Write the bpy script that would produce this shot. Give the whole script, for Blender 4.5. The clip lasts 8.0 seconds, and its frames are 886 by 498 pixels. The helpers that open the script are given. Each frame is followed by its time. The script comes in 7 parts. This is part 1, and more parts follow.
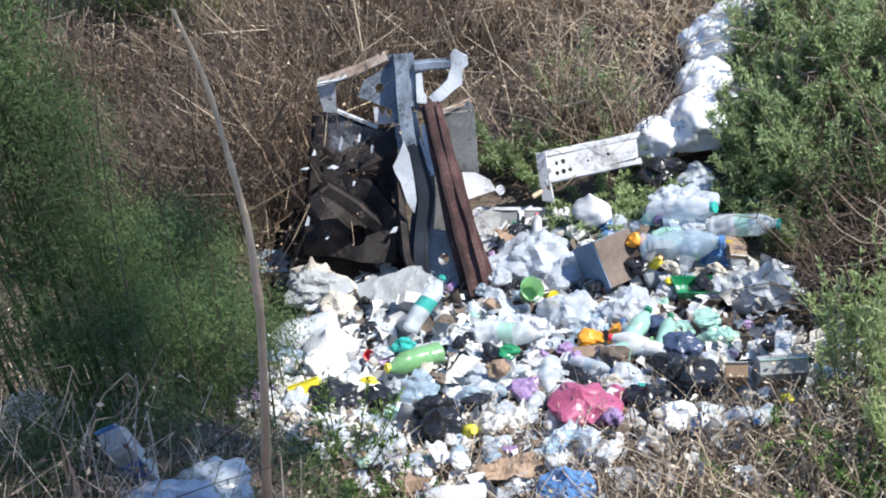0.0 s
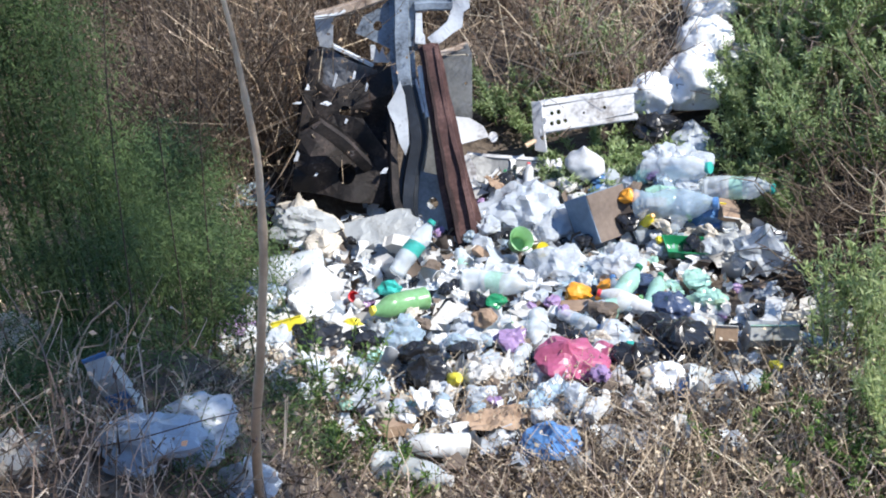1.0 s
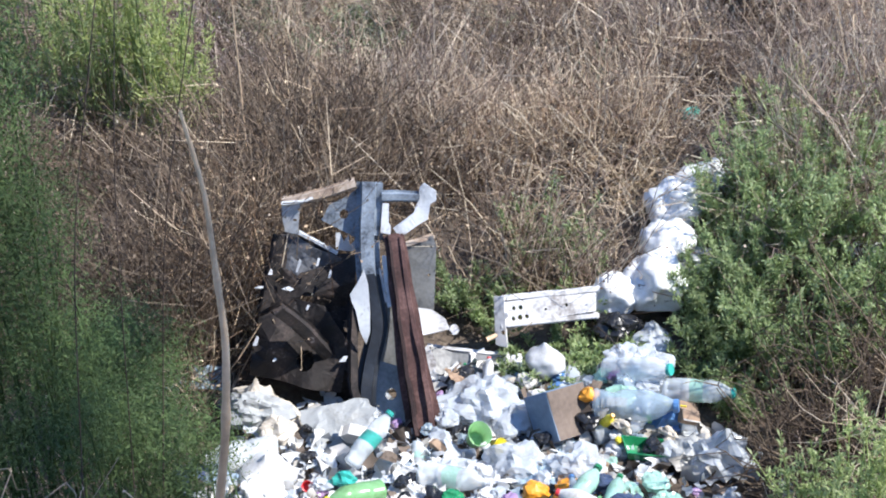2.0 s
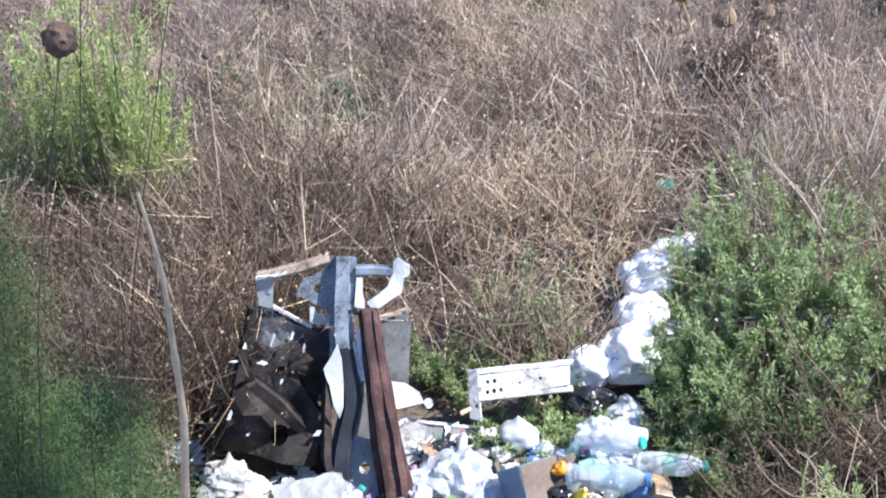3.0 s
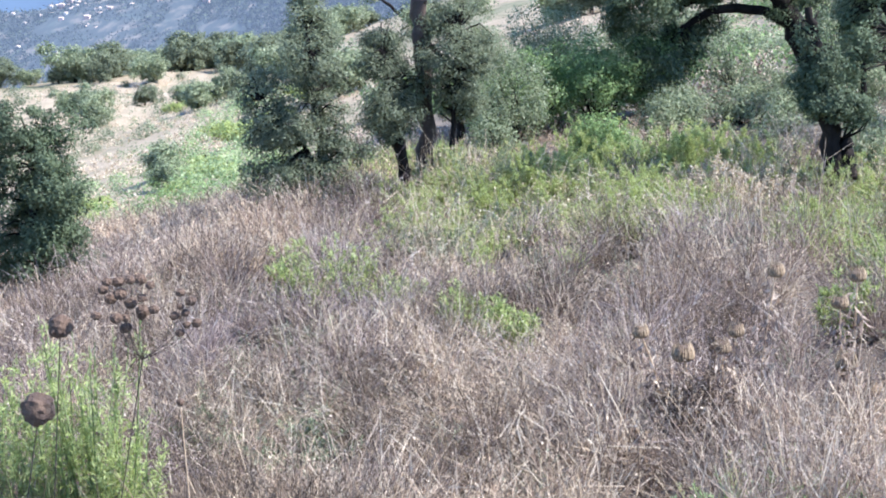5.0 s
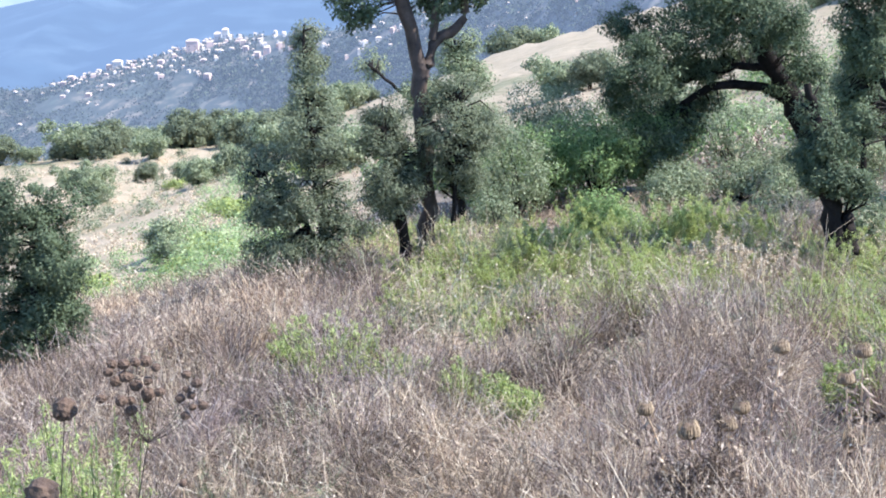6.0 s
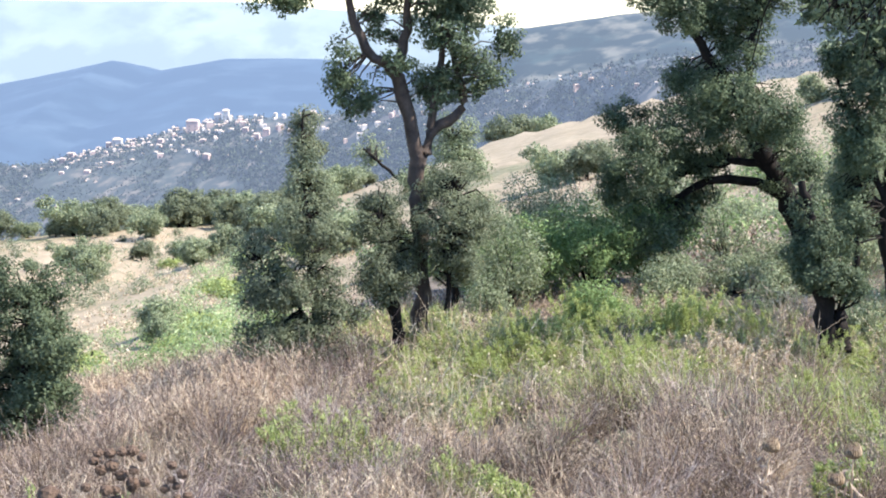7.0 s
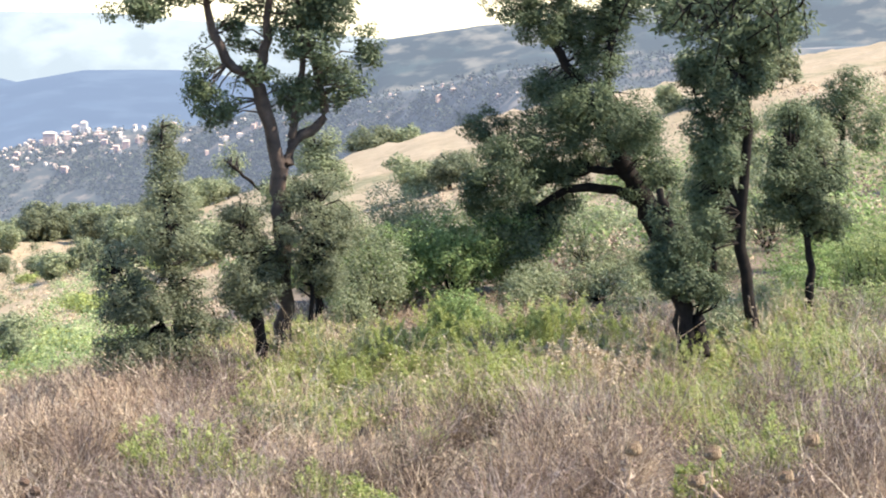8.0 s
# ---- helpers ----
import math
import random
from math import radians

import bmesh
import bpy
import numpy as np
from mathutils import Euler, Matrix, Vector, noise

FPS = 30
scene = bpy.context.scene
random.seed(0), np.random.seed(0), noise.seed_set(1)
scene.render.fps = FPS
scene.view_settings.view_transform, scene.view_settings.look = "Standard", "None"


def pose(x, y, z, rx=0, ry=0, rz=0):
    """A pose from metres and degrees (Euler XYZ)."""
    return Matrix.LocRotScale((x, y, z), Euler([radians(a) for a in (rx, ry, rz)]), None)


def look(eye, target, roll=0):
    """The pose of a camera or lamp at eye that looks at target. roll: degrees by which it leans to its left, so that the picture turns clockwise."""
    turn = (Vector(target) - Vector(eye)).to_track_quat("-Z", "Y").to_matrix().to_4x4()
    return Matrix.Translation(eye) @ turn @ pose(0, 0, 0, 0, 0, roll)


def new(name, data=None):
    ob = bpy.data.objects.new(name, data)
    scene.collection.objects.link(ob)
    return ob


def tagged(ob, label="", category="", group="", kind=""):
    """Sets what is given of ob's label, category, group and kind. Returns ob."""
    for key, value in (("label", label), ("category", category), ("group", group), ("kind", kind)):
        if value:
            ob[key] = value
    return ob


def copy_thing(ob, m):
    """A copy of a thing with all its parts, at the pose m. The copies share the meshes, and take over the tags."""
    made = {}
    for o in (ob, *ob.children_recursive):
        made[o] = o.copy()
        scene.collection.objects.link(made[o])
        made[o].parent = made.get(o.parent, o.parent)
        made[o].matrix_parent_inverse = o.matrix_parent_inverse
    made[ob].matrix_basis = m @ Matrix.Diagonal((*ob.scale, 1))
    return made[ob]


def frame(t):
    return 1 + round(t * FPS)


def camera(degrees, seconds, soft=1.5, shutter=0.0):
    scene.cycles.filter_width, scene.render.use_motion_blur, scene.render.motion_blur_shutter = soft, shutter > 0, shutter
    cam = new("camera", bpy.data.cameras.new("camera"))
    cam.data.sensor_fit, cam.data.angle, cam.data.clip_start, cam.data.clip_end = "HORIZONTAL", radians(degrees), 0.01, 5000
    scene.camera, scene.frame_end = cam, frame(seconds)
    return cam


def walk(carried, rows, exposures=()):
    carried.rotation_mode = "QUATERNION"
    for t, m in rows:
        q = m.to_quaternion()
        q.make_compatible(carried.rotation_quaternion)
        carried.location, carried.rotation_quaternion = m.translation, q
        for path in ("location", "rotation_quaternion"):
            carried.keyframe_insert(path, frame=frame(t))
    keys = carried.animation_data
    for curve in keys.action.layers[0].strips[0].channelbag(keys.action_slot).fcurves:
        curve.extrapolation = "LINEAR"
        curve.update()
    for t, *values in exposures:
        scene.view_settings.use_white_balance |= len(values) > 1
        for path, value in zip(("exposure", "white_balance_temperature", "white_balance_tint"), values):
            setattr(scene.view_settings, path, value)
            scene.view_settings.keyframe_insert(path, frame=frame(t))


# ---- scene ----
cam = camera(32.35, 8.0, 1.92, 0.12)
PATH = [
    (0.0, look((0.022, 0.122, 1.376), (-0.949, 8.210, -4.424), -8.80)),
    (0.5, look((-0.038, 0.176, 1.359), (-0.965, 8.167, -4.582), -6.48)),
    (1.0, look((-0.107, 0.197, 1.337), (-0.857, 8.072, -4.781), -4.49)),
    (1.5, look((-0.160, 0.239, 1.344), (-0.704, 8.465, -4.318), -1.95)),
    (1.7, look((-0.173, 0.237, 1.309), (-0.650, 8.753, -3.911), -1.02)),
    (2.8, look((-0.090, 0.222, 1.350), (-0.464, 8.904, -3.599), -0.41)),
    (3.0, look((-0.079, 0.211, 1.358), (-0.440, 9.027, -3.348), -0.46)),
    (3.5, look((-0.033, 0.113, 1.417), (-0.334, 9.234, -2.672), -0.64)),
    (4.0, look((-0.002, 0.010, 1.489), (-0.248, 9.360, -2.049), -0.80)),
    (4.5, look((0.002, -0.020, 1.525), (-0.229, 9.481, -1.585), -0.95)),
    (5.0, look((0.009, -0.017, 1.548), (-0.227, 9.594, -1.203), -1.06)),
    (5.2, look((0.005, -0.005, 1.547), (-0.227, 9.637, -1.094), -0.99)),
    (6.3, look((-0.019, 0.019, 1.566), (-0.245, 9.787, -0.559), -1.30)),
    (6.5, look((0.010, 0.008, 1.583), (-0.206, 9.800, -0.433), -0.65)),
    (7.0, look((-0.002, -0.001, 1.593), (-0.193, 9.847, -0.135), 0.20)),
    (7.5, look((0.000, 0.000, 1.600), (0.000, 9.890, 0.122), 1.20)),
    (8.0, look((0.013, 0.027, 1.576), (0.709, 9.864, -0.078), 0.38)),
]
EXPOSURE = [(0.0, 0.77, 6300, 9), (1.7, 0.86, 6300, 10), (3.0, 1.24, 6150, 12), (4.5, 1.40, 5900, 12), (5.2, 1.44, 5850, 11), (6.5, 1.40, 6300, 10), (7.0, 1.38, 6600, 10), (7.5, 1.37, 6850, 10), (8.0, 1.43, 7500, 12)]
walk(cam, PATH, EXPOSURE)

# ---- light ----
SUN_AZ, SUN_EL = radians(98), radians(50)
world = bpy.data.worlds.new("sky")
scene.world = world
world.use_nodes = True
wn = world.node_tree
sky = wn.nodes.new("ShaderNodeTexSky")
sky.sky_type, sky.sun_disc = "NISHITA", False
sky.sun_elevation, sky.sun_rotation = SUN_EL, SUN_AZ
sky.air_density, sky.dust_density, sky.ozone_density = 1.0, 0.05, 6.0
wn.nodes["Background"].inputs["Strength"].default_value = 0.15
wn.links.new(sky.outputs[0], wn.nodes["Background"].inputs[0])
sun = new("sun", bpy.data.lights.new("sun", "SUN"))
sun.data.energy, sun.data.angle, sun.data.color = 4.5, radians(0.6), (1.0, 0.95, 0.87)
sun_dir = Vector((math.sin(SUN_AZ) * math.cos(SUN_EL), math.cos(SUN_AZ) * math.cos(SUN_EL), math.sin(SUN_EL)))
sun.matrix_world = look(sun_dir * 50, (0, 0, 0))


# ---- materials ----
def nodes_of(name):
    m = bpy.data.materials.new(name)
    m.use_nodes = True
    nt = m.node_tree
    return m, nt, nt.nodes["Principled BSDF"], nt.nodes["Material Output"]


def ramp(nt, source, stops):
    r = nt.nodes.new("ShaderNodeValToRGB")
    el = r.color_ramp.elements
    while len(el) < len(stops):
        el.new(0.5)
    for e, (at, col) in zip(el, stops):
        e.position, e.color = at, (*col, 1)
    nt.links.new(source, r.inputs[0])
    return r.outputs[0]


def tex(nt, kind, scale, detail=4.0, where="Object"):
    n = nt.nodes.new(kind)
    n.inputs["Scale"].default_value = scale
    if "Detail" in n.inputs:
        n.inputs["Detail"].default_value = detail
    c = nt.nodes.new("ShaderNodeTexCoord")
    nt.links.new(c.outputs[where], n.inputs["Vector"])
    return n.outputs[0]


def blend(nt, fac, a, b, mode="MIX"):
    m = nt.nodes.new("ShaderNodeMix")
    m.data_type, m.blend_type = "RGBA", mode
    for slot, v in ((m.inputs[0], fac), (m.inputs[6], a), (m.inputs[7], b)):
        if isinstance(v, (int, float)):
            slot.default_value = v
        elif isinstance(v, tuple):
            slot.default_value = (*v, 1)
        else:
            nt.links.new(v, slot)
    return m.outputs[2]


def bump(nt, bsdf, height, strength, distance=0.01):
    b = nt.nodes.new("ShaderNodeBump")
    b.inputs["Strength"].default_value, b.inputs["Distance"].default_value = strength, distance
    nt.links.new(height, b.inputs["Height"])
    nt.links.new(b.outputs[0], bsdf.inputs["Normal"])


def island(nt):
    return nt.nodes.new("ShaderNodeNewGeometry").outputs["Random Per Island"]


def foliage(name, stops, translucent=0.35, rough=0.5, patch=0.6, low=0.72, high=1.22, hue=False):
    """Leaf or stem material: every leaf has its own shade, and whole patches differ."""
    m, nt, b, out = nodes_of(name)
    col = ramp(nt, island(nt), stops)
    pat = ramp(nt, tex(nt, "ShaderNodeTexNoise", patch, 3), [(0.3, (low, low * 0.98, low * 0.97)), (0.7, (high * 1.02, high * 0.98, high * 0.92))])
    col = blend(nt, 1.0, col, pat, "MULTIPLY")
    if hue:
        warm = ramp(nt, tex(nt, "ShaderNodeTexNoise", 0.45, 3), [(0.36, (0.98, 0.95, 0.97)), (0.5, (1.0, 0.97, 0.92)), (0.64, (1.07, 1.0, 0.86))])
        col = blend(nt, 1.0, col, warm, "MULTIPLY")
    nt.links.new(col, b.inputs["Base Color"])
    b.inputs["Roughness"].default_value = rough
    b.inputs["Specular IOR Level"].default_value = 0.22
    if translucent:
        t = nt.nodes.new("ShaderNodeBsdfTranslucent")
        nt.links.new(col, t.inputs[0])
        mix = nt.nodes.new("ShaderNodeMixShader")
        mix.inputs[0].default_value = translucent
        nt.links.new(b.outputs[0], mix.inputs[1])
        nt.links.new(t.outputs[0], mix.inputs[2])
        nt.links.new(mix.outputs[0], out.inputs[0])
    return m


def solid(name, stops, scale=6.0, rough=0.6, metal=0.0, relief=0.0, relief_scale=30.0, alpha=1.0, spec=0.5):
    """Surface with stains at one scale and grain at another."""
    m, nt, b, out = nodes_of(name)
    big = tex(nt, "ShaderNodeTexNoise", scale, 6)
    fine = tex(nt, "ShaderNodeTexNoise", scale * 9, 4)
    col = ramp(nt, blend(nt, 0.35, big, fine), stops)
    nt.links.new(col, b.inputs["Base Color"])
    b.inputs["Roughness"].default_value, b.inputs["Metallic"].default_value = rough, metal
    b.inputs["Specular IOR Level"].default_value = spec
    if relief:
        bump(nt, b, tex(nt, "ShaderNodeTexNoise", relief_scale, 5), relief)
    if alpha < 1:
        t = nt.nodes.new("ShaderNodeBsdfTransparent")
        mix = nt.nodes.new("ShaderNodeMixShader")
        mix.inputs[0].default_value = alpha
        nt.links.new(t.outputs[0], mix.inputs[1])
        nt.links.new(b.outputs[0], mix.inputs[2])
        nt.links.new(mix.outputs[0], out.inputs[0])
    return m


def tint(name, col, rough=0.4, alpha=1.0, dirt=0.35, relief=0.0):
    """Plastic or paper of one colour with grime."""
    d = tuple(c * (1 - dirt) * k for c, k in zip(col, (1.0, 0.93, 0.82)))
    return solid(name, [(0.3, d), (0.5, col), (0.75, tuple(min(1, c * 1.08) for c in col))], 9.0, rough, 0, relief, 40, alpha)


M = {}
M["dry"] = foliage("dry_stem", [(0.0, (0.12, 0.085, 0.07)), (0.3, (0.28, 0.215, 0.185)), (0.6, (0.46, 0.38, 0.325)), (0.85, (0.62, 0.54, 0.46)), (1.0, (0.78, 0.72, 0.62))], 0.25, 0.7, 0.9, 0.45, 1.4, True)
M["straw"] = foliage("pale_straw", [(0.0, (0.40, 0.31, 0.22)), (0.6, (0.58, 0.48, 0.36)), (1.0, (0.75, 0.68, 0.56))], 0.2, 0.6, 0.8)
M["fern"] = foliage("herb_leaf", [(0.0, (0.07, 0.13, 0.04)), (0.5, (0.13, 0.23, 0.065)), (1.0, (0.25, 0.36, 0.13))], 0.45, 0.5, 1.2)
# Darker copy of the herb leaf, with shade put into its colour.
M["shade_fern"] = foliage("shade_herb_leaf", [(0.0, (0.058, 0.092, 0.04)), (0.6, (0.10, 0.158, 0.064)), (1.0, (0.165, 0.24, 0.095))], 0.45, 0.6, 1.2)
M["lime"] = foliage("yellow_green_leaf", [(0.0, (0.26, 0.32, 0.10)), (0.5, (0.44, 0.52, 0.20)), (1.0, (0.60, 0.66, 0.33))], 0.55, 0.6, 0.7)
M["oak"] = foliage("oak_leaf", [(0.0, (0.076, 0.105, 0.06)), (0.5, (0.11, 0.148, 0.083)), (1.0, (0.16, 0.205, 0.125))], 0.34, 0.55, 0.8)
M["olive"] = foliage("grey_olive_leaf", [(0.0, (0.14, 0.17, 0.105)), (0.5, (0.195, 0.23, 0.15)), (1.0, (0.265, 0.30, 0.21))], 0.48, 0.55, 0.9)
M["leafy"] = foliage("light_green_leaf", [(0.0, (0.21, 0.295, 0.125)), (0.5, (0.41, 0.51, 0.23)), (1.0, (0.60, 0.67, 0.38))], 0.55, 0.55, 1.2)
M["hedge"] = foliage("bramble_leaf", [(0.0, (0.14, 0.21, 0.085)), (0.6, (0.235, 0.35, 0.14)), (1.0, (0.36, 0.48, 0.22))], 0.45, 0.6, 0.7)
M["inula"] = foliage("grey_green_herb_leaf", [(0.0, (0.22, 0.31, 0.14)), (0.5, (0.38, 0.50, 0.25)), (1.0, (0.56, 0.66, 0.40))], 0.55, 0.6, 1.2)
M["sage"] = foliage("grey_green_leaf", [(0.0, (0.15, 0.195, 0.11)), (0.6, (0.27, 0.325, 0.20)), (1.0, (0.42, 0.46, 0.32))], 0.4, 0.6, 0.8)
# Dark bark turned near-black: the trunks' shade is in this colour too.
M["bark"] = solid("shade_dark_bark", [(0.3, (0.006, 0.005, 0.0045)), (0.55, (0.018, 0.014, 0.012)), (0.8, (0.045, 0.036, 0.03))], 7, 0.95, 0, 0.9, 22, 1.0, 0.2)
M["bark_warm"] = solid("cork_bark", [(0.3, (0.03, 0.021, 0.017)), (0.55, (0.085, 0.058, 0.045)), (0.8, (0.17, 0.125, 0.10))], 7, 0.9, 0, 0.9, 22)
M["mauve"] = foliage("mauve_dead_twig", [(0.0, (0.09, 0.067, 0.064)), (0.4, (0.21, 0.165, 0.16)), (0.75, (0.36, 0.30, 0.285)), (1.0, (0.64, 0.58, 0.54))], 0.3, 0.75, 0.7, 0.55, 1.4, True)
M["cane"] = solid("dry_cane", [(0.3, (0.46, 0.31, 0.19)), (0.6, (0.72, 0.53, 0.35)), (0.8, (0.82, 0.66, 0.47))], 5, 0.55, 0, 0.3, 30)
M["head"] = solid("seed_head", [(0.3, (0.05, 0.03, 0.022)), (0.6, (0.12, 0.075, 0.05)), (0.8, (0.22, 0.15, 0.10))], 40, 0.9, 0, 0.6, 90)
M["bract"] = solid("straw_brown_bract", [(0.3, (0.16, 0.11, 0.065)), (0.5, (0.33, 0.24, 0.15)), (0.75, (0.50, 0.39, 0.26))], 60, 0.75)
M["brush"] = foliage("dead_brown_leaf", [(0.0, (0.06, 0.045, 0.037)), (0.5, (0.15, 0.115, 0.09)), (1.0, (0.30, 0.24, 0.18))], 0.3, 0.8, 0.8)


def ground_material():
    m, nt, b, out = nodes_of("dry_ground")
    big = tex(nt, "ShaderNodeTexNoise", 0.35, 5)
    mid = tex(nt, "ShaderNodeTexNoise", 3.0, 6)
    fine = tex(nt, "ShaderNodeTexNoise", 40.0, 4)
    soil = ramp(nt, blend(nt, 0.4, mid, fine), [(0.3, (0.035, 0.026, 0.02)), (0.5, (0.09, 0.068, 0.052)), (0.7, (0.19, 0.15, 0.115))])
    # farther off: pale stubble with green and brown patches
    wide = tex(nt, "ShaderNodeTexNoise", 0.035, 6)
    stub = ramp(nt, wide, [(0.30, (0.09, 0.11, 0.04)), (0.38, (0.22, 0.18, 0.10)), (0.46, (0.31, 0.235, 0.155)), (0.66, (0.39, 0.30, 0.205))])
    stub = blend(nt, 0.45, stub, ramp(nt, tex(nt, "ShaderNodeTexNoise", 0.45, 8), [(0.35, (0.15, 0.135, 0.07)), (0.65, (0.39, 0.30, 0.205))]))
    geo = nt.nodes.new("ShaderNodeNewGeometry")
    ln = nt.nodes.new("ShaderNodeVectorMath")
    ln.operation = "LENGTH"
    nt.links.new(geo.outputs["Position"], ln.inputs[0])
    rng = nt.nodes.new("ShaderNodeMapRange")
    rng.inputs[1].default_value, rng.inputs[2].default_value = 26, 55
    nt.links.new(ln.outputs["Value"], rng.inputs[0])
    nt.links.new(blend(nt, rng.outputs[0], soil, stub), b.inputs["Base Color"])
    b.inputs["Roughness"].default_value = 0.95
    bump(nt, b, fine, 0.6, 0.02)
    return m


M["ground"] = ground_material()


def distance(name, low, high, haze_glow, strength, scale, crowns=0.12):
    """Far hills: mottled woods; pale blue emission imitates the haze in front of them."""
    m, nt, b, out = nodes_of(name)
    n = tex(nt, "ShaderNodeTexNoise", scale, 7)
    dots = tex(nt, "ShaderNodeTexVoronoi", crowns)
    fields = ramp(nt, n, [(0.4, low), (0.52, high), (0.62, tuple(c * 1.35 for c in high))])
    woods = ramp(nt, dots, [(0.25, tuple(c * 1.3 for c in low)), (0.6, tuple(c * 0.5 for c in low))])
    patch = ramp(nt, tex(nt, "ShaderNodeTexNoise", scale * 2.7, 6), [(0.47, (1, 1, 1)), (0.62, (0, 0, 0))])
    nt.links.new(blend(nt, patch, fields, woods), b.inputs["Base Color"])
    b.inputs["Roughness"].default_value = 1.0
    b.inputs["Emission Color"].default_value = (*haze_glow, 1)
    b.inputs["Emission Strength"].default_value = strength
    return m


# The last colour and strength of each hill stand in for haze.
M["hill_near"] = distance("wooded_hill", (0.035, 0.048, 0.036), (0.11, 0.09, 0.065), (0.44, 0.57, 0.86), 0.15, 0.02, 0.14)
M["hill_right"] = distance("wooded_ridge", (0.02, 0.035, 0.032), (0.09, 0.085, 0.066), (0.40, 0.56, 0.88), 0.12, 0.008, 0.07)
M["hill_blue"] = distance("haze_blue_mountain", (0.012, 0.02, 0.025), (0.02, 0.028, 0.032), (0.35, 0.56, 0.98), 0.22, 0.003, 0.02)
M["hill_pale"] = distance("haze_pale_mountain", (0.03, 0.045, 0.05), (0.06, 0.07, 0.075), (0.62, 0.80, 1.0), 0.34, 0.0022, 0.01)


# ---- mesh helpers ----
def mesh_np(name, V, quads=None, tris=None, smooth=False):
    me = bpy.data.meshes.new(name)
    V = np.asarray(V, np.float32)
    loops, starts, at = [], [], 0
    for F, k in ((quads, 4), (tris, 3)):
        if F is not None and len(F):
            F = np.asarray(F, np.int32)
            loops.append(F.ravel())
            starts.append(at + np.arange(len(F), dtype=np.int32) * k)
            at += F.size
    loops, starts = np.concatenate(loops), np.concatenate(starts)
    me.vertices.add(len(V))
    me.vertices.foreach_set("co", V.ravel())
    me.loops.add(len(loops))
    me.loops.foreach_set("vertex_index", loops)
    me.polygons.add(len(starts))
    me.polygons.foreach_set("loop_start", starts)
    if smooth:
        me.polygons.foreach_set("use_smooth", np.ones(len(starts), bool))
    me.update(calc_edges=True)
    me.validate()
    return me


def merge(*geos):
    """Joins (verts, quads) pairs."""
    V, Q, at = [], [], 0
    for v, q in geos:
        V.append(v), Q.append(q + at)
        at += len(v)
    return np.concatenate(V), np.concatenate(Q)


def hang(name, me, material, parent=None, label=""):
    ob = new(name, me)
    me.materials.append(material)
    if parent:
        ob.parent = parent
    if label:
        ob["label"] = label
    return ob


def part(name, bm, material, parent=None, label="", smooth=False):
    me = bpy.data.meshes.new(name)
    if smooth:
        for f in bm.faces:
            f.smooth = True
    bm.to_mesh(me)
    bm.free()
    return hang(name, me, material, parent, label)


def thing(name, at, label, category, group="", kind=""):
    ob = new(name)
    ob.matrix_basis = at if isinstance(at, Matrix) else Matrix.Translation(at)
    return tagged(ob, label, category, group, kind)


def unit(v):
    return v / np.maximum(np.linalg.norm(v, axis=-1, keepdims=True), 1e-9)


def tubes(paths, radii, sides=3):
    """Paths (m, k, 3) and radii (m, k) to thin prisms; sides 2 gives blades."""
    P, R = np.asarray(paths, float), np.asarray(radii, float)
    m, k, _ = P.shape
    d = unit(np.gradient(P, axis=1))
    ref = np.where(np.abs(d[..., 2:3]) > 0.9, [1.0, 0.3, 0.0], [0.0, 0.2, 1.0])
    turn = np.random.default_rng(m * 7 + k).uniform(0, 6.28, (m, 1, 1))
    a = unit(np.cross(d, ref))
    b = np.cross(d, a)
    a, b = a * np.cos(turn) + b * np.sin(turn), b * np.cos(turn) - a * np.sin(turn)
    ang = np.arange(sides) * (2 * np.pi / sides)
    V = P[:, :, None] + R[..., None, None] * (np.cos(ang)[:, None] * a[:, :, None] + np.sin(ang)[:, None] * b[:, :, None])
    i = np.arange(m)[:, None, None] * k * sides + np.arange(k - 1)[None, :, None] * sides
    s = np.arange(sides if sides > 2 else 1)[None, None, :]
    q = np.stack([i + s, i + (s + 1) % sides, i + sides + (s + 1) % sides, i + sides + s], -1)
    return V.reshape(-1, 3), q.reshape(-1, 4)


def leaves(P, size, rng, wide=0.4, along=None, stick=0.5, face=None, flat=0.6):
    """A folded leaf at every point; face turns the blades outwards, as on a real clump."""
    n = len(P)
    d = rng.normal(size=(n, 3))
    if along is not None:
        d = unit(d) * (1 - stick) + unit(along) * stick
    d = unit(d)
    s = unit(np.cross(d, rng.normal(size=(n, 3))))
    nn = np.cross(d, s)
    if face is not None:
        nn = unit(unit(face) * flat + unit(rng.normal(size=(n, 3))) * (1 - flat))
        d = unit(d - (d * nn).sum(-1, keepdims=True) * nn)
        s = np.cross(nn, d)
    L = (size * rng.uniform(0.6, 1.3, n))[:, None]
    w = L * wide * 0.5
    V = np.stack([P, P + d * L * 0.5 + s * w + nn * L * 0.08, P + d * L - nn * L * 0.1, P + d * L * 0.5 - s * w + nn * L * 0.08], 1)
    return V.reshape(-1, 3), np.arange(4 * n).reshape(-1, 4)


def curve_path(pts, k):
    """A smooth polyline through a few points."""
    pts = np.asarray(pts, float)
    t = np.linspace(0, len(pts) - 1, k)
    out = np.stack([np.interp(t, np.arange(len(pts)), pts[:, c]) for c in range(pts.shape[1])], 1)
    for _ in range(2):
        out[1:-1] = (out[:-2] + 2 * out[1:-1] + out[2:]) / 4
    return out


# ---- ground ----
def sstep(a, b, v):
    u = np.clip((v - a) / (b - a), 0, 1)
    return u * u * (3 - 2 * u)


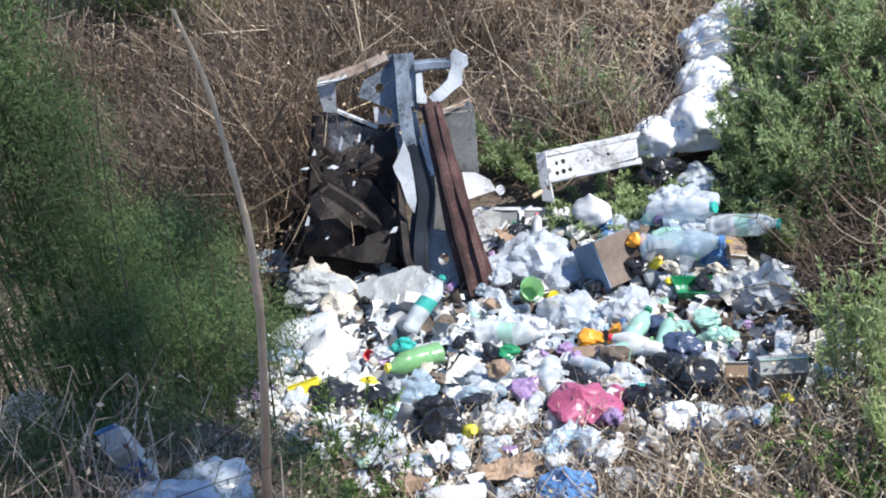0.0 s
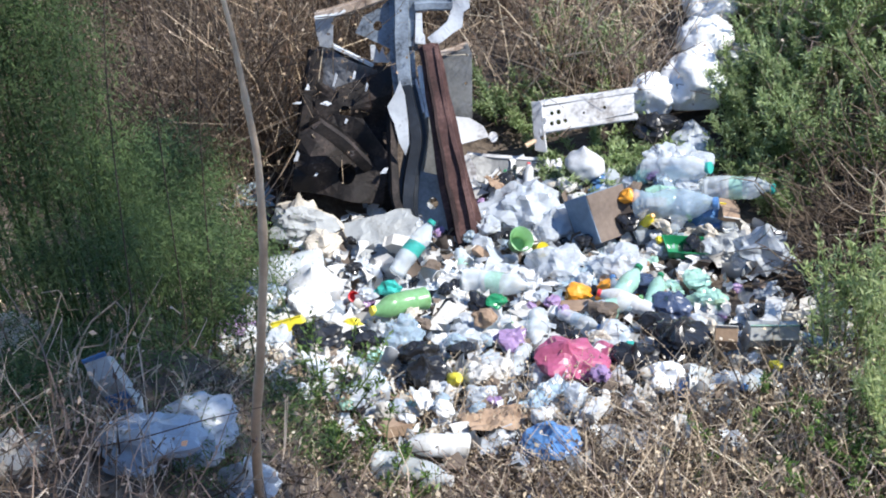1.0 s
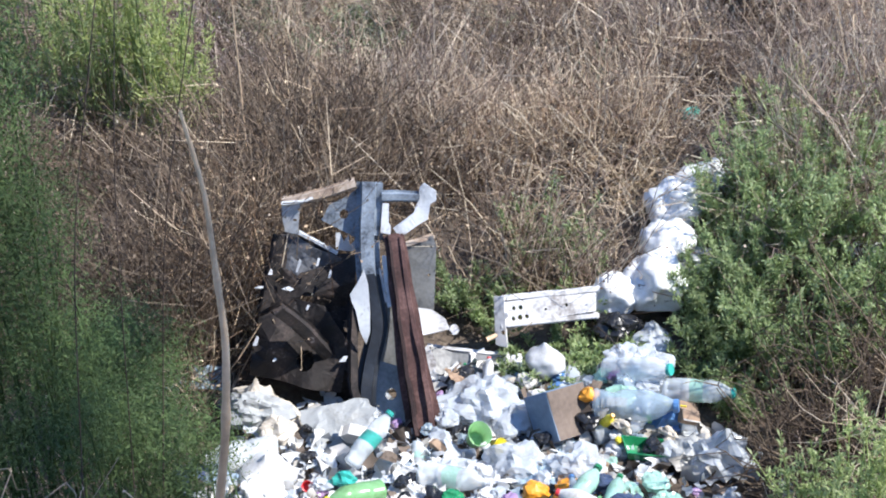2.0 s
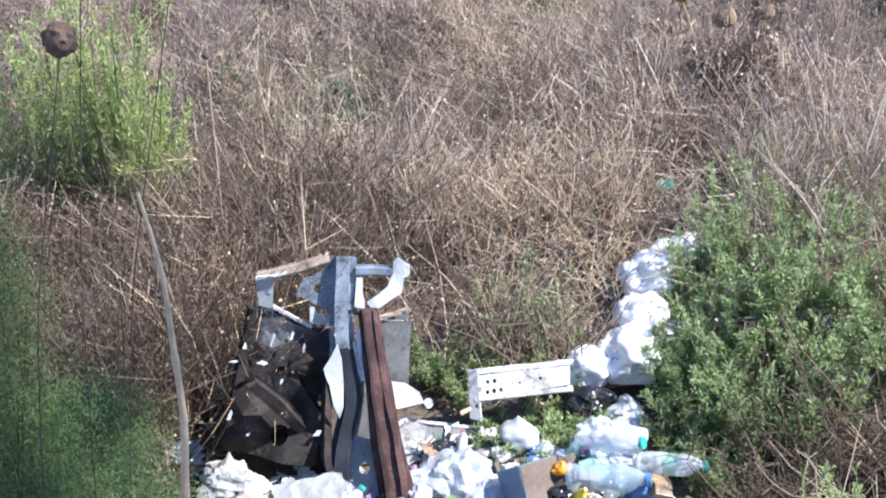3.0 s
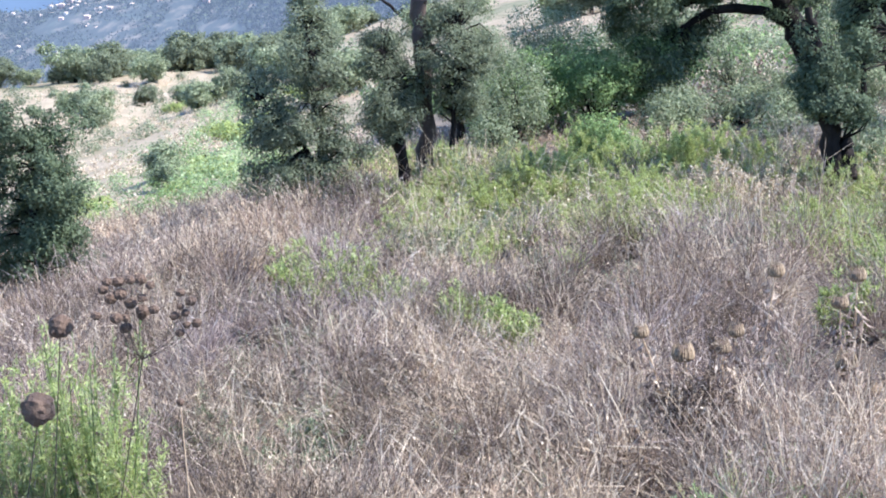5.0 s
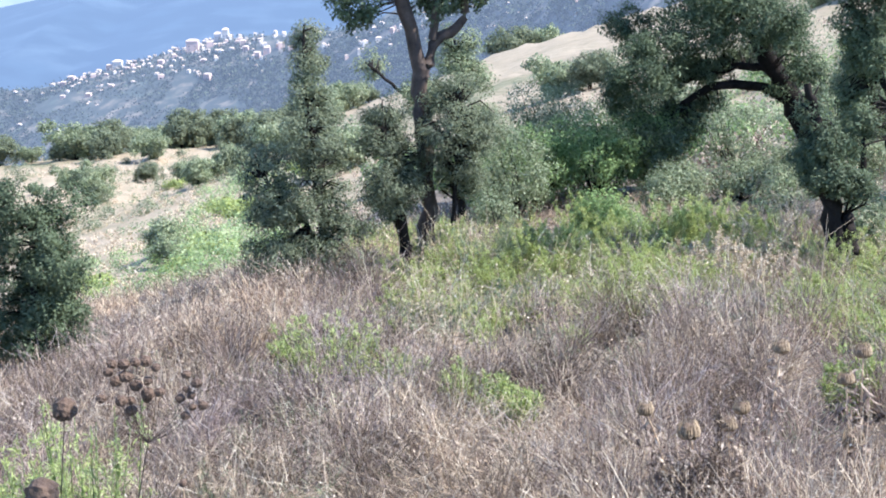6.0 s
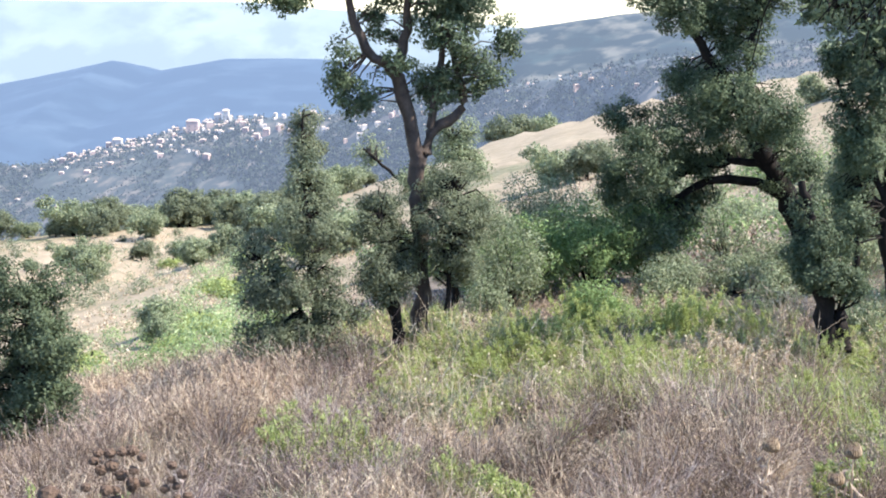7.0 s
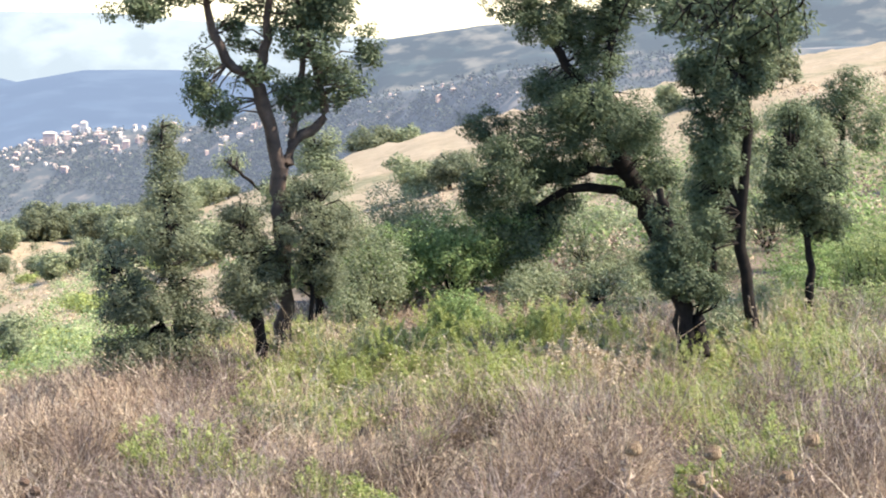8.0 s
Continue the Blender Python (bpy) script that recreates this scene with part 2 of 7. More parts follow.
def ground_z(x, y):
    """Road edge, steep bank, the hollow with the dump, the field and the slopes beyond."""
    x, y = np.asarray(x, float), np.asarray(y, float)
    bank = np.interp(y, [0.5, 0.8, 1.6, 2.5, 3.5, 4.5, 5.5, 6.2, 7.0, 7.6, 8.2], [0, -0.1, -1.5, -2.02, -2.45, -2.82, -3.1, -3.2, -3.16, -3.06, -2.98])
    bank = bank + (0.3 * sstep(1.1, 2.6, x) + 0.25 * sstep(-1.4, -3, x)) * sstep(3.4, 5, y)
    bank = bank + 0.6 * sstep(-0.7, -1.5, x) * (1 - sstep(3.9, 5.2, y)) * sstep(1, 2, y)
    field = -2.98 - 0.038 * (y - 8.2) + 0.075 * np.clip(x, -9, 9)
    over = np.maximum(0, y - 15.0 - 3.6 * (np.maximum(x, -5.2) + 4.2))
    field = field - 0.09 * over * sstep(-1.5, -3.2, x) - 0.27 * sstep(12.5, 19, y)
    near = bank * (1 - sstep(6.2, 8.6, y)) + field * sstep(6.2, 8.6, y)
    r = np.hypot(x, y)
    rise = np.interp(x, [-34, 0, 30, 45, 60, 84, 104, 400], [-9.86, 0, 8.7, 11.6, 14.2, 19.6, 21.4, 40]) + 0.06 * np.minimum(x + 34, 0)
    crest = 236 + 64 * sstep(-30, 5, x)
    far = np.maximum(-5.2 + rise - 0.086 * y, -70) - 0.35 * np.maximum(r - crest, 0)
    far = np.maximum(far, -330)
    w = sstep(24, 62, r) * sstep(2, 12, y)
    return near * (1 - w) + far * w


def gz(x, y):
    return float(ground_z(x, y))


def build_ground():
    rings = np.concatenate([np.linspace(0.25, 30, 150), np.geomspace(30.5, 4900, 110)])
    az = np.radians(np.concatenate([np.linspace(-34, 34, 160), np.linspace(38, 322, 60)]))
    R, A = np.meshgrid(rings, az, indexing="ij")
    X, Y = R * np.sin(A), R * np.cos(A)
    Z = ground_z(X, Y)
    n = np.array([noise.noise((x * 1.7, y * 1.7, 0)) for x, y in zip(X.ravel(), Y.ravel())]).reshape(X.shape)
    Z = Z + n * np.where(R < 40, 0.06, 0.06 + 0.004 * (R - 40).clip(0, 250)) * sstep(0.4, 1.5, Y)
    nr, na = X.shape
    V = np.stack([X, Y, Z], -1).reshape(-1, 3)
    i, j = np.meshgrid(np.arange(nr - 1), np.arange(na), indexing="ij")
    jn = (j + 1) % na
    Q = np.stack([i * na + j, (i + 1) * na + j, (i + 1) * na + jn, i * na + jn], -1).reshape(-1, 4)
    V = np.concatenate([V, [[0, 0, 0.0]]])
    T = np.stack([np.full(na, len(V) - 1), np.arange(na), (np.arange(na) + 1) % na], -1)
    ob = hang("ground", mesh_np("ground", V, Q, T, True), M["ground"])
    tagged(ob, "dry brown soil and stubble falling from a bank to open slopes", "ground", kind="structure")


build_ground()


def ridge(name, xs, zs, ys, x0, x1, drop, material, label, rough, step=12.0):
    """A far hill whose crest runs along xs with the heights zs and the depths ys."""
    nx, ny = int((x1 - x0) / step), 44
    X = np.linspace(x0, x1, nx)[:, None] * np.ones((1, ny))
    v = np.linspace(-1, 1, ny)[None, :]
    zc, yc = np.interp(X, xs, zs), np.interp(X, xs, ys)
    span = (zc + 335) / drop
    Y = yc + v * span
    n1 = np.array([noise.fractal((x * 0.004, y * 0.004, 3.0), 1.0, 2.0, 5) for x, y in zip(X.ravel(), Y.ravel())]).reshape(X.shape)
    Z = zc - np.abs(v) ** 1.15 * (zc + 340) + n1 * rough * (0.25 + np.abs(v))
    V = np.stack([X, Y, Z], -1).reshape(-1, 3)
    i, j = np.meshgrid(np.arange(nx - 1), np.arange(ny - 1), indexing="ij")
    Q = np.stack([i * ny + j, (i + 1) * ny + j, (i + 1) * ny + j + 1, i * ny + j + 1], -1).reshape(-1, 4)
    tagged(hang(name, mesh_np(name, V, Q, None, True), material), label, "hill", kind="structure")
    return X, Y, Z


VX = [-1300, -527, -416, -299, -143, 57, 133, 260, 520]
VZ = [-222, -216, -190, -160, -143, -86, -56, -40, -25]
VY = [1850, 1800, 1800, 1800, 1700, 1400, 1200, 1150, 1100]
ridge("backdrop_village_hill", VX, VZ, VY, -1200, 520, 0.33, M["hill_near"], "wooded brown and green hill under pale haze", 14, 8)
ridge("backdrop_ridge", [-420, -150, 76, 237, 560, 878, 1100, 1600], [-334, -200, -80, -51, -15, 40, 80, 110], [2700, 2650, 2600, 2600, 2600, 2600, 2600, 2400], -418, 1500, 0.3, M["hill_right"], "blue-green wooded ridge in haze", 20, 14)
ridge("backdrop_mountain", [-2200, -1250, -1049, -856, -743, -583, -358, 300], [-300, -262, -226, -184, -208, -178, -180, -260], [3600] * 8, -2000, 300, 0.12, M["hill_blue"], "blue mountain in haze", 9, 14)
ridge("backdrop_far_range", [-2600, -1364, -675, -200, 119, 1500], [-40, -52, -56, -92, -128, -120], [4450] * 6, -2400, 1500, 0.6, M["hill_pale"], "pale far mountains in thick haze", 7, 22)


# ---- trees ----
def limb(path, r0, r1, k=14, sides=7, wob=0.02, seed=0):
    rng = np.random.default_rng(seed)
    P = curve_path(path, k)
    P[1:-1] += rng.normal(0, wob, (k - 2, 3))
    return tubes(P[None], np.linspace(r0, r1, k)[None] * rng.uniform(0.9, 1.12, (1, k)), sides)


def crown(blobs, count, leaf, rng, clump=0.16, wide=0.5, per=26, gaps=-9.0):
    """Leaves in clumps that fill the blobs (x, y, z, rx, rz) unevenly, with gaps. Also the clumps' centres."""
    B = np.array(blobs, float)
    share = (B[:, 3] * B[:, 3] * B[:, 4]) ** 0.8
    pick = rng.choice(len(B), int(count / per), p=share / share.sum())
    u = unit(rng.normal(size=(len(pick), 3))) * (rng.uniform(0.12, 1.0, (len(pick), 1)) ** 0.45)
    C = B[pick, :3] + u * np.stack([B[pick, 3], B[pick, 3], B[pick, 4]], 1) * rng.uniform(0.8, 1.12, (len(pick), 1))
    if gaps > -5:
        off = float(rng.uniform(0, 50))
        k = np.array([noise.noise((p[0] * 2.6 + off, p[1] * 2.6, p[2] * 2.6)) for p in C]) > gaps
        C, u = C[k], u[k]
    size = clump * rng.uniform(0.45, 1.3, len(C))
    m = np.maximum(3, (per * (size / clump / 0.85) ** 1.8)).astype(int)
    Q = np.repeat(C, m, 0)
    off = unit(rng.normal(size=Q.shape)) * rng.uniform(0.05, 1, (len(Q), 1)) ** 0.45 * [1.5, 1.5, 1.1]
    P = Q + off * np.repeat(size, m)[:, None]
    return leaves(P, leaf, rng, wide, off + [0, 0, 0.1], 0.4, off + np.repeat(u, m, 0) * 0.8 + [0, 0, 0.55], 0.62), C


def tree(name, at, label, limbs, blobs, bark, leaf_mat, count, leaf=0.06, seed=1, depth=0.8, clump=0.15, wide=0.5, group="", twigs=0.4):
    """limbs: lists of (x, z) with radii at both ends; blobs: (x, z, rx, rz). Depth is spread at random."""
    rng = np.random.default_rng(seed)
    ob = thing(name, (at[0], at[1], at[2]), label, "tree", group)
    lines = []
    for n, (pts, r0, r1) in enumerate(limbs):
        dy = 0.0 if n == 0 else rng.uniform(-0.35, 0.35) * depth
        P = np.array([(x, dy * (i / max(1, len(pts) - 1)), z) for i, (x, z) in enumerate(pts)])
        if n == 0:
            P[0, 2] -= 0.35
        lines.append(P)
        v, q = limb(P, r0, r1, 16, 8, 0.012 + r0 * 0.05, seed + n)
        hang("trunk" if n == 0 else "limb", mesh_np("trunk", v, q, None, True), bark, ob)
    B = [(x, rng.uniform(-0.6, 0.6) * depth, z, rx, rz) for x, z, rx, rz in blobs]
    (v, q), C = crown(B, int(count * 1.9), leaf * 0.8, rng, clump * 0.8, wide, 44, -0.2)
    nodes = np.concatenate([curve_path(P, 24)[4:] for P in lines])
    # thin branches from the limbs to the clumps
    some = C[rng.random(len(C)) < twigs]
    near = nodes[np.argmin(((some[:, None] - nodes[None]) ** 2).sum(-1), 1)]
    short = np.linalg.norm(near - some, axis=1) < 0.75
    near, some = near[short], some[short]
    mid = (near + some) / 2 + rng.normal(0, 0.05, some.shape) + [0, 0, 0.06]
    tv, tq = tubes(np.stack([near, mid, some], 1), np.tile([0.02, 0.013, 0.005], (len(some), 1)), 3)
    hang("branchwork", mesh_np("branchwork", tv, tq), bark, ob)["kind"] = "stuff"
    hang("crown", mesh_np("crown", v, q), leaf_mat, ob)["kind"] = "stuff"
    return ob


tree("oak_tree", (-0.74, 22, -3.75), "cork oak with forked brown trunk and loose green crown", [
    ([(0, 0), (-0.02, 1.1), (-0.05, 2.02), (-0.04, 2.85)], 0.12, 0.12),
    ([(-0.04, 2.7), (-0.2, 3.5), (-0.35, 4.11), (-0.59, 4.2), (-0.86, 4.38), (-1.01, 5.02), (-1.13, 5.66), (-1.22, 6.21)], 0.115, 0.03),
    ([(-0.35, 4.05), (-0.22, 4.64), (-0.16, 5.2), (-0.23, 5.67), (-0.28, 6.38)], 0.08, 0.025),
    ([(-0.04, 2.7), (0.15, 3.33), (0.53, 3.39), (0.64, 3.68), (0.5, 4.17), (0.29, 4.73), (0.4, 5.45)], 0.10, 0.02),
    ([(0.12, 3.25), (0.3, 4.24), (0.22, 5.21), (0.26, 6.16)], 0.06, 0.015)],
    [(-1.86, 5.24, 0.58, 0.41), (-1.29, 5.53, 0.49, 0.49), (-0.95, 3.77, 0.49, 0.37), (-1.16, 4.17, 0.25, 0.33), (-0.4, 4.87, 0.37, 0.45), (-0.57, 5.51, 0.41, 0.41), (0.32, 5.29, 0.53, 0.53), (0.37, 4.65, 0.58, 0.45), (0.79, 4.09, 0.49, 0.45), (0.22, 3.84, 0.41, 0.37), (1.22, 4.51, 0.23, 0.33), (-0.8, 4.79, 0.29, 0.33), (0.72, 5.22, 0.37, 0.37), (-0.1, 6.07, 0.74, 0.41), (-1.14, 6.13, 0.66, 0.33), (-0.31, 4.23, 0.33, 0.25)],
    M["bark_warm"], M["oak"], 26000, 0.07, 3, 0.9, 0.12, 0.6)
tree("young_oak_tree", (-2.14, 21, -3.6), "narrow grey-green young oak with leaves down to the grass", [
    ([(0, 0), (-0.08, 0.73), (-0.15, 1.69), (-0.19, 2.49), (-0.21, 3.35)], 0.06, 0.015),
    ([(-0.02, 0.2), (-0.4, 0.8), (-0.9, 1.3)], 0.04, 0.01)],
    [(-0.21, 3.19, 0.22, 0.27), (-0.19, 2.84, 0.32, 0.31), (-0.17, 2.41, 0.38, 0.35), (-0.18, 1.93, 0.43, 0.35), (0.25, 0.62, 0.42, 0.32), (-0.35, 0.3, 0.55, 0.32), (0.2, 0.2, 0.4, 0.3), (-0.8, 0.3, 0.4, 0.3), (-0.15, 2.15, 0.42, 0.3),  (-0.48, 1.45, 0.62, 0.35), (-0.56, 0.96, 0.6, 0.35), (0.07, 1.06, 0.33, 0.39), (-1.03, 1.35, 0.31, 0.39), (-0.88, 0.71, 0.39, 0.24), (0.15, 1.62, 0.25, 0.31)],
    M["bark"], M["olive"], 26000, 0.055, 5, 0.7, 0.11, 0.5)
tree("olive_tree", (-1.01, 21.5, -3.55), "small dark olive with an oval crown beside the oak", [
    ([(0, 0), (-0.09, 0.5), (-0.2, 1.07), (-0.31, 1.81)], 0.10, 0.03), ([(0.02, 0.1), (-0.25, 0.6), (-0.35, 1.0)], 0.06, 0.02)],
    [(-0.31, 1.97, 0.36, 0.32), (-0.37, 1.56, 0.48, 0.44), (-0.26, 1.07, 0.48, 0.44), (-0.13, 0.72, 0.36, 0.24), (0.1, 1.24, 0.2, 0.48)],
    M["bark"], M["olive"], 15000, 0.055, 7, 0.7, 0.11, 0.42)
tree("olive_tree", (-0.38, 21.6, -3.5), "small grey-green olive with a thin leaning trunk", [
    ([(0, 0), (0.03, 0.54), (0.08, 1.21), (0.1, 2.03)], 0.05, 0.02)],
    [(0.02, 2.19, 0.44, 0.32), (-0.01, 1.78, 0.48, 0.4), (0.16, 1.29, 0.52, 0.44), (0.12, 0.95, 0.40, 0.28), (0.43, 1.79, 0.32, 0.4)],
    M["bark"], M["olive"], 15000, 0.055, 9, 0.7, 0.11, 0.42)
tree("olive_tree", (-0.28, 25.5, -4.0), "pale olive behind the oak trunk", [
    ([(0, 0), (-0.01, 1.35), (-0.04, 2.95)], 0.08, 0.02), ([(0, 1.2), (-0.8, 2.2), (-1.5, 2.8)], 0.05, 0.015)],
    [(-0.01, 3.14, 0.42, 0.33), (-0.05, 2.76, 0.51, 0.37), (-0.6, 2.28, 0.47, 0.37), (0.14, 2.49, 0.47, 0.37), (-1.54, 2.73, 0.33, 0.26), (0.3, 1.7, 0.6, 0.5)],
    M["bark"], M["sage"], 13000, 0.06, 11, 0.7, 0.12, 0.42)
tree("oak_tree", (6.18, 27, -3.4), "broad dark oak with a long bent low branch", [
    ([(0, 0), (-0.34, 0.72), (-0.68, 1.37), (-1.01, 1.88), (-1.17, 2.23)], 0.22, 0.15),
    ([(-0.55, 1.2), (-0.99, 1.47), (-1.6, 1.56), (-2.09, 1.47), (-2.49, 1.21), (-2.87, 0.77), (-3.16, 0.35)], 0.105, 0.035),
    ([(-0.9, 1.8), (-1.51, 1.87), (-2.1, 1.7), (-2.5, 1.59)], 0.08, 0.03),
    ([(-1.17, 2.15), (-1.67, 3.22), (-2.1, 3.81), (-2.62, 4.49), (-3.04, 5.17)], 0.13, 0.03),
    ([(-1.35, 2.6), (-1.35, 3.82), (-1.25, 4.81), (-1.3, 5.79)], 0.09, 0.02)],
    [(-3.22, 1.88, 0.66, 0.61), (-3.45, 2.58, 0.5, 0.4), (-2.24, 2.51, 0.91, 0.61), (-1.15, 2.73, 0.71, 0.61), (-2.5, 1.75, 0.8, 0.3), (-3.39, 1.16, 0.45, 0.5), (-1.77, 3.12, 0.71, 0.45), (-0.63, 2.34, 0.4, 0.5), (-3.14, 4.97, 0.55, 0.61), (-2.52, 4.49, 0.61, 0.55), (-1.62, 4.31, 0.71, 0.61), (-1.16, 5.01, 0.61, 0.71), (-2.16, 5.38, 0.81, 0.61), (-3.07, 5.85, 0.71, 0.5), (-1.31, 5.98, 0.81, 0.5), (-1.49, 3.72, 0.5, 0.3), (-2.97, 0.56, 0.5, 0.5), (-2.0, 1.8, 0.55, 0.28), (-1.35, 1.95, 0.5, 0.3), (-0.8, 1.65, 0.35, 0.35), (-2.6, 1.25, 0.42, 0.35), (-2.2, 3.2, 0.6, 0.5), (-0.5, 1.9, 0.4, 0.4), (-2.4, 0.75, 0.4, 0.42), (-2.05, 1.2, 0.4, 0.24), (-3.7, 1.6, 0.4, 0.5), (-3.0, 2.3, 0.6, 0.45)],
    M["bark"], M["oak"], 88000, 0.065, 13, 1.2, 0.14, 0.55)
tree("oak_tree", (4.61, 19, -2.95), "leaning dark oak trunk wrapped in small leaves, hollow at its foot", [
    ([(0, 0), (-0.13, 0.43), (-0.25, 0.83), (-0.32, 1.34), (-0.42, 1.77), (-0.51, 2.1)], 0.14, 0.04),
    ([(0.10, -0.1), (0.08, 0.2), (0.02, 0.42)], 0.13, 0.09)],
    [(-0.41, 1.72, 0.22, 0.32), (-0.32, 1.36, 0.30, 0.35), (-0.26, 0.95, 0.33, 0.28), (-0.45, 1.15, 0.25, 0.32), (0.1, 0.88, 0.28, 0.25), (-0.11, 0.72, 0.26, 0.12)],
    M["bark"], M["oak"], 11000, 0.05, 15, 0.35, 0.09, 0.5)
tree("oak_tree", (5.76, 20.0, -3.01), "slender dark oak with a crooked bare trunk", [
    ([(0, 0), (-0.12, 0.35), (-0.22, 0.72), (-0.32, 1.49), (-0.36, 1.95), (-0.26, 2.63), (-0.34, 3.38), (-0.43, 4.12), (-0.54, 4.93)], 0.10, 0.04),
    ([(-0.34, 1.8), (-0.6, 2.4), (-0.85, 2.9), (-1.0, 3.4)], 0.05, 0.015),
    ([(-0.3, 3.2), (-0.6, 3.7), (-0.8, 4.3)], 0.04, 0.015)],
    [(-0.73, 3.9, 0.43, 0.51), (-0.98, 2.9, 0.25, 0.4), (-0.69, 3.2, 0.36, 0.4), (-0.41, 3.98, 0.3, 0.47), (-0.2, 3.46, 0.17, 0.36), (-0.83, 2.45, 0.22, 0.28), (-0.75, 1.95, 0.35, 0.45), (-0.85, 1.45, 0.32, 0.4), (-0.62, 2.5, 0.4, 0.5), (-1.25, 4.35, 0.42, 0.4), (0.0, 4.2, 0.4, 0.4), (-0.25, 3.6, 0.42, 0.5), (-0.68, 4.71, 0.59, 0.43), (-0.2, 4.35, 0.32, 0.36), (-1.05, 3.53, 0.2, 0.28)],
    M["bark"], M["oak"], 30000, 0.06, 17, 0.6, 0.11, 0.5)
tree("oak_tree", (6.84, 21.0, -2.95), "small dark oak with a bent bare stem", [
    ([(0, 0), (-0.12, 0.65), (-0.18, 1.31), (-0.39, 1.79), (-0.46, 2.35)], 0.07, 0.03),
    ([(-0.18, 1.31), (0.02, 1.79), (0.05, 2.1)], 0.04, 0.015)],
    [(-0.45, 2.31, 0.42, 0.36), (-0.7, 2.0, 0.3, 0.3), (-0.05, 1.83, 0.4, 0.42), (-0.35, 2.79, 0.3, 0.3), (0.1, 1.35, 0.38, 0.35), (-0.5, 1.5, 0.35, 0.35)],
    M["bark"], M["oak"], 12000, 0.06, 18, 0.5, 0.11, 0.5)
tree("olive_tree", (8.71, 27.0, -3.11), "pale grey olive behind the dark oaks", [
    ([(0, 0), (-0.08, 0.75), (-0.18, 1.58)], 0.07, 0.03)],
    [(-0.26, 2.29, 0.6, 0.45), (-0.79, 2.5, 0.33, 0.3), (0.23, 1.73, 0.45, 0.5), (-0.33, 1.58, 0.5, 0.4), (-0.04, 0.96, 0.6, 0.4)],
    M["bark"], M["sage"], 10000, 0.065, 24, 0.8, 0.13, 0.45)
tree("olive_tree", (6.36, 25.0, -3.22), "grey olive standing behind the slender oak", [
    ([(0, 0), (-0.03, 0.78), (-0.08, 1.64)], 0.06, 0.03)],
    [(-0.06, 1.64, 0.35, 0.42), (-0.26, 1.16, 0.32, 0.36), (0.18, 1.06, 0.32, 0.36), (-0.45, 1.83, 0.2, 0.32), (0.05, 2.11, 0.24, 0.29)],
    M["bark"], M["olive"], 8000, 0.06, 25, 0.7, 0.12, 0.45)
tree("oak_tree", (-5.92, 19.5, -3.9), "low dark oak with a dense crown at the field's edge", [
    ([(0, -1.7), (0.0, -0.6), (0.05, 0.61), (0.13, 1.22)], 0.12, 0.04)],
    [(0.1, 1.22, 0.51, 0.44), (0.4, 1.52, 0.36, 0.33), (-0.11, 1.66, 0.44, 0.36), (0.46, 0.85, 0.44, 0.33), (0.01, 0.61, 0.58, 0.36), (0.38, 0.47, 0.33, 0.22), (-0.07, 0.33, 0.51, 0.29), (-0.7, 1.0, 0.5, 0.6), (0.2, -0.1, 0.5, 0.35), (-0.1, -0.5, 0.5, 0.4), (0.45, -0.45, 0.35, 0.3), (-0.5, -0.1, 0.5, 0.5), (0.1, 0.15, 0.55, 0.4), (0.45, 0.2, 0.4, 0.35), (0.2, 0.9, 0.5, 0.4), (0.0, -0.9, 0.45, 0.4)],
    M["bark"], M["oak"], 32000, 0.06, 19, 0.7, 0.11, 0.5, "", 0.12)
for px, py, sc, sd in ((15.5, 46, 1.0, 31), (18.2, 44, 1.15, 32), (13.4, 50, 0.8, 33)):
    tree("oak_tree", (px, py, gz(px, py)), "dark round oak standing beyond the field", [
        ([(0, 0), (0.05, 1.2 * sc), (0.1, 2.2 * sc)], 0.14, 0.06)],
        [(0, 2.6 * sc, 1.0 * sc, 0.9 * sc), (0.6 * sc, 2.0 * sc, 0.8 * sc, 0.7 * sc), (-0.6 * sc, 2.0 * sc, 0.8 * sc, 0.8 * sc), (0.1, 3.3 * sc, 0.7 * sc, 0.6 * sc)],
        M["bark"], M["oak"], 7000, 0.11, sd, 1.0, 0.2, 0.5)


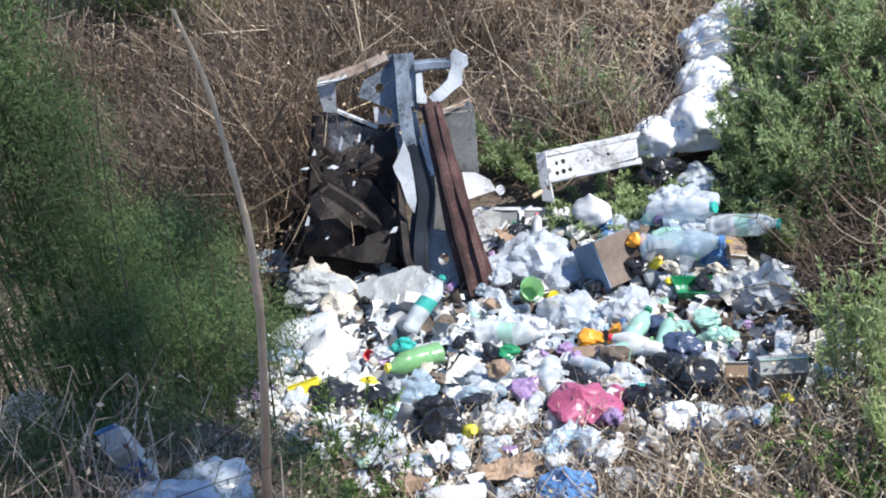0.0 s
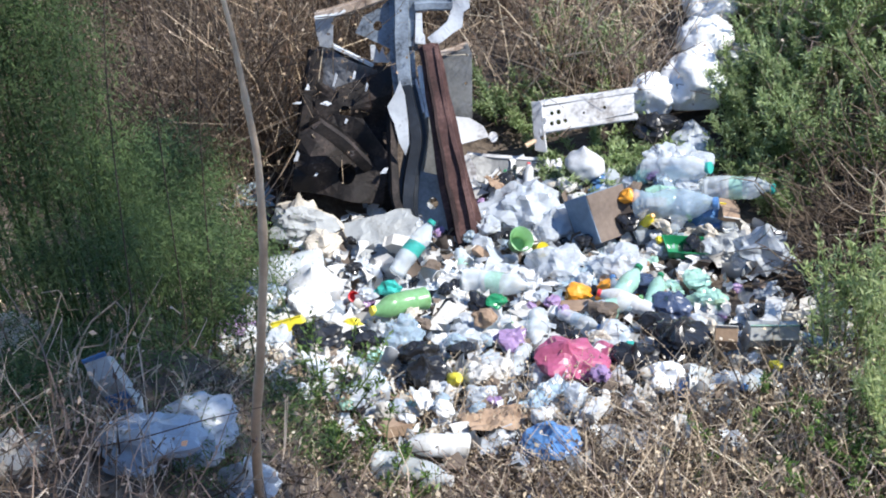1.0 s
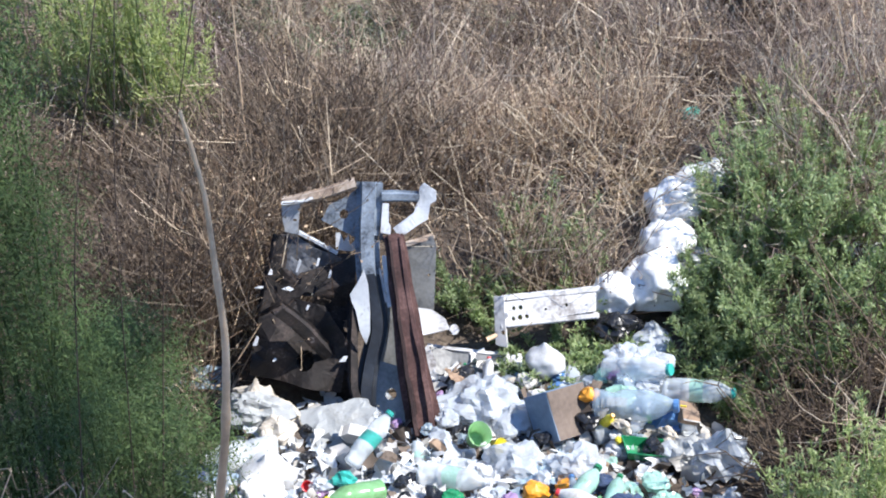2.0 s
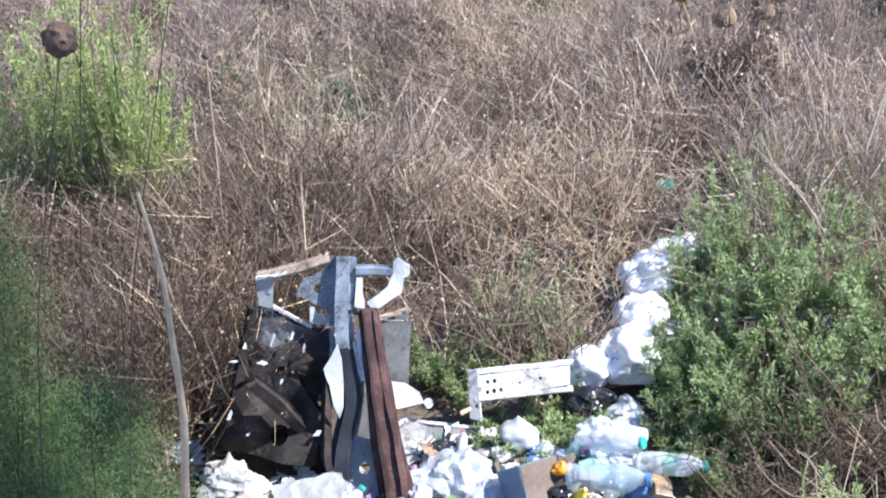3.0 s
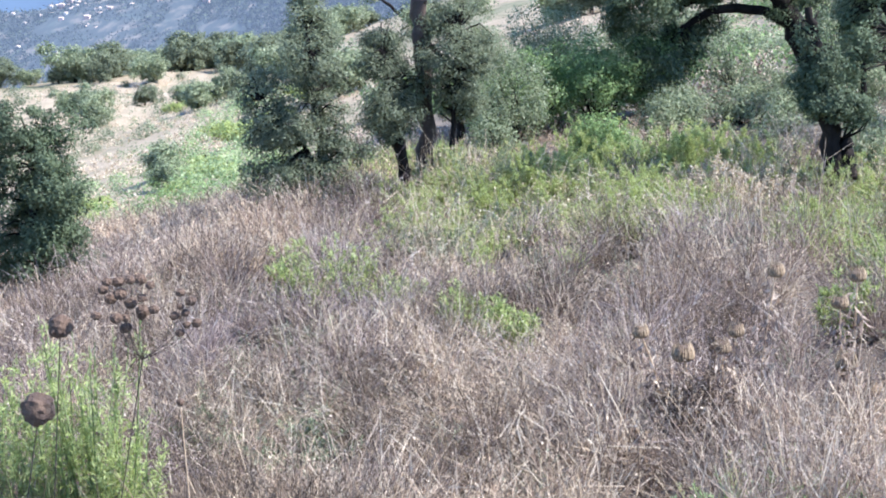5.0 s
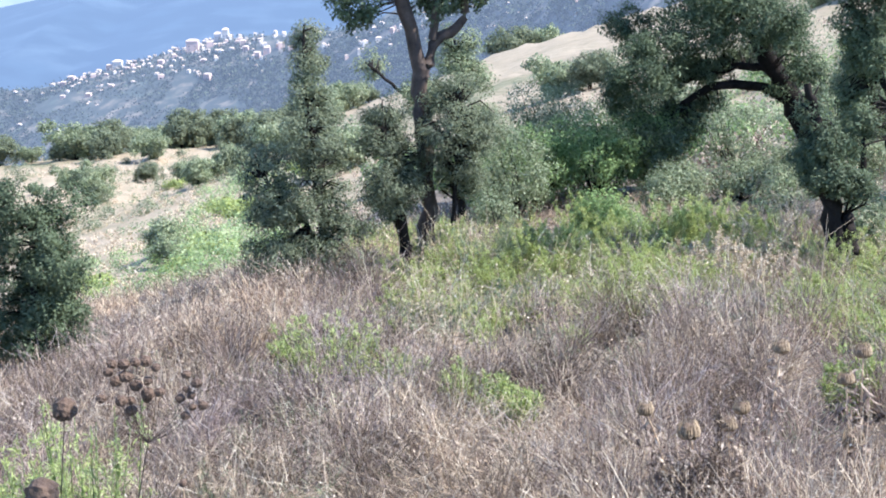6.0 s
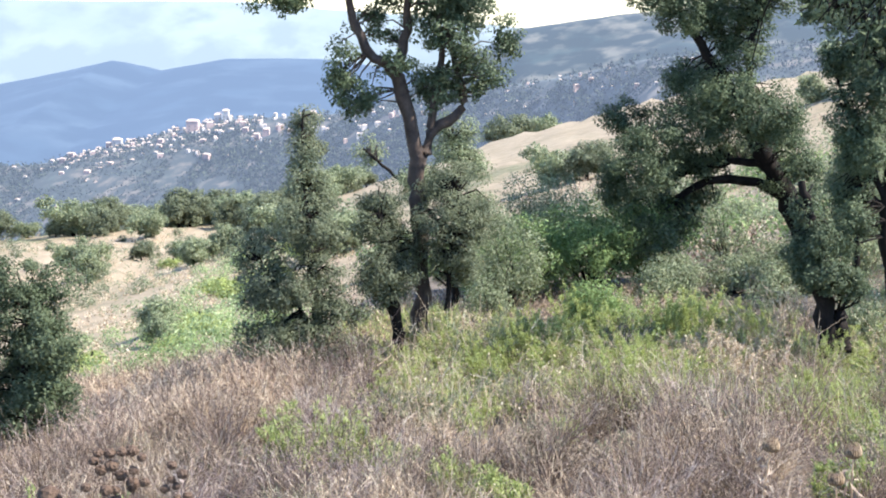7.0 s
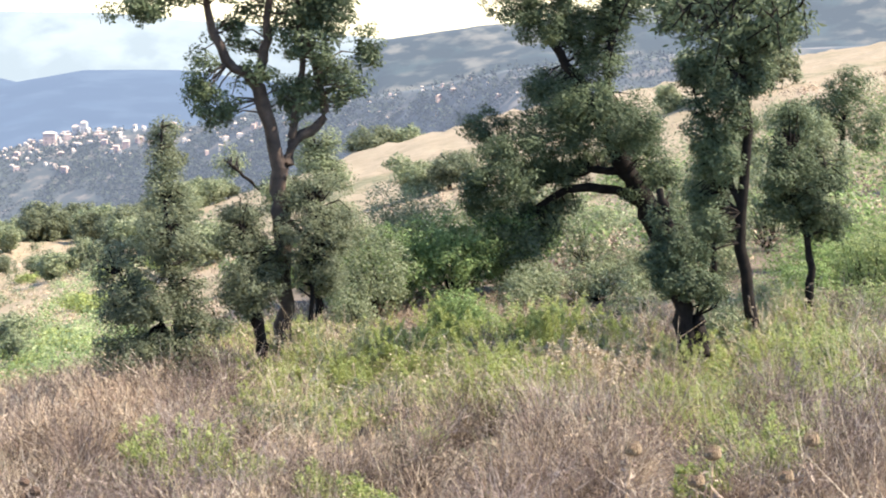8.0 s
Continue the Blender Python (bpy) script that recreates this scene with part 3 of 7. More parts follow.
def overhanging_oak():
    """An oak beside the road whose lowest twigs hang into the view from above. An unseen spray is added to shade the
    bank.
    """
    rng = np.random.default_rng(41)
    at = np.array([4.4, 2.2, gz(4.4, 2.2)])
    ob = thing("oak_tree", at, "roadside oak with drooping twigs of long glossy leaves", "tree")
    top = np.array([4.1, 2.6, 3.0])
    v, q = limb([(0, 0, -0.3), (0.1, 0.1, 1.4), (-0.1, 0.1, 3.0), top - at], 0.2, 0.13, 16, 9, 0.02, 4)
    hang("trunk", mesh_np("trunk", v, q, None, True), M["bark"], ob)

    def spray(ends, twigs, per, spread, sag, seed, size=0.078, fine=1.0):
        nodes = []
        for n, end in enumerate(ends):
            end = np.array(end)
            mid = top * 0.3 + end * 0.7 + [0, 0, 0.55]
            v, q = limb([top - at, mid - at, end - at], 0.03 * fine, 0.004 * fine, 14, 6, 0.03 * fine, seed + n)
            hang("limb", mesh_np("limb", v, q, None, True), M["bark"], ob)
            nodes.append(curve_path([top, mid, end], 24)[16:])
        nodes = np.concatenate(nodes) - at
        start = nodes[rng.integers(0, len(nodes), twigs)]
        end = start + rng.normal(0, spread, start.shape) + [0, 0, -sag]
        mid = (start + end) / 2 + [0, 0, 0.06 * fine]
        tv, tq = tubes(np.stack([start, mid, end], 1), fine * np.tile([0.007, 0.0045, 0.0025], (twigs, 1)), 4)
        w = rng.uniform(0.2, 1.1, (twigs, per, 1))
        P = (start[:, None] * (1 - w) + end[:, None] * w + rng.normal(0, 0.04 * fine, (twigs, per, 3))).reshape(-1, 3)
        return (tv, tq), leaves(P, size, rng, 0.36, np.tile([-0.1, 0.0, -0.6], (len(P), 1)), 0.4)

    a = spray([(1.079, 5.548, 1.580), (1.231, 5.548, 1.458), (1.277, 5.586, 1.519), (1.338, 5.548, 1.428), (1.444, 5.548, 1.489), (1.505, 5.548, 1.413), (1.383, 5.624, 1.595), (1.482, 5.624, 1.557)], 150, 13, 0.065, 0.06, 500, 0.035, 0.76)
    # Out of view: added only so that its shadow falls on the left bank.
    b = spray([(1.75, 3.0, 2.7), (2.2, 3.6, 2.9), (2.1, 2.6, 2.6), (2.8, 2.8, 2.9), (2.5, 3.5, 2.5), (2.3, 3.1, 2.8)], 170, 30, 0.36, 0.0, 520)
    hang("twig_mass", mesh_np("twig_mass", *merge(a[0], b[0])), M["bark"], ob)["kind"] = "stuff"
    hang("crown", mesh_np("crown", *merge(a[1], b[1])), M["oak"], ob)["kind"] = "stuff"


overhanging_oak()


# ---- shrubs and herbs ----
def herb(at, height, stems, spread, rng, per=70, leaf=0.03, wide=0.22, lean=(0, 0), side=0.22):
    """Upright feathery plant: curved stems with side shoots and narrow leaves. Returns stems and leaves."""
    a = rng.uniform(0, 6.28, stems)
    r = spread * np.sqrt(rng.uniform(0.02, 1, stems))
    base = np.stack([r * np.cos(a) * 0.55, r * np.sin(a) * 0.55, np.zeros(stems)], 1) + at
    h = height * rng.uniform(0.55, 1.08, stems)
    out = np.stack([np.cos(a) * r * 0.6 + lean[0] * h, np.sin(a) * r * 0.6 + lean[1] * h, h], 1)
    t = np.linspace(0, 1, 6)[None, :, None]
    bend = rng.normal(0, 0.05, (stems, 1, 3)) * height
    P = base[:, None] + out[:, None] * t + bend * np.sin(t * 3.14) * 0.6
    P[..., :2] += (out[:, None, :2] * 0.4) * t**2
    sv, sq = tubes(P, np.tile(np.linspace(0.006, 0.002, 6) * (0.6 + height * 0.5), (stems, 1)), 3)
    ns = 7
    f = rng.uniform(0.18, 0.95, (stems, ns))
    i = np.minimum((f * 5).astype(int), 4)
    g = (f * 5 - i)[..., None]
    rows = np.arange(stems)[:, None]
    root = P[rows, i] * (1 - g) + P[rows, i + 1] * g
    tip = root + unit(rng.normal(size=(stems, ns, 3)) + [0, 0, 1.1]) * side * height * (1.1 - f[..., None])
    bv, bq = tubes(np.stack([root, tip], 2).reshape(-1, 2, 3), np.tile([0.003, 0.0015], (stems * ns, 1)), 3)
    w = rng.uniform(0, 1.05, (stems, ns, per // ns + 1, 1))
    L = (root[:, :, None] * (1 - w) + tip[:, :, None] * w).reshape(-1, 3) + rng.normal(0, leaf * 0.35, (stems * ns * (per // ns + 1), 3))
    along = np.repeat((tip - root).reshape(-1, 3), per // ns + 1, 0) + [0, 0, 0.02]
    w2 = rng.uniform(0.45, 1.0, (stems, per // 4))
    i2 = np.minimum((w2 * 5).astype(int), 4)
    g2 = (w2 * 5 - i2)[..., None]
    L2 = (P[rows, i2] * (1 - g2) + P[rows, i2 + 1] * g2).reshape(-1, 3)
    L = np.concatenate([L, L2])
    along = np.concatenate([along, np.tile([0, 0, 1.0], (len(L2), 1))])
    return merge((sv, sq), (bv, bq)), leaves(L, leaf, rng, wide, along, 0.6, np.tile([0.15, -0.1, 1.0], (len(L), 1)), 0.35)


def bush(name, label, spots, mat, stem_mat, seed, category="shrub", group="", **kw):
    """One plant made of a few tufts (x, y, height, stems, spread)."""
    rng = np.random.default_rng(seed)
    at = np.array([spots[0][0], spots[0][1], gz(spots[0][0], spots[0][1])])
    ob = thing(name, at, label, category, group)
    S, L = [], []
    for x, y, h, n, sp in spots:
        s, l = herb(np.array([x, y, gz(x, y) - 0.03]) - at, h, n, sp, rng, **kw)
        S.append(s), L.append(l)
    hang("stem_growth", mesh_np("stem_growth", *merge(*S)), stem_mat, ob)["kind"] = "stuff"
    hang("foliage", mesh_np("foliage", *merge(*L)), mat, ob)["kind"] = "stuff"
    return ob


def feather_bush(name, label, blobs, mat, count, leaf, seed, root, clump=0.11, wide=0.2):
    """Soft bush of fine narrow leaves in uneven clumps on branching stems."""
    rng = np.random.default_rng(seed)
    at = np.array([root[0], root[1], gz(*root)])
    ob = thing(name, at, label, "shrub")
    B = [(x - at[0], y - at[1], z - at[2], rx, rz) for x, y, z, rx, rz in blobs]
    (v, q), C = crown(B, count, leaf, rng, clump, wide, 40)
    foot = rng.normal(0, 0.12, C.shape) * [1, 1, 0]
    foot[:, :2] += C[:, :2] * 0.75
    foot[:, 2] = ground_z(foot[:, 0] + at[0], foot[:, 1] + at[1]) - at[2] - 0.02
    mid = foot * 0.4 + C * 0.6 + rng.normal(0, 0.06, C.shape)
    k = rng.random(len(C)) < 0.04
    tv, tq = tubes(np.stack([foot, mid, C], 1)[k], np.tile([0.006, 0.004, 0.002], (int(k.sum()), 1)), 3)
    hang("stem_mass", mesh_np("stem_mass", tv, tq), mat, ob)["kind"] = "stuff"
    hang("foliage", mesh_np("foliage", v, q), mat, ob)["kind"] = "stuff"


# the dark feathery bush on the bank beside the dump, shade in its colour
feather_bush("fennel_bush", "green feathery bush darkened for shade on the bank beside the dump",
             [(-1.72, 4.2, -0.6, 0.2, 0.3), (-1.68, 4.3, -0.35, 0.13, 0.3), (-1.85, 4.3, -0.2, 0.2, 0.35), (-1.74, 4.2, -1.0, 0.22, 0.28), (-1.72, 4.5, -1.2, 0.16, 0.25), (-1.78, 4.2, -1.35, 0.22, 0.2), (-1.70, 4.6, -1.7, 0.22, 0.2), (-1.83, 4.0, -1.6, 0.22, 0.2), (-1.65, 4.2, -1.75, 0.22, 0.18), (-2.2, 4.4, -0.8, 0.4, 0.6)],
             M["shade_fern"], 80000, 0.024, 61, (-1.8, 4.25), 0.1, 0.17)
feather_bush("fennel_bush", "thin green feathery weeds darkened for shade over the litter",
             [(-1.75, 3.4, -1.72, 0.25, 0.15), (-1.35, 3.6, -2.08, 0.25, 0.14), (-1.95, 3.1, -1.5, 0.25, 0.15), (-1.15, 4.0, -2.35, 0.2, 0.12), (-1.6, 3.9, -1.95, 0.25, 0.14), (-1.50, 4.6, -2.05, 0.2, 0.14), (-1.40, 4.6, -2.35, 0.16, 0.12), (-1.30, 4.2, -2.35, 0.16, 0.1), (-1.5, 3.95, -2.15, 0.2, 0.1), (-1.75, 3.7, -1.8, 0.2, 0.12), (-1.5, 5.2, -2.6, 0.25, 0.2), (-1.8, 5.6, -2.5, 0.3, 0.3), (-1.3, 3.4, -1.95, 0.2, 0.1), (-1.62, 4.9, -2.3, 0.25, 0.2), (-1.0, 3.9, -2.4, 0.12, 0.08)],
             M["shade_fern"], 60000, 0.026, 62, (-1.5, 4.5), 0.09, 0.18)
bush("fennel_bush", "yellow-green feathery plumes behind dry seed heads", [(-2.45, 9.0, 1.65, 30, 0.28), (-2.85, 9.2, 1.5, 26, 0.3), (-2.2, 8.9, 1.1, 16, 0.25), (-3.2, 9.4, 1.3, 20, 0.3)], M["lime"], M["leafy"], 63, per=90, leaf=0.05, wide=0.2)
# green bush over the white bags
bush("inula_bush", "grey-green feathery bush growing over white rubbish bags", [(1.3, 6.6, 0.62, 44, 0.36), (1.7, 6.85, 0.72, 42, 0.4), (1.12, 7.0, 0.58, 44, 0.26), (1.5, 7.3, 0.78, 44, 0.42), (2.1, 7.0, 0.65, 44, 0.4), (1.7, 7.8, 0.68, 56, 0.4), (2.1, 7.9, 0.6, 46, 0.4), (1.3, 7.7, 0.65, 50, 0.3), (1.08, 7.45, 0.55, 36, 0.22), (1.75, 8.1, 0.6, 28, 0.35), (1.45, 8.0, 0.45, 22, 0.25), (0.98, 6.65, 0.4, 30, 0.25), (0.92, 6.9, 0.42, 26, 0.2), (0.95, 6.35, 0.3, 24, 0.22)], M["inula"], M["inula"], 64, per=105, leaf=0.034, wide=0.26, side=0.26)
bush("goldenrod", "yellow-green leafy plants behind the white bags", [(1.5, 8.35, 0.6, 24, 0.32), (1.85, 8.55, 0.6, 24, 0.35), (2.2, 8.4, 0.55, 20, 0.3)], M["lime"], M["lime"], 69, "plant", per=90, leaf=0.034, wide=0.24)
bush("inula_bush", "bright green leafy plant at the edge of the dump", [(1.02, 4.75, 0.85, 11, 0.2), (1.17, 4.45, 0.75, 12, 0.25), (1.22, 4.95, 0.8, 9, 0.22), (1.2, 4.1, 0.6, 12, 0.22), (1.08, 3.8, 0.5, 10, 0.2), (1.4, 4.7, 0.85, 10, 0.25)], M["leafy"], M["leafy"], 65, per=112, leaf=0.036, wide=0.22, side=0.14)
bush("inula_bush", "low green plants behind the car wreck", [(0.08, 7.4, 0.45, 22, 0.25), (-0.38, 7.1, 0.3, 16, 0.22), (0.1, 6.6, 0.17, 34, 0.3), (-0.08, 6.5, 0.14, 20, 0.2), (0.3, 6.6, 0.18, 24, 0.22), (0.72, 6.5, 0.22, 20, 0.2), (0.3, 7.05, 0.25, 14, 0.2), (-0.2, 6.95, 0.2, 18, 0.2)], M["inula"], M["fern"], 66, per=60, leaf=0.035, wide=0.3)
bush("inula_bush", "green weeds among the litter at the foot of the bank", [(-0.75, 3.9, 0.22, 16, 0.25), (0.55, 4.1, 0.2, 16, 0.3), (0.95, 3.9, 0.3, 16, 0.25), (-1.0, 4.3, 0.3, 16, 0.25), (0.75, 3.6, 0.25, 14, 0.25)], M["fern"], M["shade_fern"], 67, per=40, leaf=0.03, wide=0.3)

# yellow-green plants in the field
LIME = [(-1.75, 15.2, 0.75, 40, 0.4, 0), (-1.3, 15.6, 0.6, 20, 0.3, 0), (0.28, 12.7, 0.6, 26, 0.2, 1), (-0.1, 13.6, 0.55, 22, 0.25, 1), (-0.75, 14.4, 0.5, 20, 0.25, 1),
        (3.15, 12.5, 0.6, 18, 0.2, 1), (3.9, 13.2, 0.7, 30, 0.4, 0)]
for n, (x, y, h, s, sp, kind) in enumerate(LIME):
    bush("goldenrod", "yellow-green leafy plant standing in dry grass", [(x, y, h, s, sp)], M["lime"], M["fern"], 80 + n, "plant", "yellow-green plants", per=70, leaf=0.055, wide=0.25)
rng0 = np.random.default_rng(5)
MIX = [("goldenrod", "yellow-green leafy plants in a meadow patch", "lime"), ("goldenrod", "yellow-green leafy plants in a meadow patch", "lime"), ("sage_shrub", "grey-green soft shrub in the meadow patch", "sage"), ("goldenrod", "fresh green leafy plants in a meadow patch", "leafy"), ("thorn_shrub", "pale straw-coloured plants among meadow weeds", "straw")]
for n in range(72):
    x, y = rng0.uniform(2.5, 7.5), rng0.uniform(17.0, 21.5)
    if n < 44:
        x, y = rng0.uniform(-0.9, 3.2), rng0.uniform(17.4, 22.0)
    h = rng0.uniform(0.4, 0.9)
    nm, lb, mt = MIX[int(rng0.integers(0, 2 if n < 34 else 5))]
    bush(nm, lb, [(x, y, h, 15, 0.45), (x + 0.4, y + 0.3, h * 0.8, 13, 0.42)], M[mt], M[mt], 300 + n, "plant", "meadow plants", per=119, leaf=0.04, wide=0.26)
for n in range(28):
    x, y = rng0.uniform(3.6, 7.6), rng0.uniform(15.6, 19.6)
    bush("goldenrod", "yellow-green leafy plants at the edge of the field", [(x, y, rng0.uniform(0.35, 0.65), 18, 0.4)], M["lime"], M["lime"], 400 + n, "plant", "meadow plants", per=112, leaf=0.04, wide=0.24)
for n, (x, y, h) in enumerate(((4.3, 13.6, 0.45), (4.65, 14.6, 0.5), (4.1, 15.2, 0.4), (3.3, 15.6, 0.4), (1.0, 15.9, 0.4), (0.0, 16.4, 0.45))):
    bush("goldenrod", "small yellow-green shoots in dry grass", [(x, y, h, 20, 0.22)], M["lime"], M["lime"], 420 + n, "plant", "yellow-green plants", per=56, leaf=0.045, wide=0.24)
for n, (x, y, h, sp) in enumerate([(4.4, 14.4, 0.4, 0.6), (2.9, 16.4, 0.4, 0.5), (-1.3, 10.5, 0.35, 0.4), (-0.4, 17.2, 0.55, 0.6), (4.9, 17.0, 0.4, 0.6), (-2.2, 11.2, 0.35, 0.5)]):
    bush("sage_shrub", "low grey-green shrub among dry grass", [(x, y, h, 40, sp)], M["sage"], M["straw"], 140 + n, "shrub", "grey-green shrubs", per=60, leaf=0.04, wide=0.3)


def leafy(name, label, spots, mat, count, leaf, seed, group=""):
    """Round shrub of many leaf clumps: spots are (x, y, rx, height)."""
    rng = np.random.default_rng(seed)
    x0, y0 = spots[0][:2]
    at = np.array([x0, y0, gz(x0, y0)])
    ob = thing(name, at, label, "shrub", group)
    B = [(x - x0, y - y0, gz(x, y) - at[2] + h * 0.5, rx, h * 0.52) for x, y, rx, h in spots]
    (v, q), C = crown(B, int(count * 1.5), leaf * 0.72, rng, 0.12, 0.5, 32)
    root = np.array([(b[0], b[1], b[2] - b[4]) for b in B])
    near = root[np.argmin(((C[:, None] - root[None]) ** 2).sum(-1), 1)]
    mid = (near + C) / 2 + rng.normal(0, 0.05, C.shape)
    k = rng.random(len(C)) < 0.15
    tv, tq = tubes(np.stack([near, mid, C], 1)[k], np.tile([0.015, 0.01, 0.004], (int(k.sum()), 1)), 3)
    hang("stem_growth", mesh_np("stem_growth", tv, tq), M["bark"], ob)["kind"] = "stuff"
    hang("foliage", mesh_np("foliage", v, q), mat, ob)["kind"] = "stuff"


leafy("bramble_bush", "dense dark green bramble thicket behind the meadow", [(1.0, 26.5, 0.8, 1.5), (2.1, 26.8, 1.0, 1.7), (3.2, 27.2, 0.9, 1.6), (0.2, 26.2, 0.7, 1.2)], M["hedge"], 24000, 0.07, 160)
leafy("olive_shrub", "pale grey-green shrub growing against the trees", [(0.7, 25.3, 0.6, 1.6), (1.3, 28.0, 0.9, 2.2), (0.3, 24.3, 0.5, 0.9)], M["sage"], 14000, 0.07, 161)
leafy("round_shrub", "bright green round shrub in the meadow", [(1.75, 22.3, 0.4, 0.85), (2.05, 22.0, 0.35, 0.7)], M["hedge"], 7000, 0.06, 162)
leafy("round_shrub", "grey-green round shrub beside the meadow", [(3.4, 25.0, 0.5, 0.8), (3.0, 24.6, 0.4, 0.7)], M["sage"], 6000, 0.06, 163)
leafy("bramble_bush", "grey-green reedy thicket under the broad oak", [(4.4, 25.3, 0.6, 0.7), (5.3, 26.0, 0.7, 0.8), (6.6, 26.5, 0.8, 1.1), (4.9, 24.0, 0.5, 0.7)], M["sage"], 13000, 0.07, 164)
leafy("olive_shrub", "grey olive shrub at the foot of the dark oaks", [(5.15, 19.9, 0.35, 0.75), (5.35, 20.8, 0.4, 0.85), (6.2, 21.6, 0.4, 0.8)], M["sage"], 8000, 0.055, 165)
leafy("bramble_bush", "green thicket beyond the slender oak", [(7.0, 22.3, 0.6, 0.9), (7.7, 24.0, 0.8, 1.1), (8.8, 25.0, 0.9, 1.2), (9.8, 24.0, 0.9, 1.2)], M["hedge"], 13000, 0.07, 166)
leafy("bramble_bush", "light green thicket at the field's edge", [(8.3, 22.8, 0.7, 1.3), (8.9, 23.0, 0.8, 1.5), (7.8, 21.2, 0.5, 0.7), (9.3, 20.2, 0.8, 0.8)], M["leafy"], 12000, 0.07, 167)
leafy("heather_shrub", "low brownish dry shrub below the young oak", [(-1.75, 20.2, 0.4, 0.8), (-2.4, 20.0, 0.55, 0.55), (-1.3, 19.6, 0.45, 0.4), (-3.1, 20.6, 0.6, 0.45), (-3.9, 21.0, 0.6, 0.5)], M["brush"], 5500, 0.04, 168)
leafy("oak_scrub", "grey-green scrub under the trees", [(5.0, 29.5, 0.9, 1.6), (3.6, 30.5, 0.9, 1.8), (7.2, 30.0, 1.0, 2.0), (9.0, 31, 1.2, 2.2)], M["sage"], 12000, 0.09, 169)


# ---- dry grass ----
def dry_field(name, label, xy, height, rng, mat, width=0.0022, twigs=3, lean=0.35, kink=0.05, bits=2):
    """Standing dead stems with short twigs and seed bits; xy places the roots."""
    x, y = xy
    z = ground_z(x, y)
    n = len(x)
    h = height * rng.uniform(0.4, 1.15, n) * np.clip(1 + 1.3 * swell(x, y, 0.55, 2.0), 0.45, 1.7)
    base = np.stack([x, y, z - 0.02], 1)
    d = np.stack([rng.normal(0, lean, n), rng.normal(0, lean, n), np.ones(n)], 1)
    t = np.linspace(0, 1, 4)[None, :, None]
    P = base[:, None] + d[:, None] * h[:, None, None] * t + rng.normal(0, kink, (n, 1, 3)) * t * t * [1, 1, 0.3] * 4 * h[:, None, None] + rng.normal(0, 0.012, (n, 4, 3)) * t
    far = np.hypot(x, y)
    w = width * (0.7 + far / 22) * rng.uniform(0.6, 1.5, n)
    geos = [tubes(P, w[:, None] * np.array([1.1, 1.0, 0.8, 0.5]), 2)]
    for k in range(twigs):
        f = rng.uniform(0.3, 1.0, n)
        i = np.minimum((f * 3).astype(int), 2)
        g = (f * 3 - i)[:, None]
        root = P[np.arange(n), i] * (1 - g) + P[np.arange(n), i + 1] * g
        tip = root + unit(rng.normal(size=(n, 3)) + [0, 0, 0.7]) * (h * rng.uniform(0.12, 0.4, n))[:, None]
        geos.append(tubes(np.stack([root, tip], 1), w[:, None] * np.array([0.75, 0.4]), 2))
        if k < bits:
            geos.append(leaves(tip, 0.016 + far.mean() * 0.0008, rng, 0.6))
    v, q = merge(*geos)
    return tagged(hang(name, mesh_np(name, v, q), mat), label, "grass", kind="stuff")


def scatter(n, y0, y1, rng, half, keep=None, skew=1.0):
    """Random roots in the wedge in front of the bank, thinned by keep(x, y)."""
    y = y0 + (y1 - y0) * rng.uniform(0, 1, n) ** skew
    x = rng.uniform(-1, 1, n) * (half * y + 1.2) + 0.015 * y
    if keep is not None:
        k = keep(x, y, rng)
        x, y = x[k], y[k]
    return x, y


def swell(x, y, scale, z):
    return np.array([noise.noise((a * scale, b * scale, z)) for a, b in zip(x, y)])


def patchy(x, y, rng, lo=0.06):
    """Uneven growth, with a hollow of dark dead shrubs in the field."""
    hollow = ((x - 0.78) / 0.5) ** 2 + ((y - 14.1) / 0.8) ** 2 < 1
    return ~hollow & (rng.random(len(x)) < np.clip(0.66 + swell(x, y, 0.8, 7.0) * 2.3, lo, 1))


def not_dump(x, y, rng):
    """Grass stands round the dump, not in it."""
    inside = (((x + 0.2) / 1.45) ** 2 + ((y - 5.6) / 1.45) ** 2 < 1) | ((np.abs(x - 0.75 - (y - 7.2) * 0.25) < 0.32) & (y < 8.2) & (y > 6.2)) | (((x - 0.3) / 0.42) ** 2 + ((y - 7.75) / 0.55) ** 2 < 1) | (((x - 1.08) / 0.28) ** 2 + ((y - 8.7) / 0.6) ** 2 < 1)
    return ~inside & patchy(x, y, rng)


def in_meadow(n, rng):
    x, y = rng.uniform(-0.8, 7.0, n), rng.uniform(16.8, 22.0, n)
    return x, y


def off_meadow(x, y, rng):
    """Dead plants keep out of the green meadow patch."""
    return (y < 17.2 + 0.5 * np.sin(x * 2.1)) | (x < -0.9) | (rng.random(len(x)) < 0.2)


def under_trees(x, y, rng):
    """Only thin growth stands round the feet of the trees."""
    return (y < 19.2) | (np.abs(x + 1) > 2.2) | (rng.random(len(x)) < 0.12)


rg = np.random.default_rng(11)
dry_field("dry_grass", "tall brown dead stems behind the car wreck", scatter(20000, 6.7, 9.5, rg, 0.36, lambda x, y, r: not_dump(x, y, r) & ((x > -0.95) | (y > 8.6) | (r.random(len(x)) < 0.45))), 0.62, rg, M["dry"], 0.0024)
dry_field("dry_grass", "dense brownish dead grass in the field", scatter(21000, 9.0, 15.0, rg, 0.36, patchy), 0.31, rg, M["dry"], 0.0018, 4, 0.3, 0.06)
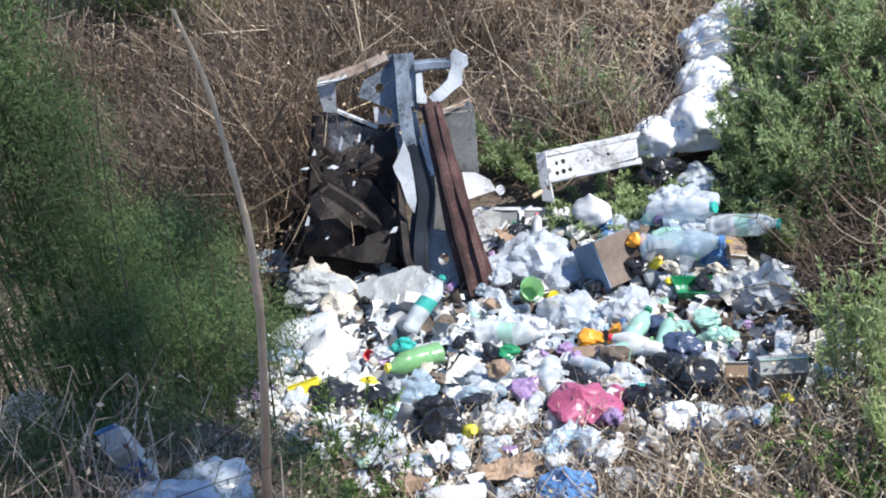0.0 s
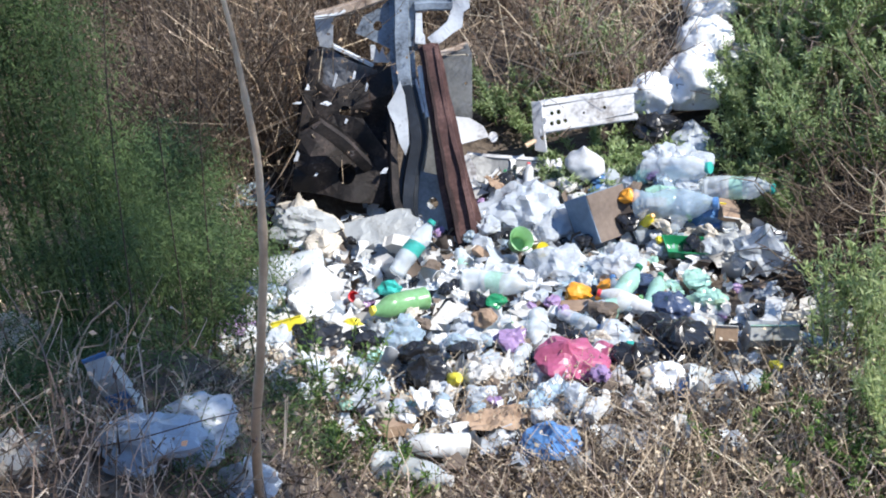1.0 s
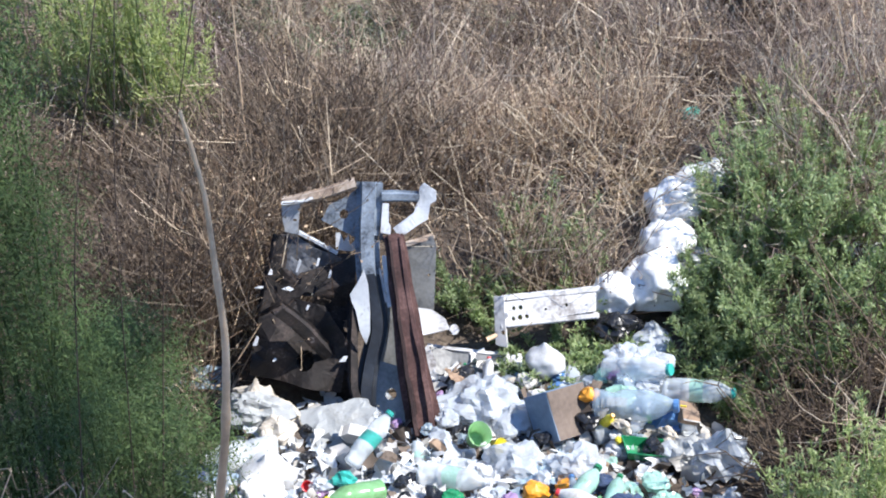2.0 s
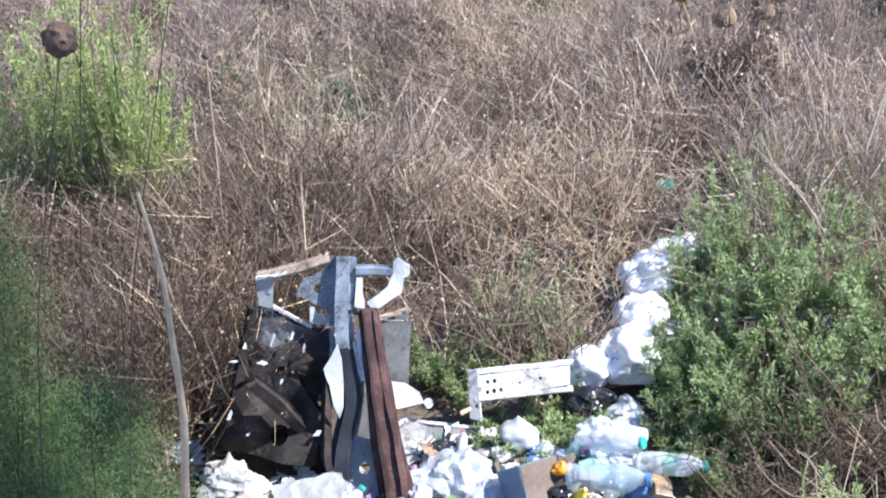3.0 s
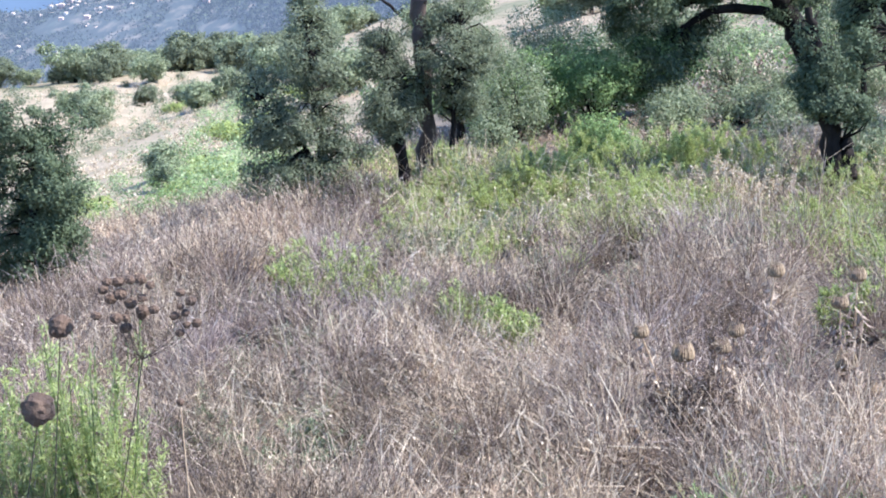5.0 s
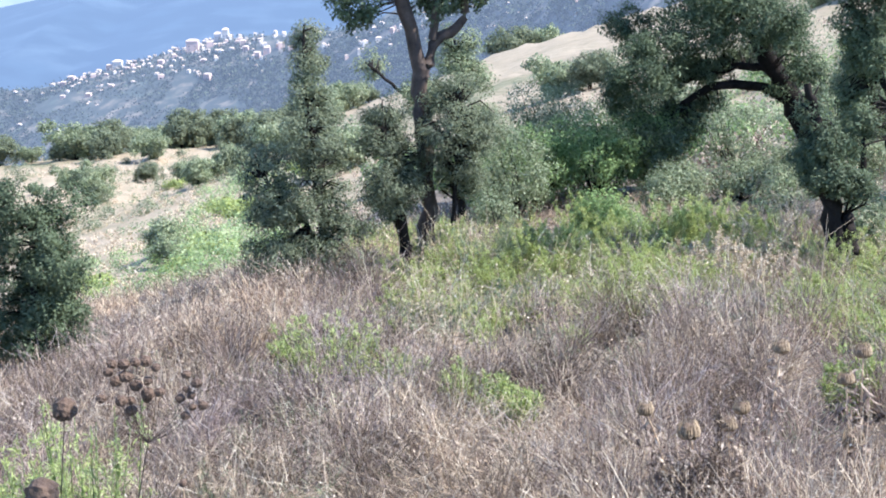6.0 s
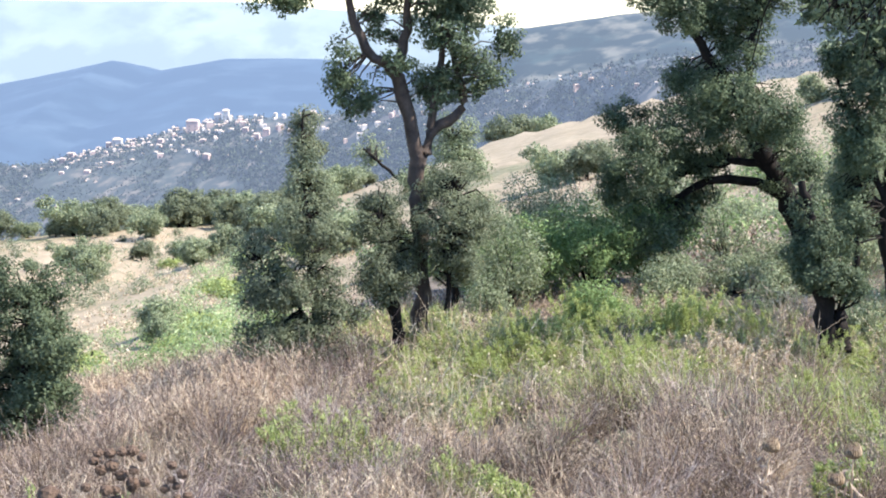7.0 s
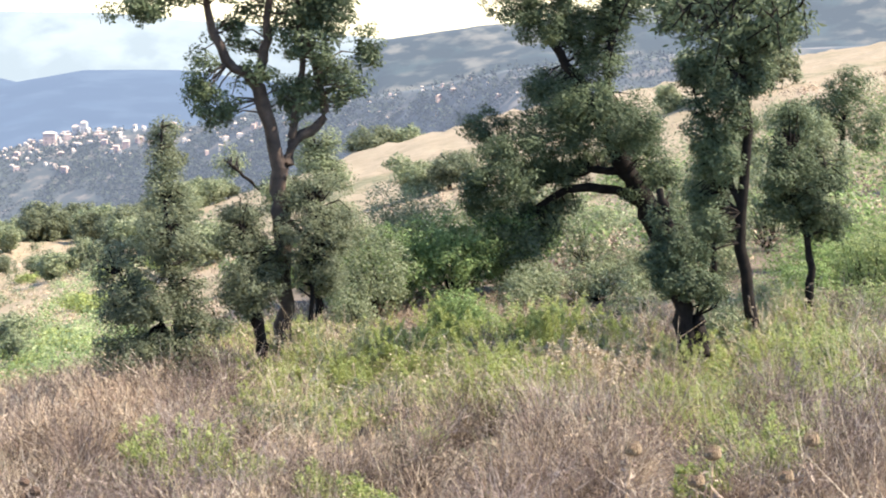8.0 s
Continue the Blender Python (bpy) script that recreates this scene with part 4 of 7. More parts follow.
dry_field("dry_grass", "dense brownish dead grass at the back of the field", scatter(20000, 15.0, 25.0, rg, 0.40, lambda x, y, r: patchy(x, y, r) & off_meadow(x, y, r) & under_trees(x, y, r)), 0.26, rg, M["dry"], 0.002, 3, 0.3, 0.06)
left = (rg.uniform(-9.5, -2.5, 15000), rg.uniform(15.0, 34.0, 15000))
dry_field("dry_grass", "dull dead grass over the falling edge of the field", left, 0.38, rg, M["dry"], 0.0028, 2)
MEADOW = [(rg.uniform(-0.4, 3.8, 4200), rg.uniform(17.2, 22.5, 4200)), (rg.uniform(3.4, 9.0, 4200), rg.uniform(14.5, 21.0, 4200))]
for mx, my in MEADOW:
    k = patchy(mx, my, rg, 0.1)
    dry_field("meadow_grass", "tall yellow-green grass in the meadow", (mx[k], my[k]), 0.36, rg, M["lime"], 0.0032, 2)
dry_field("dry_grass", "brown grass along the falling edge of the field", (rg.uniform(-6.5, -2.0, 6500), rg.uniform(16.5, 22.5, 6500)), 0.42, rg, M["dry"], 0.0026, 3, 0.35)
dry_field("straw_stalks", "pale stalks along the falling edge of the field", (rg.uniform(-6.5, -1.5, 1500), rg.uniform(16.0, 22.0, 1500)), 0.5, rg, M["straw"], 0.002, 2, 0.3)
dry_field("meadow_grass", "low green grass under the trees", (rg.uniform(-4.2, 1.0, 4200), rg.uniform(19.0, 25.5, 4200)), 0.2, rg, M["lime"], 0.003, 3)
dry_field("dry_grass", "low brown grass under the trees", (rg.uniform(-4.6, 3.5, 7000), rg.uniform(19.0, 27.0, 7000)), 0.2, rg, M["dry"], 0.003, 3, 0.5)


def dead_shrubs(name, label, count, y0, y1, size, stems, rng, mat, keep):
    """Rounded dead plants: many thin stems fan out of one root and branch."""
    x, y = scatter(count, y0, y1, rng, 0.36, keep)
    m = len(x)
    R = size * rng.uniform(0.55, 1.25, m)
    root = np.repeat(np.stack([x, y, ground_z(x, y)], 1), stems, 0)
    rr = np.repeat(R, stems)[:, None]
    d = unit(np.concatenate([rng.normal(0, 0.75, (m * stems, 2)), rng.uniform(0.5, 1.6, (m * stems, 1))], 1))
    t = np.linspace(0, 1, 4)[None, :, None]
    L = rr * rng.uniform(0.6, 1.1, (m * stems, 1))
    P = root[:, None] + d[:, None] * L[:, None] * t + rng.normal(0, 0.05, (m * stems, 4, 3)) * t * rr[:, None]
    w = 0.0022 * (0.7 + np.hypot(root[:, 0], root[:, 1]) / 22)
    geos = [tubes(P, w[:, None] * np.array([1.3, 1.0, 0.8, 0.5]), 2)]
    for k in range(3):
        f = rng.integers(1, 4, m * stems)
        a = P[np.arange(m * stems), f]
        b = a + unit(d + rng.normal(0, 0.7, d.shape)) * L * rng.uniform(0.2, 0.45, (m * stems, 1))
        geos.append(tubes(np.stack([a, b], 1), w[:, None] * np.array([0.8, 0.4]), 2))
        if k < 2:
            geos.append(leaves(b, 0.02, rng, 0.6))
    v, q = merge(*geos)
    tagged(hang(name, mesh_np(name, v, q), mat), label, "shrubs", kind="stuff")


dead_shrubs("dead_shrubs", "mauve-brown rounded dead plants in the field", 200, 9.3, 22.0, 0.66, 120, rg, M["mauve"], off_meadow)
dead_shrubs("dead_shrubs", "dark brown dead plants in the field", 120, 9.0, 18.0, 0.55, 90, rg, M["brush"], off_meadow)
dead_shrubs("green_herbs", "small grey-green herbs under the dead grass", 120, 9.0, 21.0, 0.34, 30, rg, M["sage"], lambda x, y, r: x < 99)
dead_shrubs("dead_shrubs", "brown rounded dead plants behind the wreck", 46, 7.4, 10.0, 0.6, 55, rg, M["dry"], not_dump)
dead_shrubs("dead_shrubs", "pale straw-coloured dead plants in the field", 80, 9.0, 21.0, 0.6, 60, rg, M["straw"], off_meadow)
mat_x, mat_y = rg.normal(0.6, 1.5, 7000), rg.normal(10.3, 0.9, 7000)
dry_field("matted_straw", "flattened pale mauve stems in the field", (mat_x, mat_y), 0.3, rg, M["mauve"], 0.0022, 1, 1.3, 0.1, 0)
dry_field("matted_straw", "flattened pale straw in the field", (rg.normal(0.6, 1.6, 5200), rg.normal(10.4, 1.1, 5200)), 0.36, rg, M["straw"], 0.0018, 2, 0.9, 0.1, 0)
dry_field("straw_stalks", "upright pale straw stems behind the car wreck", scatter(5600, 6.8, 10.0, rg, 0.36, lambda x, y, r: not_dump(x, y, r) & ((x > -0.95) | (r.random(len(x)) < 0.2))), 0.7, rg, M["straw"], 0.0026, 1, 0.22, 0.05, 0)
dry_field("dead_brush", "dark low dead growth under the brown grass", scatter(15000, 6.8, 11.0, rg, 0.36, not_dump), 0.34, rg, M["brush"], 0.003, 3, 0.9)
def wreck_corner(n, rng):
    x, y = rng.uniform(-3.4, -0.95, n), rng.uniform(6.2, 8.4, n)
    k = (x < -1.5 - 0.5 * (6.7 - y).clip(0, 1)) | (y > 7.05)
    return x[k], y[k]


dry_field("dead_brush", "dark purplish-brown dead stems beside the wreck", wreck_corner(8000, rg), 0.6, rg, M["brush"], 0.0024, 3, 0.3, 0.06, 3)
dry_field("meadow_grass", "pale dry grass heads over the green meadow", in_meadow(2600, rg), 0.55, rg, M["straw"], 0.002, 3, 0.3, 0.06, 3)
dry_field("straw_stalks", "scattered tall pale dry stalks in the field", scatter(5200, 7.0, 22.0, rg, 0.38, not_dump), 0.58, rg, M["straw"], 0.0017, 2, 0.22, 0.06, 0)


def bank_spots(n, rng):
    x, y = rng.uniform(-3.2, 2.9, n), rng.uniform(2.2, 6.8, n)
    k = not_dump(x, y, rng) & ((x < -1.2) | (x > 0.9) | (y < 4.35))
    return x[k], y[k]


dry_field("bank_grass", "short dry grass and weeds on the bank round the litter", bank_spots(9000, rg), 0.26, rg, M["dry"], 0.0024, 2, 0.6)
dry_field("dead_leaves", "brown dead leaves and twigs on the shaded bank", bank_spots(9000, rg), 0.12, rg, M["brush"], 0.003, 3, 1.2)


def litter_front(n, rng):
    x, y = rng.uniform(-1.3, 1.2, n), rng.uniform(3.5, 4.75, n)
    return x, y


dry_field("dry_grass", "thin dry grass growing through the litter", litter_front(2600, rg), 0.2, rg, M["straw"], 0.002, 2, 0.7)
dry_field("dead_leaves", "brown dead stems between pieces of litter", litter_front(3200, rg), 0.12, rg, M["brush"], 0.003, 3, 1.1)


def twig_bush(name, label, at, n, size, seed, mat, droop=0.25):
    """A tangle of bare pale twigs."""
    rng = np.random.default_rng(seed)
    base = np.array([at[0], at[1], gz(at[0], at[1])])
    ob = thing(name, base, label, "shrub")
    a = rng.uniform(0, 6.28, n)
    out = np.stack([np.cos(a), np.sin(a), rng.uniform(0.5, 1.5, n)], 1) * size * rng.uniform(0.3, 0.6, (n, 1))
    t = np.linspace(0, 1, 6)[None, :, None]
    P = rng.normal(0, 0.08, (n, 1, 3)) * [1, 1, 0] + out[:, None] * t + rng.normal(0, 0.03 * size, (n, 6, 3)) * t - [0, 0, 1] * t**2 * size * rng.uniform(0, droop, (n, 1, 1))
    hang("stalk_mass", mesh_np("stalk_mass", *tubes(P, np.tile(np.linspace(0.0055, 0.0022, 6), (n, 1)), 4)), mat, ob)["kind"] = "stuff"
    geos = []
    for k in range(5):
        i = rng.integers(2, 6, n)
        root = P[np.arange(n), i]
        tip = root + unit(rng.normal(size=(n, 3)) + [0, 0, 0.4]) * size * rng.uniform(0.1, 0.3, (n, 1))
        geos.append(tubes(np.stack([root, (root + tip) / 2 + rng.normal(0, 0.02, (n, 3)), tip], 1), np.tile([0.003, 0.0022, 0.0014], (n, 1)), 3))
    hang("twig_tangle", mesh_np("twig_tangle", *merge(*geos)), mat, ob)["kind"] = "stuff"


twig_bush("dry_bush", "tangle of bare brown twigs beside the dump", (1.25, 5.5), 46, 0.9, 201, M["brush"])
twig_bush("dry_bush", "bare brown twigs under the green bush", (1.5, 5.9), 90, 0.95, 202, M["brush"])
twig_bush("dry_bush", "brown tangle of dead stems beside the dump", (1.85, 6.2), 90, 1.0, 209, M["brush"])
twig_bush("dry_bush", "brown tangle of dead stems on dark soil", (1.2, 5.75), 70, 0.7, 210, M["brush"])
twig_bush("dry_bush", "long pale dead stalks arching over the litter", (1.75, 5.4), 26, 1.1, 211, M["straw"])
twig_bush("dry_bush", "bare pale stalks bending out of the dry grass", (0.55, 8.0), 40, 0.9, 203, M["straw"])
twig_bush("dry_bush", "pale dead twigs behind the car wreck", (0.15, 8.3), 36, 0.9, 204, M["straw"])
twig_bush("dry_bush", "dark dead shrub with bare twigs in the field", (0.75, 13.2), 60, 0.9, 205, M["dry"])
for k, (tx, ty) in enumerate(((0.6, 14.3), (0.95, 14.4), (0.8, 14.0), (1.1, 14.0), (0.5, 13.9))):
    twig_bush("dry_bush", "dark brown dead shrub in a hollow of the field", (tx, ty), 46, 0.75, 280 + k, M["brush"] if k != 2 else M["straw"], 0.35)
twig_bush("dry_bush", "pale twigs on the shaded bank", (-1.75, 3.5), 30, 0.55, 216, M["straw"], 0.5)
twig_bush("dry_bush", "fan of dry brown stalks under thistle heads", (1.22, 7.9), 70, 0.75, 207, M["dry"])
twig_bush("dry_bush", "dense dry stalks under thistle heads", (1.95, 8.0), 60, 0.8, 208, M["dry"])


for k, (tx, ty, tn, ts) in enumerate(((0.1, 7.9, 26, 0.8), (0.45, 7.6, 24, 0.7), (0.3, 8.2, 30, 0.85), (0.6, 8.1, 22, 0.8), (-0.1, 7.6, 20, 0.6), (0.85, 8.6, 20, 0.7))):
    twig_bush("dry_bush", "arching pale dead stalks over dark bare soil", (tx, ty), tn, ts, 260 + k, M["straw"] if k % 2 else M["dry"], 0.45)
rt = random.Random(15)
for k in range(40):
    ty = rt.uniform(8.0, 12.5) if k < 18 else rt.uniform(11.0, 18.0)
    tx = rt.uniform(-0.2, 0.24) * ty + 0.2
    twig_bush("dry_bush", "pale dead stems arching out of brown grass", (tx, ty), 22, rt.uniform(0.5, 0.9), 230 + k, M["straw"] if k % 3 else M["dry"])


# ---- stalks with seed heads ----
def stalk(name, label, path, r0, r1, mat, category, sides=7, nodes=0):
    P = np.array(path, float)
    ob = thing(name, P[0], label, category)
    C = curve_path(P - P[0], 40)
    R = np.linspace(r0, r1, 40)
    if nodes:
        R = R * (1 + 0.22 * (np.abs((np.arange(40) % nodes) - 0) < 1))
    v, q = tubes(C[None], R[None], sides)
    hang("stem", mesh_np("stem", v, q, None, True), mat, ob)
    return ob


stalk("cane", "single bent dry cane standing in front of the litter", [(-1.06, 3.42, -2.35), (-0.994, 3.325, -1.766), (-0.919, 3.266, -1.403), (-0.858, 3.254, -1.037), (-0.837, 3.271, -0.759), (-0.847, 3.276, -0.557), (-0.854, 3.277, -0.348), (-0.89, 3.27, -0.14)], 0.0165, 0.004, M["cane"], "cane", 8, 9)


def ball(r, seed, ratio=1.0):
    """Seed head: a ball with a crust of short points."""
    rng = np.random.default_rng(seed)
    bm = bmesh.new()
    bmesh.ops.create_icosphere(bm, subdivisions=3, radius=1.0)
    for v in bm.verts:
        v.co *= r * (1.06 if rng.random() < 0.4 else 0.92) * (1 + rng.normal(0, 0.03))
        v.co.z *= ratio
    return bm


def seed_plant(name, label, heads, root, mat, stem_mat, seed, ratio=1.0, r_stem=0.0035, category="seed head"):
    """One stem from the root that branches near the top to its heads (x, y, z, radius)."""
    rng = np.random.default_rng(seed)
    root = np.array([root[0], root[1], gz(*root)])
    ob = thing(name, root, label, category)
    tops = np.array([h[:3] for h in heads]) - root
    knee = tops[0] - [0, 0, 0.004] if len(heads) == 1 else tops.mean(0) - [0.02, 0, 0.17]
    mid = knee * 0.55 + [knee[0] * -0.15, knee[1] * -0.15, 0.06]
    v, q = tubes(curve_path([(0, 0, -0.02), mid, knee], 14)[None], np.linspace(r_stem * 1.5, r_stem * 0.9, 14)[None], 5)
    hang("stem", mesh_np("stem", v, q, None, True), stem_mat, ob)
    for n, top in enumerate(tops):
        if len(heads) > 1:
            bend = knee * 0.5 + top * 0.5 + (top - knee) * [0.25, 0.25, -0.1]
            v, q = tubes(curve_path([knee, bend, top], 7)[None], np.full((1, 7), r_stem * 0.55), 4)
            hang("ray", mesh_np("ray", v, q, None, True), stem_mat, ob)
        h = part("seed_head", ball(heads[n][3], seed + n, ratio), mat, ob, smooth=False)
        h.location = top
    return ob


seed_plant("wild_carrot", "tall dry stalk with a round dark brown seed head", [(-1.22, 4.2, 0.12, 0.036)], (-1.45, 4.3), M["head"], M["bark_warm"], 301, 1.0, 0.0016)
seed_plant("wild_carrot", "tall dry stalk with a large round dark seed head", [(-1.12, 3.6, 0.10, 0.043)], (-1.5, 3.9), M["head"], M["bark_warm"], 303, 1.0, 0.0016)
um = np.random.default_rng(9)
UMBEL = [(-1.02 + 0.10 * math.sqrt((i + 0.5) / 17) * math.cos(i * 2.4) + um.normal(0, 0.008), 4.2 + um.normal(0, 0.03), 0.20 + 0.085 * math.sqrt((i + 0.5) / 17) * math.sin(i * 2.4) + um.normal(0, 0.008), um.uniform(0.014, 0.021)) for i in range(17)]
UMBEL += [(-0.86 + 0.045 * math.cos(i * 2.4) * math.sqrt(i / 7), 4.25, 0.14 + 0.07 * math.sin(i * 2.4) * math.sqrt(i / 7), um.uniform(0.011, 0.017)) for i in range(8)]
seed_plant("wild_carrot", "dry branching stalk with a cluster of small brown seed heads", UMBEL, (-1.45, 4.6), M["head"], M["bark_warm"], 305, 0.85, 0.0017)
THISTLE = [(1.44, 10.18, -2.11, 0.077), (1.74, 10.33, -2.12, 0.06), (2.59, 10.18, -2.19, 0.076), (1.33, 10.48, -2.54, 0.054), (1.2, 10.48, -2.74, 0.05), (2.83, 10.33, -2.46, 0.06), (1.86, 10.48, -2.05, 0.057), (1.17, 10.48, -2.05, 0.057), (2.13, 10.48, -1.6, 0.057), (2.71, 10.48, -1.64, 0.06), (2.79, 10.33, -2.57, 0.044), (2.58, 10.41, -1.82, 0.057), (3.07, 10.48, -2.17, 0.05), (3.3, 10.63, -1.87, 0.057), (3.53, 10.78, -1.64, 0.057)]
for n, (x, y, z, r) in enumerate(THISTLE):
    root = (x * 0.7 + (0.56 if x < 2.2 else 0.85), y + 0.1)
    ob = seed_plant("thistle", "dry cardoon thistle with a bristly brown head", [(x, y, z - 0.05, r * 0.95)], root, M["head"], M["cane"], 320 + n, 0.8, 0.007)
    ob["group"] = "thistles"
    rb = np.random.default_rng(700 + n)
    top = np.array((x, y, z - 0.05)) - np.array(ob.location)
    w = rb.uniform(0.05, 0.9, (150, 1))
    P = top * w ** 1.0 * [1, 1, 1] + rb.normal(0, 0.035, (150, 3)) + (np.array([0, 0, 0.05]) - top * [0.15, 0.15, 0]) * np.sin(w * 3.14) * 0.3
    hang("dead_leaf_mass", mesh_np("dead_leaf_mass", *leaves(P, 0.09, rb, 0.22, np.tile([0, 0, -1.0], (150, 1)), 0.5)), M["dry"], ob)["kind"] = "stuff"
    a = (np.arange(34) * 2.4)[:, None]
    f = np.radians(np.linspace(-70, 62, 6))[None] * rb.uniform(0.7, 1.05, (34, 1))
    rr = r * np.array([0.9, 0.98, 1.03, 1.03, 1.08, 1.2])[None]
    B = top + np.stack([np.cos(f) * np.cos(a) * rr, np.cos(f) * np.sin(a) * rr, np.sin(f) * rr * 0.85 + r * 0.25 * (np.arange(6) == 5)], -1)
    v, q = tubes(B, np.tile(r * np.array([0.05, 0.09, 0.10, 0.08, 0.05, 0.015]), (34, 1)), 3)
    hang("bract_mass", mesh_np("bract_mass", v, q), M["bract"], ob, "straw-coloured bracts")["kind"] = "stuff"
for n, (x, y, h) in enumerate(((1.38, 9.9, 0.85), (1.60, 9.85, 0.95), (1.75, 9.8, 0.6), (2.55, 10.0, 0.8))):
    bush("dead_thistle", "dead brown thistle stalks with withered leaves", [(x, y, h, 9, 0.12)], M["brush"], M["head"], 740 + n, "plant", "dead thistles", per=70, leaf=0.05, wide=0.25, side=0.12)
seed_plant("wild_carrot", "small dry seed head in the brown grass", [(-1.58, 7.5, -1.43, 0.02)], (-1.6, 7.7), M["head"], M["cane"], 350)


# ---- litter: materials ----
PL = {
    "clear": tint("clear_plastic", (0.80, 0.86, 0.90), 0.1, 0.42, 0.1),
    "film": tint("white_film", (0.54, 0.58, 0.63), 0.25, 0.68, 0.15),
    "white": tint("white_plastic", (0.56, 0.565, 0.57), 0.4, 1, 0.3),
    "bagwhite": tint("bright_white_film", (0.78, 0.79, 0.80), 0.35, 1, 0.15, 0.4),
    "cream": tint("cream_sacking", (0.50, 0.45, 0.38), 0.7, 1, 0.4, 0.4),
    "paper": tint("white_paper", (0.52, 0.50, 0.47), 0.8, 1, 0.35),
    "black": tint("black_film", (0.018, 0.018, 0.02), 0.25, 1, 0.3),
    "navy": tint("dark_blue_film", (0.05, 0.07, 0.13), 0.3, 1, 0.3),
    "green": tint("green_plastic", (0.20, 0.42, 0.18), 0.3, 0.8, 0.3),
    "dgreen": tint("deep_green_plastic", (0.02, 0.22, 0.09), 0.3, 1, 0.3),
    "teal": tint("teal_plastic", (0.05, 0.42, 0.36), 0.3, 0.9, 0.3),
    "mint": tint("pale_green_plastic", (0.40, 0.66, 0.55), 0.25, 0.7, 0.25),
    "blue": tint("blue_plastic", (0.10, 0.22, 0.45), 0.3, 1, 0.3),
    "sky": tint("light_blue_plastic", (0.42, 0.54, 0.64), 0.2, 0.5, 0.25),
    "yellow": tint("yellow_plastic", (0.78, 0.66, 0.05), 0.35, 1, 0.25),
    "orange": tint("orange_plastic", (0.78, 0.33, 0.03), 0.4, 1, 0.3),
    "pink": tint("pink_film", (0.37, 0.09, 0.17), 0.35, 1, 0.3),
    "red": tint("red_plastic", (0.60, 0.04, 0.05), 0.35, 1, 0.3),
    "purple": tint("purple_film", (0.30, 0.20, 0.36), 0.35, 1, 0.3),
    "card": solid("brown_cardboard", [(0.3, (0.20, 0.13, 0.085)), (0.55, (0.33, 0.23, 0.155)), (0.8, (0.42, 0.31, 0.22))], 5, 0.85, 0, 0.2, 60),
    "bluecard": solid("printed_blue_cardboard", [(0.3, (0.10, 0.15, 0.22)), (0.55, (0.17, 0.25, 0.36)), (0.8, (0.25, 0.33, 0.42))], 4, 0.7),
    "boxcard": solid("dark_brown_cardboard", [(0.3, (0.10, 0.075, 0.06)), (0.55, (0.17, 0.13, 0.105)), (0.8, (0.24, 0.19, 0.15))], 5, 0.85, 0, 0.2, 60),
    "grey": tint("grey_sheet", (0.32, 0.33, 0.33), 0.6, 1, 0.3, 0.2),
    "can": solid("scratched_tin", [(0.3, (0.35, 0.35, 0.35)), (0.6, (0.6, 0.6, 0.6))], 12, 0.3, 0.9),
    "brown": tint("brown_rag", (0.14, 0.108, 0.085), 0.9, 1, 0.4, 0.5),
}


# ---- litter: shapes ----
def lathe(profile, seg=14):
    """A turned shape from (radius, height) pairs."""
    bm = bmesh.new()
    rings = [[bm.verts.new((r * math.cos(a), r * math.sin(a), z)) for a in (2 * math.pi * k / seg for k in range(seg))] for r, z in profile]
    for a, b in zip(rings, rings[1:]):
        for k in range(seg):
            bm.faces.new((a[k], a[(k + 1) % seg], b[(k + 1) % seg], b[k]))
    return bm, rings


def turned(profile, seg=14, closed=True):
    bm, rings = lathe(profile, seg)
    if closed:
        bm.faces.new(rings[0][::-1])
        bm.faces.new(rings[-1])
    return bm


def dent(bm, amount, seed, scale=9.0):
    for v in bm.verts:
        n = noise.noise_vector(v.co * scale + Vector((seed * 3.1, seed, 0)))
        v.co += n * amount
    return bm


def bottle(at, r, h, mat, cap, label_mat, label, seed=0):
    """Plastic bottle: ribbed body with waist, neck, cap and paper band."""
    ob = thing("plastic_bottle", at, label, "bottle", "bottles in the dump")
    prof = [(r * 0.75, 0), (r * 0.98, 0.02 * h), (r, 0.06 * h)]
    for k in range(4):
        z = (0.1 + k * 0.05) * h
        prof += [(r * 0.93, z), (r, z + 0.025 * h)]
    prof += [(r, 0.36 * h), (r * 0.97, 0.37 * h), (r * 0.97, 0.58 * h), (r, 0.6 * h), (r, 0.66 * h), (r * 0.86, 0.76 * h), (r * 0.5, 0.87 * h), (r * 0.33, 0.92 * h), (r * 0.33, 0.96 * h)]
    part("body", dent(turned(prof), r * 0.28, seed), mat, ob, smooth=True)
    part("cap", turned([(r * 0.4, 0.935 * h), (r * 0.42, 0.95 * h), (r * 0.42, 0.995 * h), (r * 0.36, h)], 12), cap, ob)
    if label_mat:
        part("paper_band", dent(turned([(r * 1.0, 0.38 * h), (r * 1.0, 0.57 * h)], 14, False), r * 0.28, seed), label_mat, ob, smooth=True)
    return ob


